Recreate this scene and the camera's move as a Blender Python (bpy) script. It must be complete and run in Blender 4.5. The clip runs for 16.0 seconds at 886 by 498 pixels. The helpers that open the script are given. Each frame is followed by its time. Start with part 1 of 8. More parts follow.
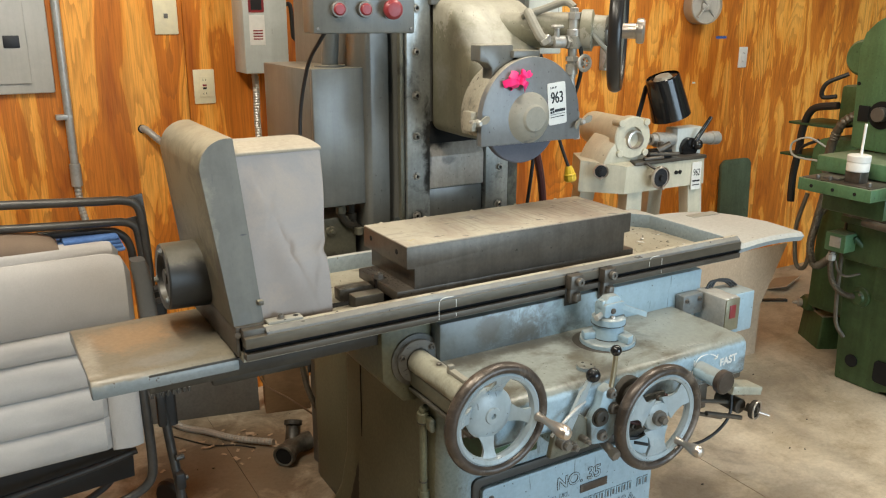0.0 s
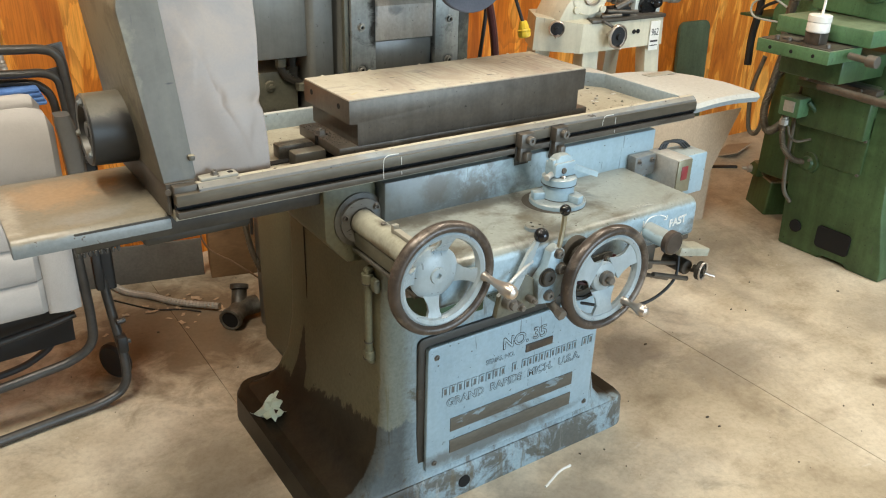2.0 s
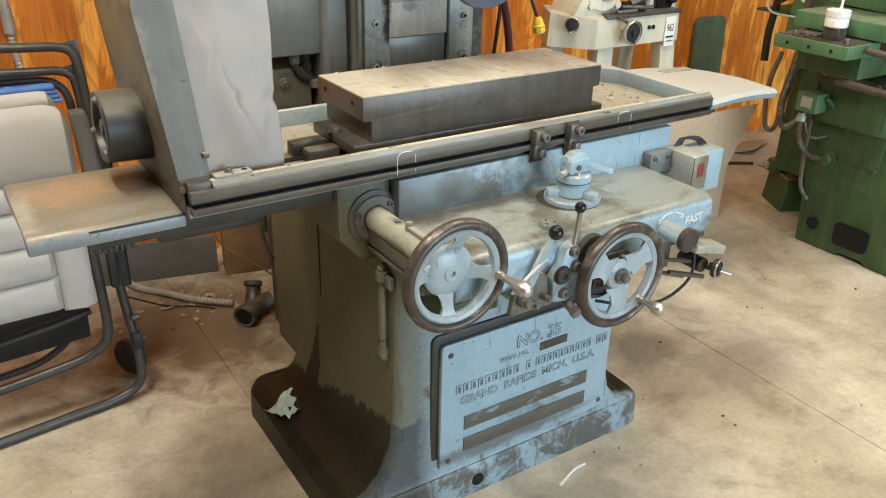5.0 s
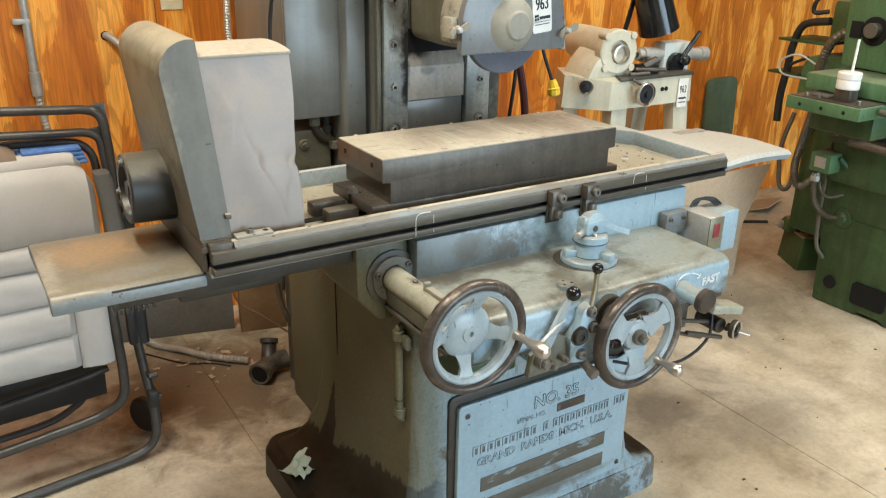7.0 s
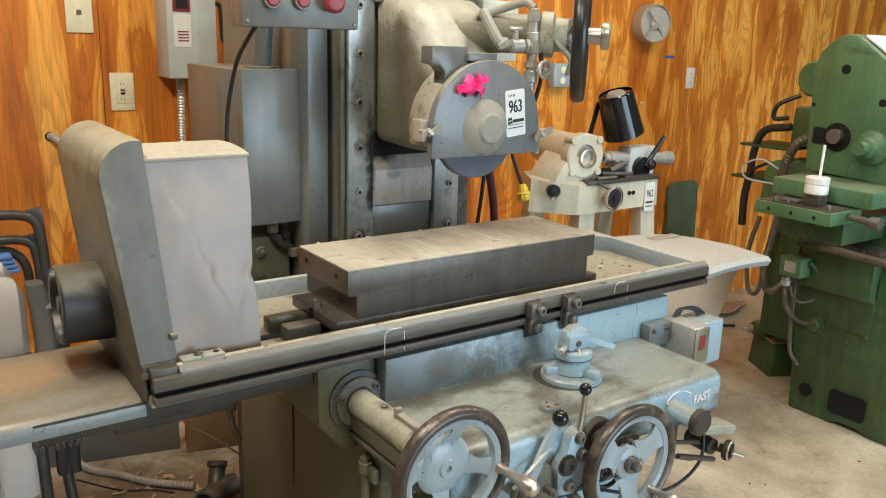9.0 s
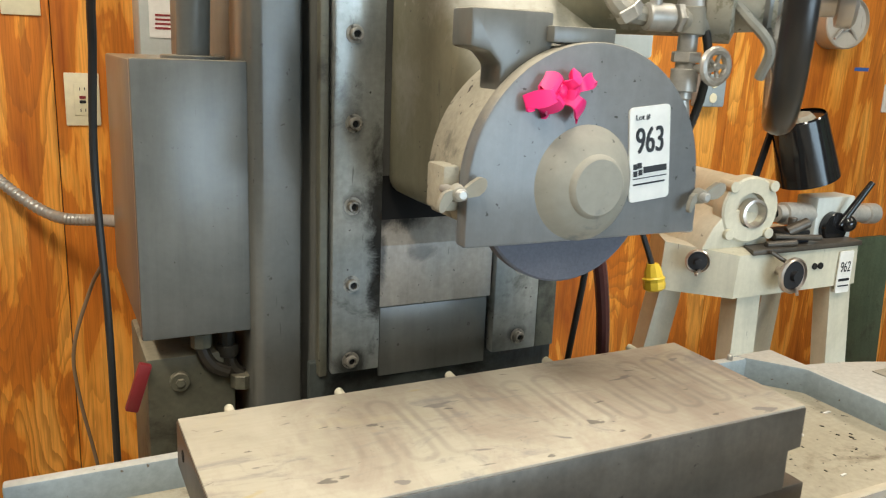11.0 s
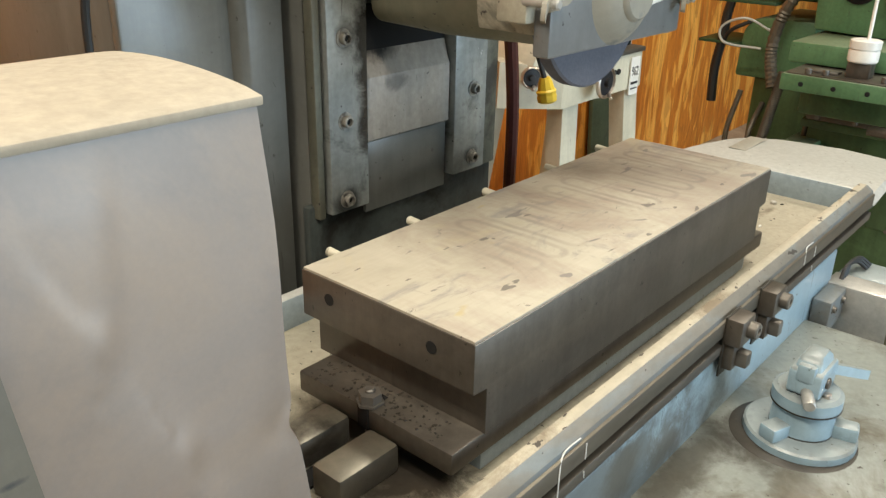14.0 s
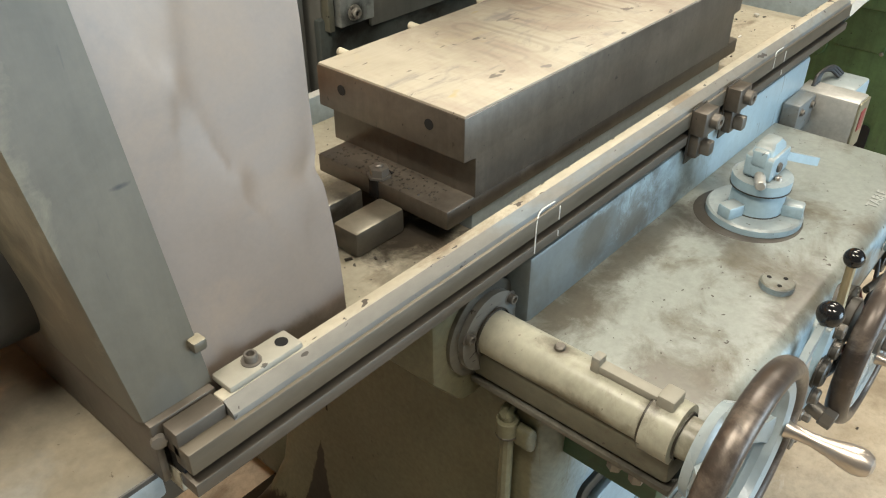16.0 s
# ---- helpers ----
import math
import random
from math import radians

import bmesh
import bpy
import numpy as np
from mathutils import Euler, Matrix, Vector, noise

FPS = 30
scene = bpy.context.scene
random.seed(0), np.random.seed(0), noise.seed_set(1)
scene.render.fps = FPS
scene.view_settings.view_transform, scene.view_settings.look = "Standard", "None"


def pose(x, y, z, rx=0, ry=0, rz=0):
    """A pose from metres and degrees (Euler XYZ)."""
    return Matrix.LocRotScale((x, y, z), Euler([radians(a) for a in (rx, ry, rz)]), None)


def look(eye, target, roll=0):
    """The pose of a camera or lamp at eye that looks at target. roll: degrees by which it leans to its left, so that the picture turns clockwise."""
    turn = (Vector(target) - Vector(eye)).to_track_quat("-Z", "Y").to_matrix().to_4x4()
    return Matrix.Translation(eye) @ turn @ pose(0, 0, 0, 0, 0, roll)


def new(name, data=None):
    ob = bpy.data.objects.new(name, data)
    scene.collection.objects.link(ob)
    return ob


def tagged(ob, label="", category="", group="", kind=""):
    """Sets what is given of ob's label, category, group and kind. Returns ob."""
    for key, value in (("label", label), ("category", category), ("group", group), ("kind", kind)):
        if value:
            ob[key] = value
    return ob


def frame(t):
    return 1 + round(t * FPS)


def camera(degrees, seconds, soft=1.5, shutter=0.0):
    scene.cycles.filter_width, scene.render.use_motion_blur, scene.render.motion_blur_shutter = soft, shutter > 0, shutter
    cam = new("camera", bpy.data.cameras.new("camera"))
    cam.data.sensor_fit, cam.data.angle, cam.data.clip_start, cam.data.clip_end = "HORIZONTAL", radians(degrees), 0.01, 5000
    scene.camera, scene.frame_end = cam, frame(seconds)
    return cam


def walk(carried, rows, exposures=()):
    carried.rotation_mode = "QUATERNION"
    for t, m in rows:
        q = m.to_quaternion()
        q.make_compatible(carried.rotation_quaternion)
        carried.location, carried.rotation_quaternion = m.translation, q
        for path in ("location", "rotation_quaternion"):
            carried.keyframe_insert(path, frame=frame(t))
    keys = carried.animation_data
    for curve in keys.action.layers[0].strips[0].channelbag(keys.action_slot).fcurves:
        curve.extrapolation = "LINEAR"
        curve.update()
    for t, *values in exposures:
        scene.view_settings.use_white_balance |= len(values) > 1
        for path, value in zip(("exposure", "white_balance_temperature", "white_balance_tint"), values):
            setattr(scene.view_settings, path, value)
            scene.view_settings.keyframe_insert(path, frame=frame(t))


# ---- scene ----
cam = camera(57.1, 16.0, soft=1.1, shutter=0.2)
PATH = [
    (0, (-1.224, -2.232, 1.734), (-0.245, -0.58, 1.175), 0.2),
    (0.5, (-1.214, -2.225, 1.722), (-0.24, -0.603, 1.075), 0.7),
    (1, (-1.192, -2.204, 1.701), (-0.175, -0.656, 0.947), 1.1),
    (1.5, (-1.178, -2.194, 1.687), (-0.153, -0.684, 0.868), 1.5),
    (2, (-1.171, -2.187, 1.68), (-0.153, -0.692, 0.824), 1.7),
    (2.5, (-1.166, -2.181, 1.68), (-0.162, -0.686, 0.809), 1.7),
    (3, (-1.167, -2.18, 1.677), (-0.172, -0.676, 0.811), 1.7),
    (3.5, (-1.169, -2.182, 1.679), (-0.172, -0.677, 0.817), 1.7),
    (6, (-1.168, -2.177, 1.676), (-0.184, -0.665, 0.813), 1.1),
    (6.5, (-1.17, -2.179, 1.674), (-0.188, -0.651, 0.837), 1.2),
    (7, (-1.182, -2.178, 1.694), (-0.193, -0.605, 0.954), 1.1),
    (7.5, (-1.177, -2.147, 1.704), (-0.174, -0.543, 1.054), 1.2),
    (8, (-1.157, -2.112, 1.7), (-0.169, -0.479, 1.1), 0.1),
    (8.5, (-1.16, -2.06, 1.673), (-0.082, -0.47, 1.116), 2.1),
    (9, (-1.121, -2.011, 1.67), (-0.003, -0.432, 1.165), 1.8),
    (9.5, (-0.89, -1.862, 1.641), (0.054, -0.152, 1.212), 0.1),
    (9.7, (-0.728, -1.772, 1.625), (0.166, -0.014, 1.289), 1.1),
    (11.8, (-0.381, -0.921, 1.572), (0.46, 0.806, 1.015), 3.0),
    (12, (-0.367, -0.883, 1.554), (0.443, 0.858, 0.995), 3.1),
    (12.5, (-0.434, -0.778, 1.534), (0.621, 0.809, 0.926), 3.0),
    (13, (-0.551, -0.752, 1.515), (0.737, 0.571, 0.747), 1.7),
    (13.5, (-0.717, -0.875, 1.557), (0.553, 0.435, 0.739), -0.7),
    (14, (-0.837, -0.916, 1.558), (0.559, 0.271, 0.759), 1.3),
    (14.5, (-0.84, -0.901, 1.549), (0.582, 0.117, 0.578), 1.1),
    (15, (-0.874, -0.966, 1.564), (0.586, -0.067, 0.534), 2.4),
    (15.5, (-0.953, -1.054, 1.578), (0.348, 0.014, 0.497), -0.0),
    (16, (-0.959, -1.044, 1.565), (0.287, 0.042, 0.439), 0.2),
]
walk(cam, [(t, look(eye, target, roll)) for t, eye, target, roll in PATH],
     exposures=[(0, -0.25), (1.5, 0.0), (3.5, 0.02), (6.5, 0.02), (9, -0.2), (10.5, -0.15), (12.0, 0.02), (12.6, 0.14), (13.2, -0.03), (13.6, -0.12), (14.5, -0.12), (16, 0.03)])

# ---- light ----
world = bpy.data.worlds.new("world")
scene.world = world
world.use_nodes = True
wn = world.node_tree.nodes
sky = wn.new("ShaderNodeTexSky")
sky.sky_type, sky.sun_disc = "NISHITA", False
sky.sun_elevation, sky.sun_rotation = radians(40), radians(200)
world.node_tree.links.new(sky.outputs[0], wn["Background"].inputs[0])
wn["Background"].inputs[1].default_value = 0.1


def area_lamp(name, eye, target, sx, sy, power, colour):
    d = bpy.data.lights.new(name, "AREA")
    d.shape, d.size, d.size_y, d.energy, d.color = "RECTANGLE", sx, sy, power, colour
    ob = new(name, d)
    ob.matrix_world = look(eye, target)
    return ob


WARM, COOL = (1.0, 0.92, 0.77), (0.62, 0.83, 1.0)
# Unseen strip lamps added overhead; places and watts tuned for brightness
LAMPS = ((0.72, -0.45, 46), (2.5, -0.9, 48), (-1.35, -0.40, 60), (-0.75, -1.95, 42))
area_lamp("door_daylight", (2.1, -6.9, 1.5), (1.5, 0, 1.2), 4.4, 2.9, 350, COOL)
for lx, ly, watts in LAMPS:
    area_lamp("unseen_lamp_light", (lx, ly, 3.12), (lx, ly + 0.001, 0), 0.2, 1.2, watts, WARM)

# ---- materials ----


def principled(name):
    m = bpy.data.materials.new(name)
    m.use_nodes = True
    return m, m.node_tree.nodes, m.node_tree.links, m.node_tree.nodes["Principled BSDF"]


def ramp(nodes, links, fac, stops):
    r = nodes.new("ShaderNodeValToRGB")
    while len(r.color_ramp.elements) < len(stops):
        r.color_ramp.elements.new(0.5)
    for e, (p, c) in zip(r.color_ramp.elements, stops):
        e.position = p
        e.color = (*c, 1) if len(c) == 3 else c
    links.new(fac, r.inputs[0])
    return r.outputs[0]


def noise_tex(nodes, links, vec, scale, detail=6, rough=0.6, distort=0.0):
    n = nodes.new("ShaderNodeTexNoise")
    n.inputs["Scale"].default_value, n.inputs["Detail"].default_value = scale, detail
    n.inputs["Roughness"].default_value, n.inputs["Distortion"].default_value = rough, distort
    links.new(vec, n.inputs["Vector"])
    return n.outputs["Fac"]


def mapped(nodes, links, scale=(1, 1, 1), rot=(0, 0, 0)):
    c = nodes.new("ShaderNodeTexCoord")
    m = nodes.new("ShaderNodeMapping")
    m.inputs["Scale"].default_value, m.inputs["Rotation"].default_value = scale, rot
    links.new(c.outputs["Object"], m.inputs["Vector"])
    return m.outputs[0]


def mix(nodes, links, fac, a, b, mode="MIX"):
    m = nodes.new("ShaderNodeMix")
    m.data_type, m.blend_type = "RGBA", mode
    for sock, v in ((m.inputs["Factor"], fac), (m.inputs["A"], a), (m.inputs["B"], b)):
        if isinstance(v, (int, float)):
            sock.default_value = v
        elif isinstance(v, tuple):
            sock.default_value = (*v, 1)
        else:
            links.new(v, sock)
    return m.outputs["Result"]


def bump(nodes, links, bsdf, height, strength=0.2, dist=0.002):
    b = nodes.new("ShaderNodeBump")
    b.inputs["Strength"].default_value, b.inputs["Distance"].default_value = strength, dist
    links.new(height, b.inputs["Height"])
    links.new(b.outputs[0], bsdf.inputs["Normal"])


def math_node(n, l, op, *args):
    k = n.new("ShaderNodeMath")
    k.operation = op
    for s, a in zip(k.inputs, args):
        if isinstance(a, (int, float)):
            s.default_value = a
        else:
            l.new(a, s)
    return k.outputs[0]


def surface(name, c1, c2, scale=6.0, rough=(0.4, 0.65), metal=0.0, dirt=None, dirt_at=(0.55, 0.7), dirt_scale=3.0,
            specks=None, fine=90.0, bump_s=0.15, stretch=(1, 1, 1), wavy=0.0, dust=None, spots=(), gritty=0.13, chips=None, chip_at=0.70, chip_scale=85.0, streak=0.0):
    """Two tones in soft patches, a stain of its own shape, fine grain in colour and relief."""
    m, n, l, b = principled(name)
    v = mapped(n, l, stretch)
    big = noise_tex(n, l, v, scale, 8, 0.62)
    small = noise_tex(n, l, v, fine, 4, 0.6)
    col = ramp(n, l, big, [(0.32, c1), (0.68, c2)])
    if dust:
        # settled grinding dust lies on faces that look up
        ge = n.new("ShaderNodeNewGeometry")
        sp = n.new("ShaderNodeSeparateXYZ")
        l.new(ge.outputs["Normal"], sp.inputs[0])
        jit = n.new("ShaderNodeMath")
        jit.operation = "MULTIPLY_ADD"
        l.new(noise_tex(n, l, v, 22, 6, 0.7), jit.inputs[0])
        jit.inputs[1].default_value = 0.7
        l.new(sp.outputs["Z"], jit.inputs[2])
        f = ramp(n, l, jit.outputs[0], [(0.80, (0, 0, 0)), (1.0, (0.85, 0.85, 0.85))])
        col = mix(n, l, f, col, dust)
    if dirt:
        d = noise_tex(n, l, v, dirt_scale, 10, 0.68, 0.4)
        f = ramp(n, l, d, [(dirt_at[0], (0, 0, 0)), (dirt_at[1], (1, 1, 1))])
        col = mix(n, l, f, col, dirt)
    if specks:
        d = noise_tex(n, l, v, fine * 1.1, 3, 0.5)
        f = ramp(n, l, d, [(0.70, (0, 0, 0)), (0.735, (1, 1, 1))])
        col = mix(n, l, f, col, specks)
    if streak:
        # faint runs and wiped dust, stretched down the face
        s1 = noise_tex(n, l, mapped(n, l, (1, 1, 0.10)), 26, 5, 0.65, 0.3)
        s2 = noise_tex(n, l, mapped(n, l, (0.5, 0.5, 0.7), (0.4, 0.3, 0)), 8, 7, 0.7, 0.6)
        col = mix(n, l, 1.0, col, ramp(n, l, s1, [(0.36, (1 - streak, 1 - streak, 1 - 1.1 * streak)), (0.62, (1 + 0.5 * streak, 1 + 0.5 * streak, 1 + 0.45 * streak))]), "MULTIPLY")
        col = mix(n, l, 1.0, col, ramp(n, l, s2, [(0.36, (1 - streak, 1 - streak, 1 - 1.1 * streak)), (0.60, (1 + 0.5 * streak, 1 + 0.5 * streak, 1 + 0.5 * streak))]), "MULTIPLY")
        scr = noise_tex(n, l, mapped(n, l, (3.0, 3.0, 0.25), (0.5, 0.9, 0.3)), 34, 2, 0.4)
        col = mix(n, l, ramp(n, l, scr, [(0.735, (0, 0, 0)), (0.75, (0.5, 0.5, 0.5))]), col, (0.07, 0.065, 0.055))
    if chips:
        # knocked-off flecks with crisp edges, gathered in places
        d = noise_tex(n, l, v, chip_scale, 2, 0.45, 0.3)
        gather = noise_tex(n, l, v, 5, 4, 0.6)
        d = math_node(n, l, "MULTIPLY_ADD", math_node(n, l, "SUBTRACT", gather, 0.5), 0.30, d)
        f = ramp(n, l, d, [(chip_at, (0, 0, 0)), (chip_at + 0.012, (1, 1, 1))])
        col = mix(n, l, f, col, chips)
    for (cx, cy, cz), (rx, ry, rz), tint, amount in spots:
        # one tinted patch with a ragged edge of its own, mostly a stain
        off = n.new("ShaderNodeVectorMath")
        off.operation = "SUBTRACT"
        l.new(v, off.inputs[0])
        off.inputs[1].default_value = (cx * stretch[0], cy * stretch[1], cz * stretch[2])
        sc = n.new("ShaderNodeVectorMath")
        sc.operation = "MULTIPLY"
        l.new(off.outputs[0], sc.inputs[0])
        sc.inputs[1].default_value = (1 / (rx * stretch[0]), 1 / (ry * stretch[1]), 1 / (rz * stretch[2]))
        ln = n.new("ShaderNodeVectorMath")
        ln.operation = "LENGTH"
        l.new(sc.outputs[0], ln.inputs[0])
        ja = n.new("ShaderNodeMath")
        ja.operation = "MULTIPLY_ADD"
        l.new(noise_tex(n, l, v, 16, 8, 0.72, 0.4), ja.inputs[0])
        ja.inputs[1].default_value = 2.2
        l.new(ln.outputs["Value"], ja.inputs[2])
        mr = n.new("ShaderNodeMapRange")
        mr.inputs["From Min"].default_value, mr.inputs["From Max"].default_value = 1.55, 2.15
        mr.inputs["To Min"].default_value, mr.inputs["To Max"].default_value = amount, 0.0
        l.new(ja.outputs[0], mr.inputs["Value"])
        col = mix(n, l, mr.outputs[0], col, tint)
    grain = ramp(n, l, small, [(0.3, (1 - gritty, 1 - gritty, 1 - gritty)), (0.7, (1 + gritty * 0.7, 1 + gritty * 0.7, 1 + gritty * 0.7))])
    col = mix(n, l, 1.0, col, grain, "MULTIPLY")
    l.new(col, b.inputs["Base Color"])
    r = n.new("ShaderNodeMapRange")
    r.inputs["To Min"].default_value, r.inputs["To Max"].default_value = rough
    l.new(big, r.inputs["Value"])
    l.new(r.outputs[0], b.inputs["Roughness"])
    b.inputs["Metallic"].default_value = metal
    if wavy:
        w = noise_tex(n, l, v, 4.0, 1.5, 0.35, 1.6)
        bump(n, l, b, w, 1.0, wavy)
    elif bump_s:
        bump(n, l, b, small, bump_s, 0.001)
    return m


def plain(name, c, rough=0.5, metal=0.0):
    m, n, l, b = principled(name)
    v = mapped(n, l)
    f = noise_tex(n, l, v, 40, 4)
    col = ramp(n, l, f, [(0.3, tuple(x * 0.93 for x in c)), (0.7, tuple(min(1, x * 1.05) for x in c))])
    l.new(col, b.inputs["Base Color"])
    b.inputs["Roughness"].default_value, b.inputs["Metallic"].default_value = rough, metal
    return m


def plywood():
    """Rotary-cut fir: wide cathedral figure, each growth ring with one sharp dark edge, stained orange."""
    m, n, l, b = principled("varnished_plywood")
    c = n.new("ShaderNodeTexCoord")
    oi = n.new("ShaderNodeObjectInfo")
    sh = n.new("ShaderNodeVectorMath")
    sh.operation = "MULTIPLY_ADD"
    l.new(oi.outputs["Random"], sh.inputs[0])
    sh.inputs[1].default_value = (7.0, 3.0, 9.0)
    l.new(c.outputs["Object"], sh.inputs[2])

    def stretched(sc):
        mp = n.new("ShaderNodeMapping")
        mp.inputs["Scale"].default_value = sc
        l.new(sh.outputs[0], mp.inputs["Vector"])
        return mp.outputs[0]

    warp = noise_tex(n, l, stretched((1, 1, 0.20)), 3.4, 3, 0.5, 0.35)
    jag = noise_tex(n, l, stretched((1, 1, 0.16)), 26, 4, 0.6)
    add = n.new("ShaderNodeMath")
    add.operation = "MULTIPLY_ADD"
    l.new(jag, add.inputs[0])
    add.inputs[1].default_value = 0.055
    l.new(warp, add.inputs[2])
    mul = n.new("ShaderNodeMath")
    mul.operation = "MULTIPLY"
    mul.inputs[1].default_value = 20.0
    l.new(add.outputs[0], mul.inputs[0])
    fr = n.new("ShaderNodeMath")
    fr.operation = "FRACT"
    l.new(mul.outputs[0], fr.inputs[0])
    rings = ramp(n, l, fr.outputs[0], [(0.0, (0.0, 0.0, 0.0)), (0.45, (0.10, 0.10, 0.10)), (0.78, (0.85, 0.85, 0.85)), (0.93, (1, 1, 1)), (0.97, (0, 0, 0))])
    blot = noise_tex(n, l, stretched((1, 1, 0.19)), 8.5, 5, 0.54, 0.7)
    tone = ramp(n, l, blot, [(0.40, (0.94, 0.43, 0.078)), (0.475, (0.87, 0.345, 0.046)), (0.492, (0.67, 0.213, 0.024)), (0.60, (0.58, 0.172, 0.018)), (0.69, (0.43, 0.112, 0.013))])
    col = mix(n, l, rings, tone, (0.36, 0.115, 0.02))
    # the figure shows strongly in some stretches and fades out in others
    fade = ramp(n, l, noise_tex(n, l, stretched((1.3, 1, 0.25)), 1.7, 2, 0.5), [(0.40, (0.15, 0.15, 0.15)), (0.60, (0.62, 0.62, 0.62))])
    soft = mix(n, l, fade, tone, col)
    pore = noise_tex(n, l, stretched((1, 1, 0.03)), 190, 4, 0.6)
    pores = ramp(n, l, pore, [(0.32, (0.78, 0.78, 0.78)), (0.55, (1.04, 1.04, 1.04))])
    col = mix(n, l, 1.0, soft, pores, "MULTIPLY")
    l.new(col, b.inputs["Base Color"])
    b.inputs["Roughness"].default_value = 0.55
    b.inputs["Specular IOR Level"].default_value = 0.3
    bump(n, l, b, pore, 0.12, 0.001)
    return m


def chuck_steel():
    """Ground steel with stains, smears and the faint loops of the magnet's poles."""
    m, n, l, b = principled("ground_steel_top")
    v = mapped(n, l)
    big = noise_tex(n, l, v, 7, 8, 0.65, 0.5)
    col = ramp(n, l, big, [(0.30, (0.325, 0.295, 0.235)), (0.5, (0.400, 0.368, 0.295)), (0.7, (0.450, 0.416, 0.340))])
    yel = noise_tex(n, l, v, 5, 5, 0.6, 0.8)
    col = mix(n, l, ramp(n, l, yel, [(0.56, (0, 0, 0)), (0.70, (0.55, 0.55, 0.55))]), col, (0.46, 0.40, 0.25))
    # rusty handling marks, denser towards the far end
    sx = n.new("ShaderNodeSeparateXYZ")
    l.new(v, sx.inputs[0])
    rust = math_node(n, l, "MULTIPLY_ADD", sx.outputs["X"], 0.22, noise_tex(n, l, mapped(n, l, (1.6, 0.8, 1)), 6, 8, 0.7, 0.6))
    col = mix(n, l, ramp(n, l, rust, [(0.44, (0, 0, 0)), (0.66, (0.70, 0.70, 0.70))]), col, (0.275, 0.215, 0.172))
    wj = n.new("ShaderNodeVectorMath")
    wj.operation = "MULTIPLY_ADD"
    wn1 = n.new("ShaderNodeTexNoise")
    wn1.inputs["Scale"].default_value = 9
    l.new(v, wn1.inputs["Vector"])
    l.new(wn1.outputs["Color"], wj.inputs[0])
    wj.inputs[1].default_value = (0.012, 0.012, 0)
    l.new(v, wj.inputs[2])
    sp = n.new("ShaderNodeSeparateXYZ")
    l.new(wj.outputs[0], sp.inputs[0])
    u = math_node(n, l, "SUBTRACT", math_node(n, l, "FRACT", math_node(n, l, "MULTIPLY", sp.outputs["X"], 21.0)), 0.5)
    w = math_node(n, l, "MAXIMUM", math_node(n, l, "SUBTRACT", math_node(n, l, "ABSOLUTE", math_node(n, l, "ADD", sp.outputs["Y"], 0.372)), 0.062), 0.0)
    w = math_node(n, l, "MULTIPLY", w, 21.0)
    d = math_node(n, l, "SQRT", math_node(n, l, "ADD", math_node(n, l, "MULTIPLY", u, u), math_node(n, l, "MULTIPLY", w, w)))
    d = math_node(n, l, "ABSOLUTE", math_node(n, l, "SUBTRACT", d, 0.33))
    line = ramp(n, l, d, [(0.04, (1, 1, 1)), (0.13, (0, 0, 0))])
    patch = ramp(n, l, math_node(n, l, "MULTIPLY_ADD", sx.outputs["X"], 0.35, noise_tex(n, l, v, 5, 4, 0.6)), [(0.46, (0, 0, 0)), (0.62, (0.50, 0.50, 0.50))])
    col = mix(n, l, mix(n, l, 1.0, line, patch, "MULTIPLY"), col, (0.19, 0.165, 0.145))
    # wiped smears and scribbled scratches
    for rot, sc, lo, hi, amt, tint in ((0.7, 7, 0.55, 0.66, 0.65, (0.20, 0.195, 0.19)), (-0.5, 10, 0.58, 0.67, 0.6, (0.22, 0.205, 0.19)), (1.9, 13, 0.65, 0.675, 0.85, (0.10, 0.092, 0.085))):
        s = noise_tex(n, l, mapped(n, l, (0.7, 1.8, 1), (0, 0, rot)), sc, 9, 0.72, 1.4)
        col = mix(n, l, ramp(n, l, s, [(lo, (0, 0, 0)), (hi, (amt, amt, amt))]), col, tint)
    # short dark nicks and rubbed marks with crisp edges
    for rot, sc, at, tint in ((0.9, 38, 0.695, (0.085, 0.078, 0.070)), (-0.4, 24, 0.69, (0.15, 0.14, 0.135)), (0.2, 9, 0.66, (0.40, 0.33, 0.17))):
        nick = noise_tex(n, l, mapped(n, l, (0.55, 1.5, 1), (0, 0, rot)), sc, 3, 0.5, 0.4)
        col = mix(n, l, ramp(n, l, nick, [(at, (0, 0, 0)), (at + 0.02, (0.75, 0.75, 0.75))]), col, tint)
    scr = noise_tex(n, l, mapped(n, l, (0.2, 3, 1), (0, 0, 0.35)), 60, 3)
    col = mix(n, l, 1.0, col, ramp(n, l, scr, [(0.3, (0.96, 0.957, 0.955)), (0.6, (1.015, 1.015, 1.015))]), "MULTIPLY")
    l.new(col, b.inputs["Base Color"])
    b.inputs["Metallic"].default_value, b.inputs["Roughness"].default_value = 0.06, 0.60
    bump(n, l, b, scr, 0.1, 0.0005)
    return m


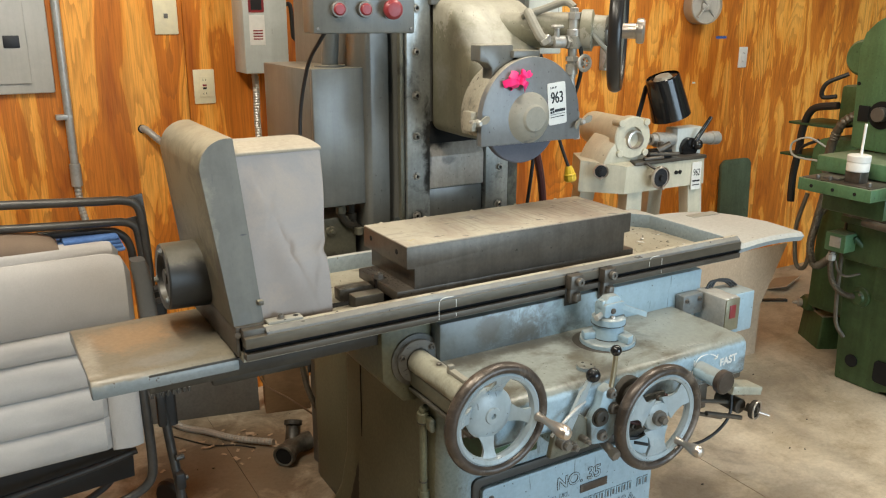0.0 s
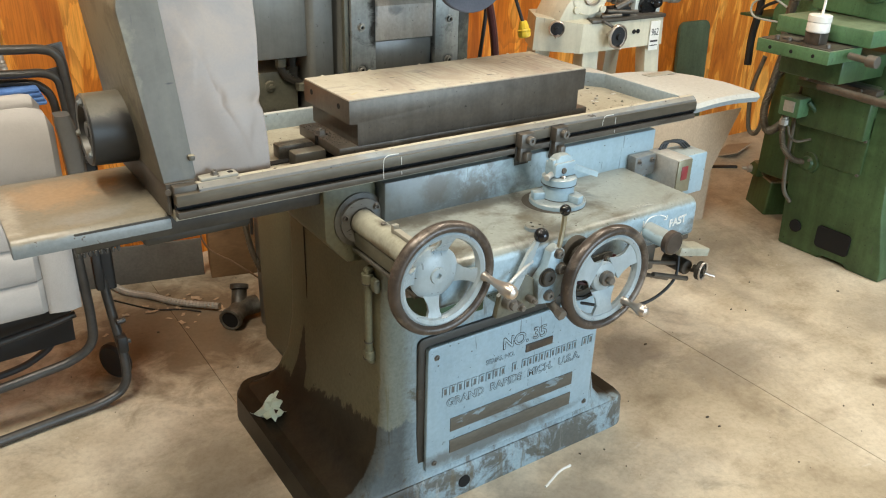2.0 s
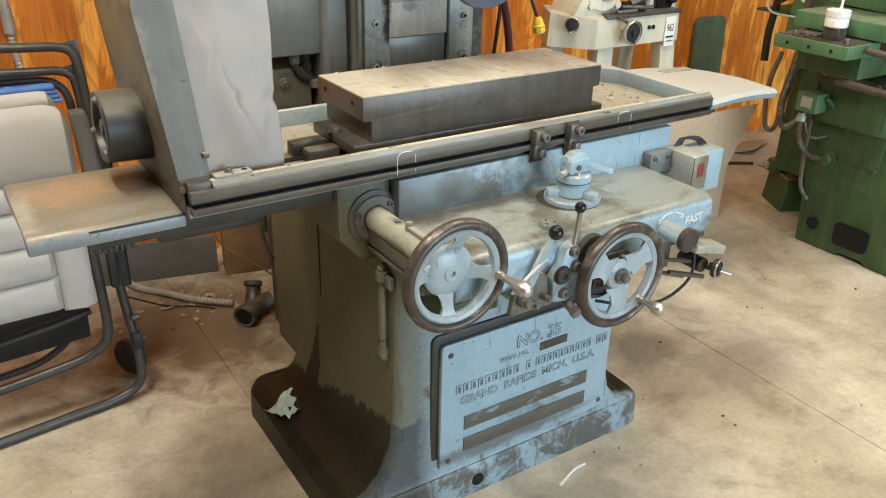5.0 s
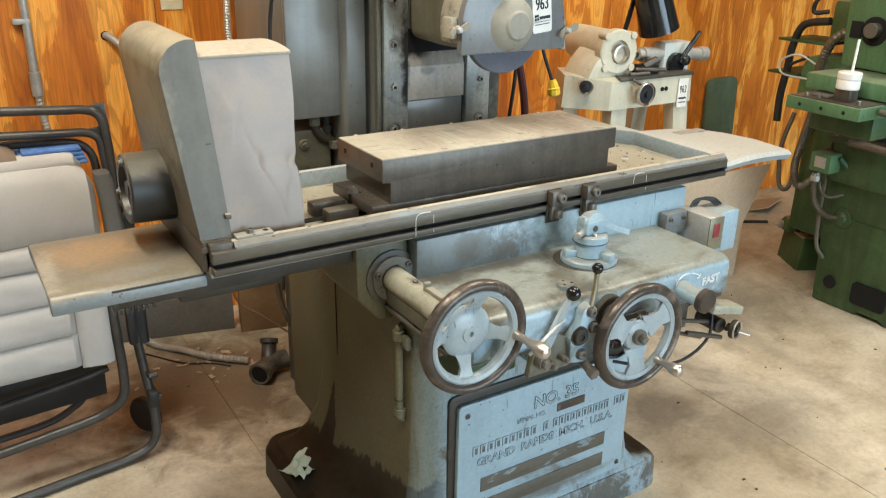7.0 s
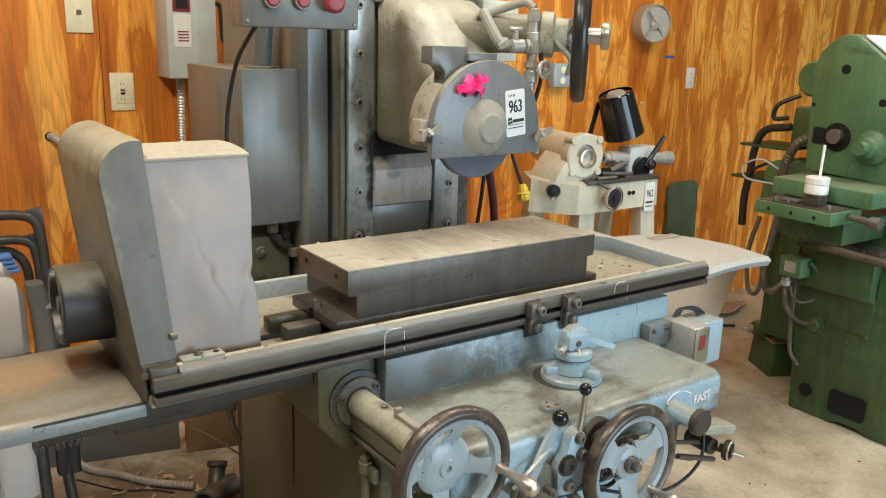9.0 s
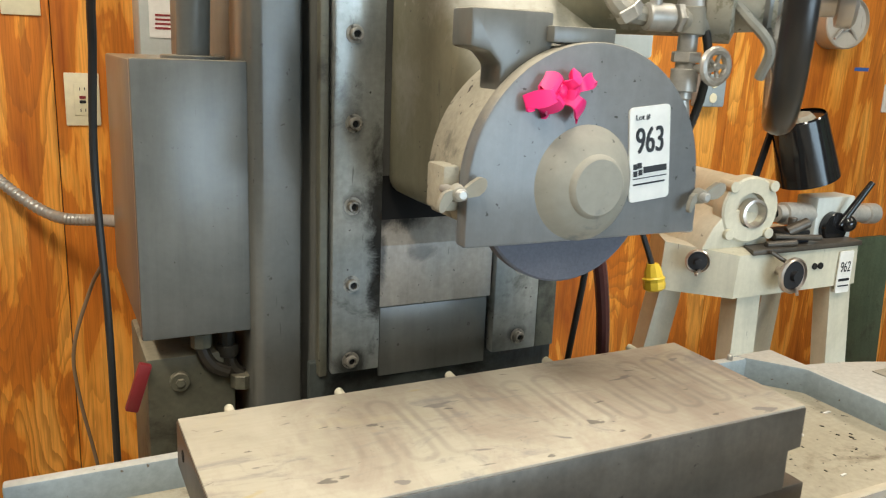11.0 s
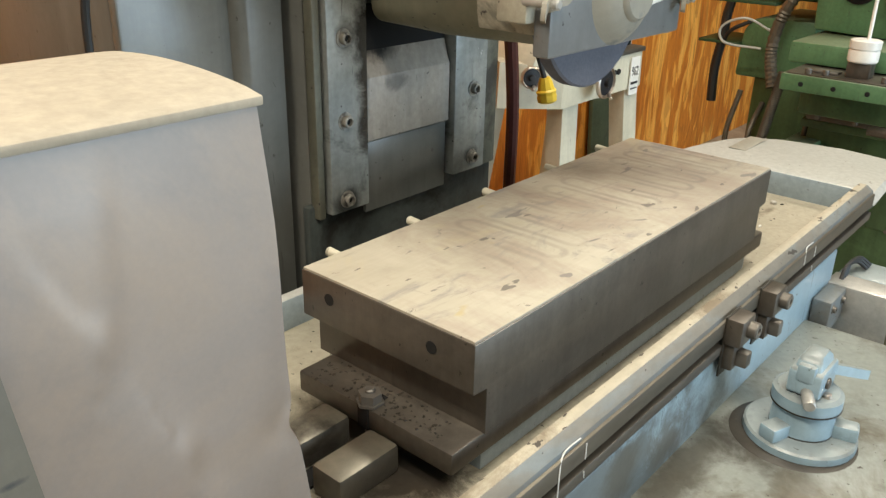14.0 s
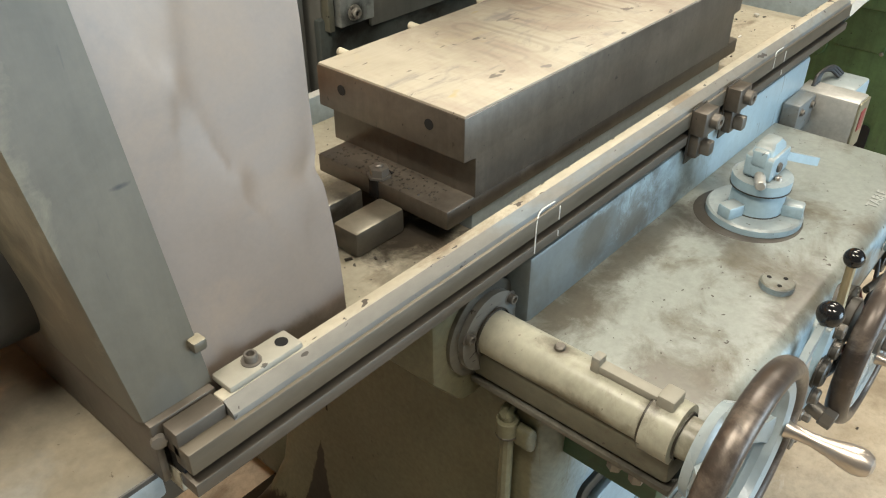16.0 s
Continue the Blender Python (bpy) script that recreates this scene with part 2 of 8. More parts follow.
def concrete():
    m, n, l, b = principled("trowelled_concrete")
    v = mapped(n, l)
    big = noise_tex(n, l, v, 1.1, 8, 0.62, 0.6)
    mid = noise_tex(n, l, v, 6, 8, 0.7)
    fine = noise_tex(n, l, v, 55, 6, 0.75)
    col = ramp(n, l, big, [(0.30, (0.28, 0.225, 0.15)), (0.44, (0.50, 0.425, 0.31)), (0.56, (0.62, 0.545, 0.425)), (0.70, (0.72, 0.65, 0.53))])
    st = ramp(n, l, mid, [(0.34, (0.60, 0.55, 0.50)), (0.50, (1, 1, 1))])
    col = mix(n, l, 0.55, col, st, "MULTIPLY")
    # trowel sweeps, scuffs, pits and pale spatter
    sweep = noise_tex(n, l, mapped(n, l, (0.7, 1.3, 1), (0, 0, 0.6)), 3.5, 8, 0.62, 1.4)
    col = mix(n, l, 1.0, col, ramp(n, l, sweep, [(0.36, (0.90, 0.885, 0.86)), (0.62, (1.05, 1.05, 1.045))]), "MULTIPLY")
    scuff = noise_tex(n, l, mapped(n, l, (0.6, 1.6, 1), (0, 0, -0.9)), 9, 7, 0.68, 1.2)
    col = mix(n, l, ramp(n, l, scuff, [(0.66, (0, 0, 0)), (0.70, (0.45, 0.45, 0.45))]), col, (0.66, 0.63, 0.57))
    pit = noise_tex(n, l, v, 34, 3, 0.5)
    col = mix(n, l, ramp(n, l, pit, [(0.74, (0, 0, 0)), (0.755, (0.8, 0.8, 0.8))]), col, (0.16, 0.13, 0.10))
    col = mix(n, l, ramp(n, l, pit, [(0.24, (0.7, 0.7, 0.7)), (0.255, (0, 0, 0))]), col, (0.68, 0.65, 0.58))
    blot = noise_tex(n, l, v, 2.3, 9, 0.7, 0.8)
    col = mix(n, l, ramp(n, l, blot, [(0.58, (0, 0, 0)), (0.70, (0.55, 0.55, 0.55))]), col, (0.20, 0.165, 0.12))
    # Stains and, before and beside the grinder, its floor shadow painted dark
    for cx, cy, rx, ry, tint, amount in ((1.60, -1.02, 0.06, 0.045, (0.20, 0.15, 0.095), 0.9), (1.25, -0.62, 0.30, 0.16, (0.26, 0.22, 0.17), 0.6), (0.95, -0.38, 0.20, 0.14, (0.24, 0.20, 0.155), 0.7), (0.1, -0.95, 0.55, 0.22, (0.27, 0.24, 0.20), 0.6), (-0.45, 0.66, 0.62, 0.52, (0.135, 0.095, 0.058), 0.85), (1.75, 0.15, 0.5, 0.35, (0.25, 0.215, 0.17), 0.6), (-0.62, -0.25, 0.16, 0.40, (0.25, 0.20, 0.14), 0.55), (2.15, -0.75, 0.35, 0.22, (0.30, 0.255, 0.20), 0.5)):
        ds = n.new("ShaderNodeVectorMath")
        ds.operation = "MULTIPLY_ADD"
        l.new(v, ds.inputs[0])
        ds.inputs[1].default_value, ds.inputs[2].default_value = (1 / rx, 1 / ry, 0), (-cx / rx, -cy / ry, 0)
        ln = n.new("ShaderNodeVectorMath")
        ln.operation = "LENGTH"
        l.new(ds.outputs[0], ln.inputs[0])
        rag = math_node(n, l, "MULTIPLY_ADD", noise_tex(n, l, v, 7, 8, 0.68, 0.5), 2.0, ln.outputs["Value"])
        col = mix(n, l, ramp(n, l, math_node(n, l, "MULTIPLY", rag, 0.4), [(0.58, (amount, amount, amount)), (0.86, (0, 0, 0))]), col, tint)
    sp = ramp(n, l, fine, [(0.32, (0.86, 0.85, 0.83)), (0.55, (1.03, 1.03, 1.03))])
    col = mix(n, l, 1.0, col, sp, "MULTIPLY")
    l.new(col, b.inputs["Base Color"])
    r = n.new("ShaderNodeMapRange")
    r.inputs["To Min"].default_value, r.inputs["To Max"].default_value = 0.45, 0.75
    l.new(mid, r.inputs["Value"])
    l.new(r.outputs[0], b.inputs["Roughness"])
    bump(n, l, b, fine, 0.18, 0.001)
    return m


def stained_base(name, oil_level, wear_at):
    """Blue-grey paint in front with rusty runs; the flank's dim warm light is painted in as olive, oil-soaked below an
    uneven tide line.
    """
    m, n, l, b = principled(name)
    v = mapped(n, l)
    sep = n.new("ShaderNodeSeparateXYZ")
    l.new(v, sep.inputs[0])
    big = noise_tex(n, l, v, 3.2, 8, 0.62)
    drip = noise_tex(n, l, mapped(n, l, (1, 1, 0.10)), 17, 8, 0.7, 0.25)
    wear = noise_tex(n, l, v, 9, 10, 0.72, 0.5)
    front = ramp(n, l, big, [(0.32, (0.265, 0.350, 0.395)), (0.68, (0.345, 0.440, 0.485))])
    front = mix(n, l, ramp(n, l, wear, [(wear_at, (0, 0, 0)), (wear_at + 0.09, (0.9, 0.9, 0.9))]), front, (0.10, 0.09, 0.07))
    front = mix(n, l, ramp(n, l, drip, [(0.54, (0, 0, 0)), (0.60, (0.75, 0.75, 0.75))]), front, (0.13, 0.105, 0.065))
    front = mix(n, l, ramp(n, l, drip, [(0.34, (0.6, 0.6, 0.6)), (0.40, (0, 0, 0))]), front, (0.36, 0.37, 0.34))
    # Olive flank, darker than the front: its shade is put into the colour
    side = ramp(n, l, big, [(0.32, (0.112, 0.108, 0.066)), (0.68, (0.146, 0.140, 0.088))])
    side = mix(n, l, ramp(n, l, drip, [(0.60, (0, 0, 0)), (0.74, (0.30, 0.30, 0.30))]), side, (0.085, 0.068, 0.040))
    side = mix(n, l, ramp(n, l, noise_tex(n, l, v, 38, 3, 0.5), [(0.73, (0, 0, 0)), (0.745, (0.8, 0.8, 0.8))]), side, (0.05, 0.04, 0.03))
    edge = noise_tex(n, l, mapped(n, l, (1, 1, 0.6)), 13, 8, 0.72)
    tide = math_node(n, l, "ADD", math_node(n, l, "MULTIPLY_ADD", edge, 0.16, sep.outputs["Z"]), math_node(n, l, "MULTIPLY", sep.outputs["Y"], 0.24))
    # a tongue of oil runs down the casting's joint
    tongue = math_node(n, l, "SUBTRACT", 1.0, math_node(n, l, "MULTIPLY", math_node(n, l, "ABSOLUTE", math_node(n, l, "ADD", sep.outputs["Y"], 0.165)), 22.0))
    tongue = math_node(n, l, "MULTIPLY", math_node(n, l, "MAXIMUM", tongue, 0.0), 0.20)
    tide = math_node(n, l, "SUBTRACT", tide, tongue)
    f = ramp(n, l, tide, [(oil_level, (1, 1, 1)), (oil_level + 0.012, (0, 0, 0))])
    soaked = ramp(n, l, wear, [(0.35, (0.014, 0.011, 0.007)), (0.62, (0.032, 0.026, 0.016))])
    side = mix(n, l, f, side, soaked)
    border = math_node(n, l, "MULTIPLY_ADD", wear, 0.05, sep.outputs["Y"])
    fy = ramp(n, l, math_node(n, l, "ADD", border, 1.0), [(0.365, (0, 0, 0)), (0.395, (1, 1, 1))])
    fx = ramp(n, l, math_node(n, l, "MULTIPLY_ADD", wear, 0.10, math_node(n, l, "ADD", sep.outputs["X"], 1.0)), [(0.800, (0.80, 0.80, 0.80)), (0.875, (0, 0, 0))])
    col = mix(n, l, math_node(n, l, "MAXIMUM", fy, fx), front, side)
    fine = noise_tex(n, l, v, 100, 4)
    col = mix(n, l, 1.0, col, ramp(n, l, fine, [(0.3, (0.82, 0.82, 0.82)), (0.7, (1.12, 1.12, 1.12))]), "MULTIPLY")
    l.new(col, b.inputs["Base Color"])
    b.inputs["Roughness"].default_value = 0.42
    b.inputs["Specular IOR Level"].default_value = 0.3
    bump(n, l, b, fine, 0.2, 0.001)
    return m


M_PLY, M_FLOOR = plywood(), concrete()
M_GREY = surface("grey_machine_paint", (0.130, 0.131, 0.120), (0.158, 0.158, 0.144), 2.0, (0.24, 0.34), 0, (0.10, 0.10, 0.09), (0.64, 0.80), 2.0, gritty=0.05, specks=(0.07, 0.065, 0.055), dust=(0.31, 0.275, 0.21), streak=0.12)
# Large spots on the saddle's left: oil stains with under-table shade painted in
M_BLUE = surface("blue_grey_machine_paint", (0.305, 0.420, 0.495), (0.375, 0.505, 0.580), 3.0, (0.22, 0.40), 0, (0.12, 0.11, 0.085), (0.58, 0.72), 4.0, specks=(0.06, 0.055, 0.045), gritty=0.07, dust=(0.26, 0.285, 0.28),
    spots=(((-0.33, -0.54, 0.86), (0.12, 0.30, 0.14), (0.125, 0.125, 0.10), 0.85), ((-0.20, -0.575, 0.90), (0.42, 0.10, 0.20), (0.105, 0.115, 0.112), 0.85), ((0.30, -0.575, 0.86), (0.25, 0.04, 0.02), (0.16, 0.165, 0.15), 0.5), ((-0.10, -0.58, 0.93), (0.05, 0.05, 0.06), (0.09, 0.085, 0.07), 0.8), ((0.02, -0.58, 0.92), (0.06, 0.05, 0.05), (0.11, 0.105, 0.09), 0.75), ((-0.02, -0.85, 0.74), (0.08, 0.05, 0.05), (0.09, 0.08, 0.055), 0.7), ((0.0, -0.68, 0.14), (0.4, 0.05, 0.03), (0.10, 0.095, 0.08), 0.7)), streak=0.05)
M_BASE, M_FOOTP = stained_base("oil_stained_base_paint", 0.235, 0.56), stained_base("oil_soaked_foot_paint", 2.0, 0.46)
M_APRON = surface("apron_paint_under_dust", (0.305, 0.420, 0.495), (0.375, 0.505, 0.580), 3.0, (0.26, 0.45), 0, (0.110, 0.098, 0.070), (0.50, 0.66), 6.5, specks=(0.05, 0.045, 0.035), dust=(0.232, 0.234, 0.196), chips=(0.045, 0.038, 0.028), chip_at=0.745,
    spots=(((-0.18, -0.60, 0.88), (0.12, 0.06, 0.05), (0.085, 0.075, 0.055), 0.9), ((0.02, -0.60, 0.88), (0.20, 0.035, 0.05), (0.085, 0.078, 0.06), 0.85), ((0.16, -0.66, 0.875), (0.09, 0.07, 0.02), (0.06, 0.05, 0.038), 0.85), ((0.05, -0.83, 0.86), (0.14, 0.045, 0.05), (0.08, 0.07, 0.05), 0.8), ((-0.22, -0.78, 0.87), (0.06, 0.09, 0.04), (0.09, 0.078, 0.055), 0.8), ((0.30, -0.84, 0.87), (0.08, 0.03, 0.03), (0.10, 0.085, 0.06), 0.7), ((0.10, -0.72, 0.875), (0.05, 0.03, 0.02), (0.12, 0.11, 0.085), 0.6), ((0.02, -0.855, 0.75), (0.12, 0.04, 0.06), (0.10, 0.075, 0.045), 0.85), ((0.20, -0.855, 0.80), (0.07, 0.04, 0.05), (0.07, 0.055, 0.04), 0.8), ((-0.28, -0.80, 0.80), (0.05, 0.09, 0.03), (0.08, 0.065, 0.04), 0.7), ((0.42, -0.856, 0.78), (0.08, 0.03, 0.015), (0.12, 0.10, 0.07), 0.7)))
# Last spot tints the end guard's left face tan
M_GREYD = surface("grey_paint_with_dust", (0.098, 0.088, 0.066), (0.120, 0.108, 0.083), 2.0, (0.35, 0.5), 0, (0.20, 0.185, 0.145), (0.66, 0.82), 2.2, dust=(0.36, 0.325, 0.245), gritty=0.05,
    spots=(((-0.72, -0.53, 1.26), (0.012, 0.05, 0.003), (0.03, 0.03, 0.03), 0.9), ((-0.735, -0.53, 1.06), (0.02, 0.05, 0.03), (0.10, 0.095, 0.08), 0.5), ((-0.80, -0.28, 1.25), (0.035, 0.30, 0.34), (0.225, 0.205, 0.145), 0.85)), streak=0.14)
M_GIB = surface("oil_smeared_slide_strip", (0.29, 0.307, 0.298), (0.385, 0.402, 0.393), 4.0, (0.20, 0.32), 0.3, (0.045, 0.042, 0.036), (0.56, 0.70), 9.0, specks=(0.05, 0.045, 0.04),
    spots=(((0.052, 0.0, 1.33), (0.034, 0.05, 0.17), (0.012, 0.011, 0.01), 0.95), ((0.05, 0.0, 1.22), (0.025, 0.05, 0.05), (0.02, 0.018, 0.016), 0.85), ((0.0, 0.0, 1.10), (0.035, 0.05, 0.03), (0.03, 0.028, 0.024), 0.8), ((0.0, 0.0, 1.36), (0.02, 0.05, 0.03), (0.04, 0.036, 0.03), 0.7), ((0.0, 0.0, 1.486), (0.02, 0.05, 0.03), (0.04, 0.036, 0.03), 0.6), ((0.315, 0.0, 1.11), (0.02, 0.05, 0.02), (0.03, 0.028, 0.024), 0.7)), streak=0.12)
M_SHAFT = surface("cream_grey_paint", (0.335, 0.33, 0.265), (0.40, 0.39, 0.315), 4, (0.28, 0.45), 0, (0.13, 0.11, 0.075), (0.56, 0.70), 7, specks=(0.08, 0.07, 0.05), streak=0.10,
    spots=(((-0.30, -0.795, 0.90), (0.04, 0.02, 0.05), (0.05, 0.038, 0.025), 0.9), ((-0.30, -0.66, 0.915), (0.02, 0.03, 0.015), (0.08, 0.065, 0.045), 0.85), ((-0.29, -0.84, 0.87), (0.05, 0.025, 0.05), (0.06, 0.048, 0.03), 0.8), ((-0.325, -0.70, 0.865), (0.015, 0.10, 0.02), (0.12, 0.095, 0.06), 0.7), ((-0.28, -0.76, 0.915), (0.02, 0.02, 0.015), (0.04, 0.03, 0.022), 0.8)))
M_WHEEL = surface("grey_wheel_enamel", (0.33, 0.39, 0.42), (0.385, 0.45, 0.48), 4, (0.2, 0.35), 0, (0.14, 0.12, 0.09), (0.62, 0.76), 6, gritty=0.05, specks=(0.07, 0.06, 0.05), streak=0.08)
M_FOOT = surface("oil_soaked_foot", (0.075, 0.068, 0.05), (0.15, 0.145, 0.125), 5, (0.3, 0.6), 0, (0.03, 0.026, 0.02), (0.5, 0.65), 4)
M_DUST = surface("dusty_grey_casting", (0.255, 0.245, 0.205), (0.32, 0.305, 0.255), 3, (0.5, 0.7), 0, (0.165, 0.175, 0.17), (0.545, 0.585), 2.6, gritty=0.06, specks=(0.06, 0.055, 0.045),
    spots=(((0.08, 0.02, 1.34), (0.09, 0.05, 0.03), (0.015, 0.014, 0.012), 0.9), ((0.13, 0.02, 1.27), (0.03, 0.05, 0.02), (0.07, 0.055, 0.045), 0.6)))
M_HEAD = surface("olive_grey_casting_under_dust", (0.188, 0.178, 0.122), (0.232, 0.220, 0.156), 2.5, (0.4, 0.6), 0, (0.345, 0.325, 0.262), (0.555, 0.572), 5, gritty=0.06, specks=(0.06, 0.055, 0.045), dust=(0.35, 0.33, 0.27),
    spots=(((0.10, -0.20, 1.66), (0.06, 0.10, 0.05), (0.36, 0.34, 0.285), 0.9), ((0.08, -0.05, 1.55), (0.04, 0.06, 0.10), (0.30, 0.285, 0.235), 0.8), ((0.10, -0.30, 1.40), (0.06, 0.10, 0.05), (0.27, 0.255, 0.205), 0.7)), streak=0.12)
M_BRASSY = surface("tarnished_brass_box", (0.20, 0.19, 0.135), (0.27, 0.25, 0.17), 5, (0.3, 0.45), 0.4, (0.12, 0.11, 0.08), (0.58, 0.72), 6)
M_BLACKRIM = plain("black_handwheel_rim", (0.022, 0.02, 0.019), 0.3)
M_DUSTY_TOP = surface("grinding_dust_on_paint", (0.345, 0.305, 0.24), (0.41, 0.365, 0.29), 4, (0.7, 0.9), 0, (0.24, 0.205, 0.155), (0.62, 0.74), 5)
# Pale left spot paints the lit edge; the others are dust and oil
M_WING = surface("dusty_painted_wing", (0.19, 0.215, 0.22), (0.22, 0.245, 0.25), 3, (0.3, 0.5), 0, dust=(0.205, 0.17, 0.115), specks=(0.09, 0.07, 0.05),
    spots=(((-0.80, -0.33, 0.99), (0.14, 0.10, 0.03), (0.13, 0.12, 0.095), 0.8), ((-0.95, -0.30, 0.99), (0.14, 0.10, 0.03), (0.34, 0.225, 0.13), 0.75), ((-1.05, -0.38, 0.98), (0.03, 0.16, 0.04), (0.42, 0.39, 0.33), 0.6), ((-0.90, -0.46, 0.99), (0.12, 0.04, 0.03), (0.24, 0.24, 0.22), 0.6)))
M_WINGR = surface("blue_paint_under_pale_dust", (0.27, 0.33, 0.37), (0.33, 0.40, 0.44), 3, (0.3, 0.5), 0, dust=(0.44, 0.435, 0.40), specks=(0.15, 0.13, 0.1))
M_CAP = surface("black_cap_under_dust", (0.022, 0.022, 0.021), (0.035, 0.034, 0.032), 6, (0.35, 0.5), 0, dust=(0.11, 0.10, 0.075))
M_GREENB = surface("green_base_paint", (0.046, 0.092, 0.036), (0.066, 0.125, 0.050), 3, (0.35, 0.55), 0, (0.025, 0.035, 0.02), (0.58, 0.72), 3, specks=(0.015, 0.02, 0.012), dust=(0.14, 0.16, 0.10), streak=0.2)
M_GREENP = surface("faded_green_panel_paint", (0.080, 0.118, 0.072), (0.108, 0.150, 0.095), 4, (0.45, 0.65), 0, (0.05, 0.06, 0.04), (0.60, 0.72), 6, specks=(0.03, 0.03, 0.02), streak=0.15)
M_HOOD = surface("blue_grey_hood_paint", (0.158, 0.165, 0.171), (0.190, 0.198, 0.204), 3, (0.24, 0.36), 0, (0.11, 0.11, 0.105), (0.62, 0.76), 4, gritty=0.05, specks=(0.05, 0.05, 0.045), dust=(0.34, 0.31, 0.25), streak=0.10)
# Dark spots: oil and grease, plus the chuck's shade painted on the tray
M_TRAY = surface("tray_swarf_dust", (0.31, 0.285, 0.215), (0.38, 0.35, 0.275), 7, (0.55, 0.8), 0, (0.15, 0.125, 0.085), (0.57, 0.67), 6, specks=(0.05, 0.045, 0.035), chips=(0.06, 0.052, 0.04), chip_at=0.73,
    spots=(((-0.34, -0.455, 1.0), (0.065, 0.06, 0.02), (0.035, 0.022, 0.010), 0.95), ((-0.33, -0.38, 1.0), (0.09, 0.14, 0.02), (0.035, 0.028, 0.02), 0.9), ((0.0, -0.497, 1.0), (0.34, 0.016, 0.02), (0.11, 0.095, 0.07), 0.7), ((0.42, -0.47, 1.0), (0.06, 0.03, 0.02), (0.12, 0.09, 0.06), 0.6), ((-0.40, -0.50, 1.0), (0.05, 0.025, 0.02), (0.13, 0.115, 0.085), 0.6)))
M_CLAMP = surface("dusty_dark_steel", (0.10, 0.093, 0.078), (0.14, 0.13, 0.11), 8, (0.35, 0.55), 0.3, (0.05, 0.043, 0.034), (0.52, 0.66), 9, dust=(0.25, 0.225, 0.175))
M_RIMT = surface("dusty_rim_top", (0.36, 0.325, 0.25), (0.46, 0.42, 0.33), 8, (0.5, 0.7), 0, (0.20, 0.16, 0.11), (0.56, 0.66), 9, stretch=(0.5, 1, 1), chips=(0.06, 0.05, 0.04), chip_at=0.66)
M_STEEL = chuck_steel()
M_DARK = surface("dark_oiled_steel", (0.086, 0.073, 0.060), (0.130, 0.113, 0.095), 5, (0.3, 0.5), 0.4, (0.19, 0.165, 0.14), (0.6, 0.75), 6, specks=(0.035, 0.03, 0.024), streak=0.14)
M_LIP = surface("worn_blue_lip", (0.125, 0.119, 0.103), (0.180, 0.174, 0.156), 4, (0.4, 0.6), 0.1, (0.17, 0.195, 0.205), (0.50, 0.62), 8, stretch=(0.5, 1, 1), specks=(0.04, 0.035, 0.03), chips=(0.035, 0.03, 0.024))
M_RAIL = surface("worn_brown_rail_steel", (0.080, 0.068, 0.054), (0.125, 0.108, 0.088), 9, (0.35, 0.6), 0.4, (0.05, 0.04, 0.03), (0.58, 0.7), 8, stretch=(0.4, 1, 1))
M_RAILU = surface("worn_bright_rail_steel", (0.088, 0.075, 0.055), (0.135, 0.116, 0.088), 9, (0.35, 0.55), 0.35, (0.07, 0.058, 0.045), (0.58, 0.7), 8, stretch=(0.3, 1, 1))
M_BAND = surface("brown_metal_under_scraped_paint", (0.105, 0.095, 0.076), (0.15, 0.137, 0.11), 6, (0.4, 0.6), 0.2, (0.23, 0.30, 0.335), (0.60, 0.63), 9, stretch=(0.6, 1, 1.6))
M_SHEET = surface("bare_aluminium_sheet", (0.205, 0.168, 0.142), (0.250, 0.206, 0.176), 3.0, (0.33, 0.45), 0.19, (0.29, 0.222, 0.168), (0.47, 0.66), 4, fine=200, bump_s=0.03, gritty=0.03,
    spots=(((-0.60, -0.53, 1.035), (0.12, 0.05, 0.025), (0.10, 0.085, 0.065), 0.85), ((-0.56, -0.49, 1.33), (0.022, 0.05, 0.022), (0.24, 0.195, 0.165), 0.4), ((-0.63, -0.50, 1.20), (0.02, 0.05, 0.02), (0.25, 0.2, 0.17), 0.4)))
M_OLIVE = surface("grimy_olive_paint", (0.10, 0.098, 0.07), (0.16, 0.155, 0.115), 5, (0.4, 0.6), 0, (0.035, 0.03, 0.022), (0.52, 0.64), 7, specks=(0.03, 0.025, 0.02), dust=(0.27, 0.24, 0.17))
M_GRIMY = surface("black_oily_grime", (0.022, 0.019, 0.014), (0.045, 0.038, 0.028), 12, (0.35, 0.6), 0, (0.09, 0.08, 0.06), (0.60, 0.72), 9)
M_CAKED = surface("caked_cream_dust", (0.33, 0.305, 0.235), (0.41, 0.38, 0.30), 9, (0.6, 0.85), 0, (0.20, 0.19, 0.15), (0.56, 0.64), 12, fine=120, bump_s=0.5, chips=(0.07, 0.06, 0.05), chip_at=0.70)
M_SLIDE = surface("oily_slate_slide", (0.045, 0.052, 0.050), (0.075, 0.086, 0.082), 6, (0.3, 0.5), 0, (0.018, 0.016, 0.013), (0.48, 0.62), 8, streak=0.2)
M_SHIELD = surface("dusty_bare_shield", (0.345, 0.30, 0.255), (0.42, 0.37, 0.315), 4, (0.35, 0.5), 0.05, (0.20, 0.185, 0.16), (0.55, 0.72), 5, specks=(0.06, 0.05, 0.04),
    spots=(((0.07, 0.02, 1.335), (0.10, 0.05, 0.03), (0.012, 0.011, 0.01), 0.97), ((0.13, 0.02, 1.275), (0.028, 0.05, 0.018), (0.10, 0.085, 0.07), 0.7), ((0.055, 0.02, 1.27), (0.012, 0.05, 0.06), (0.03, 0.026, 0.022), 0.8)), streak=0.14)
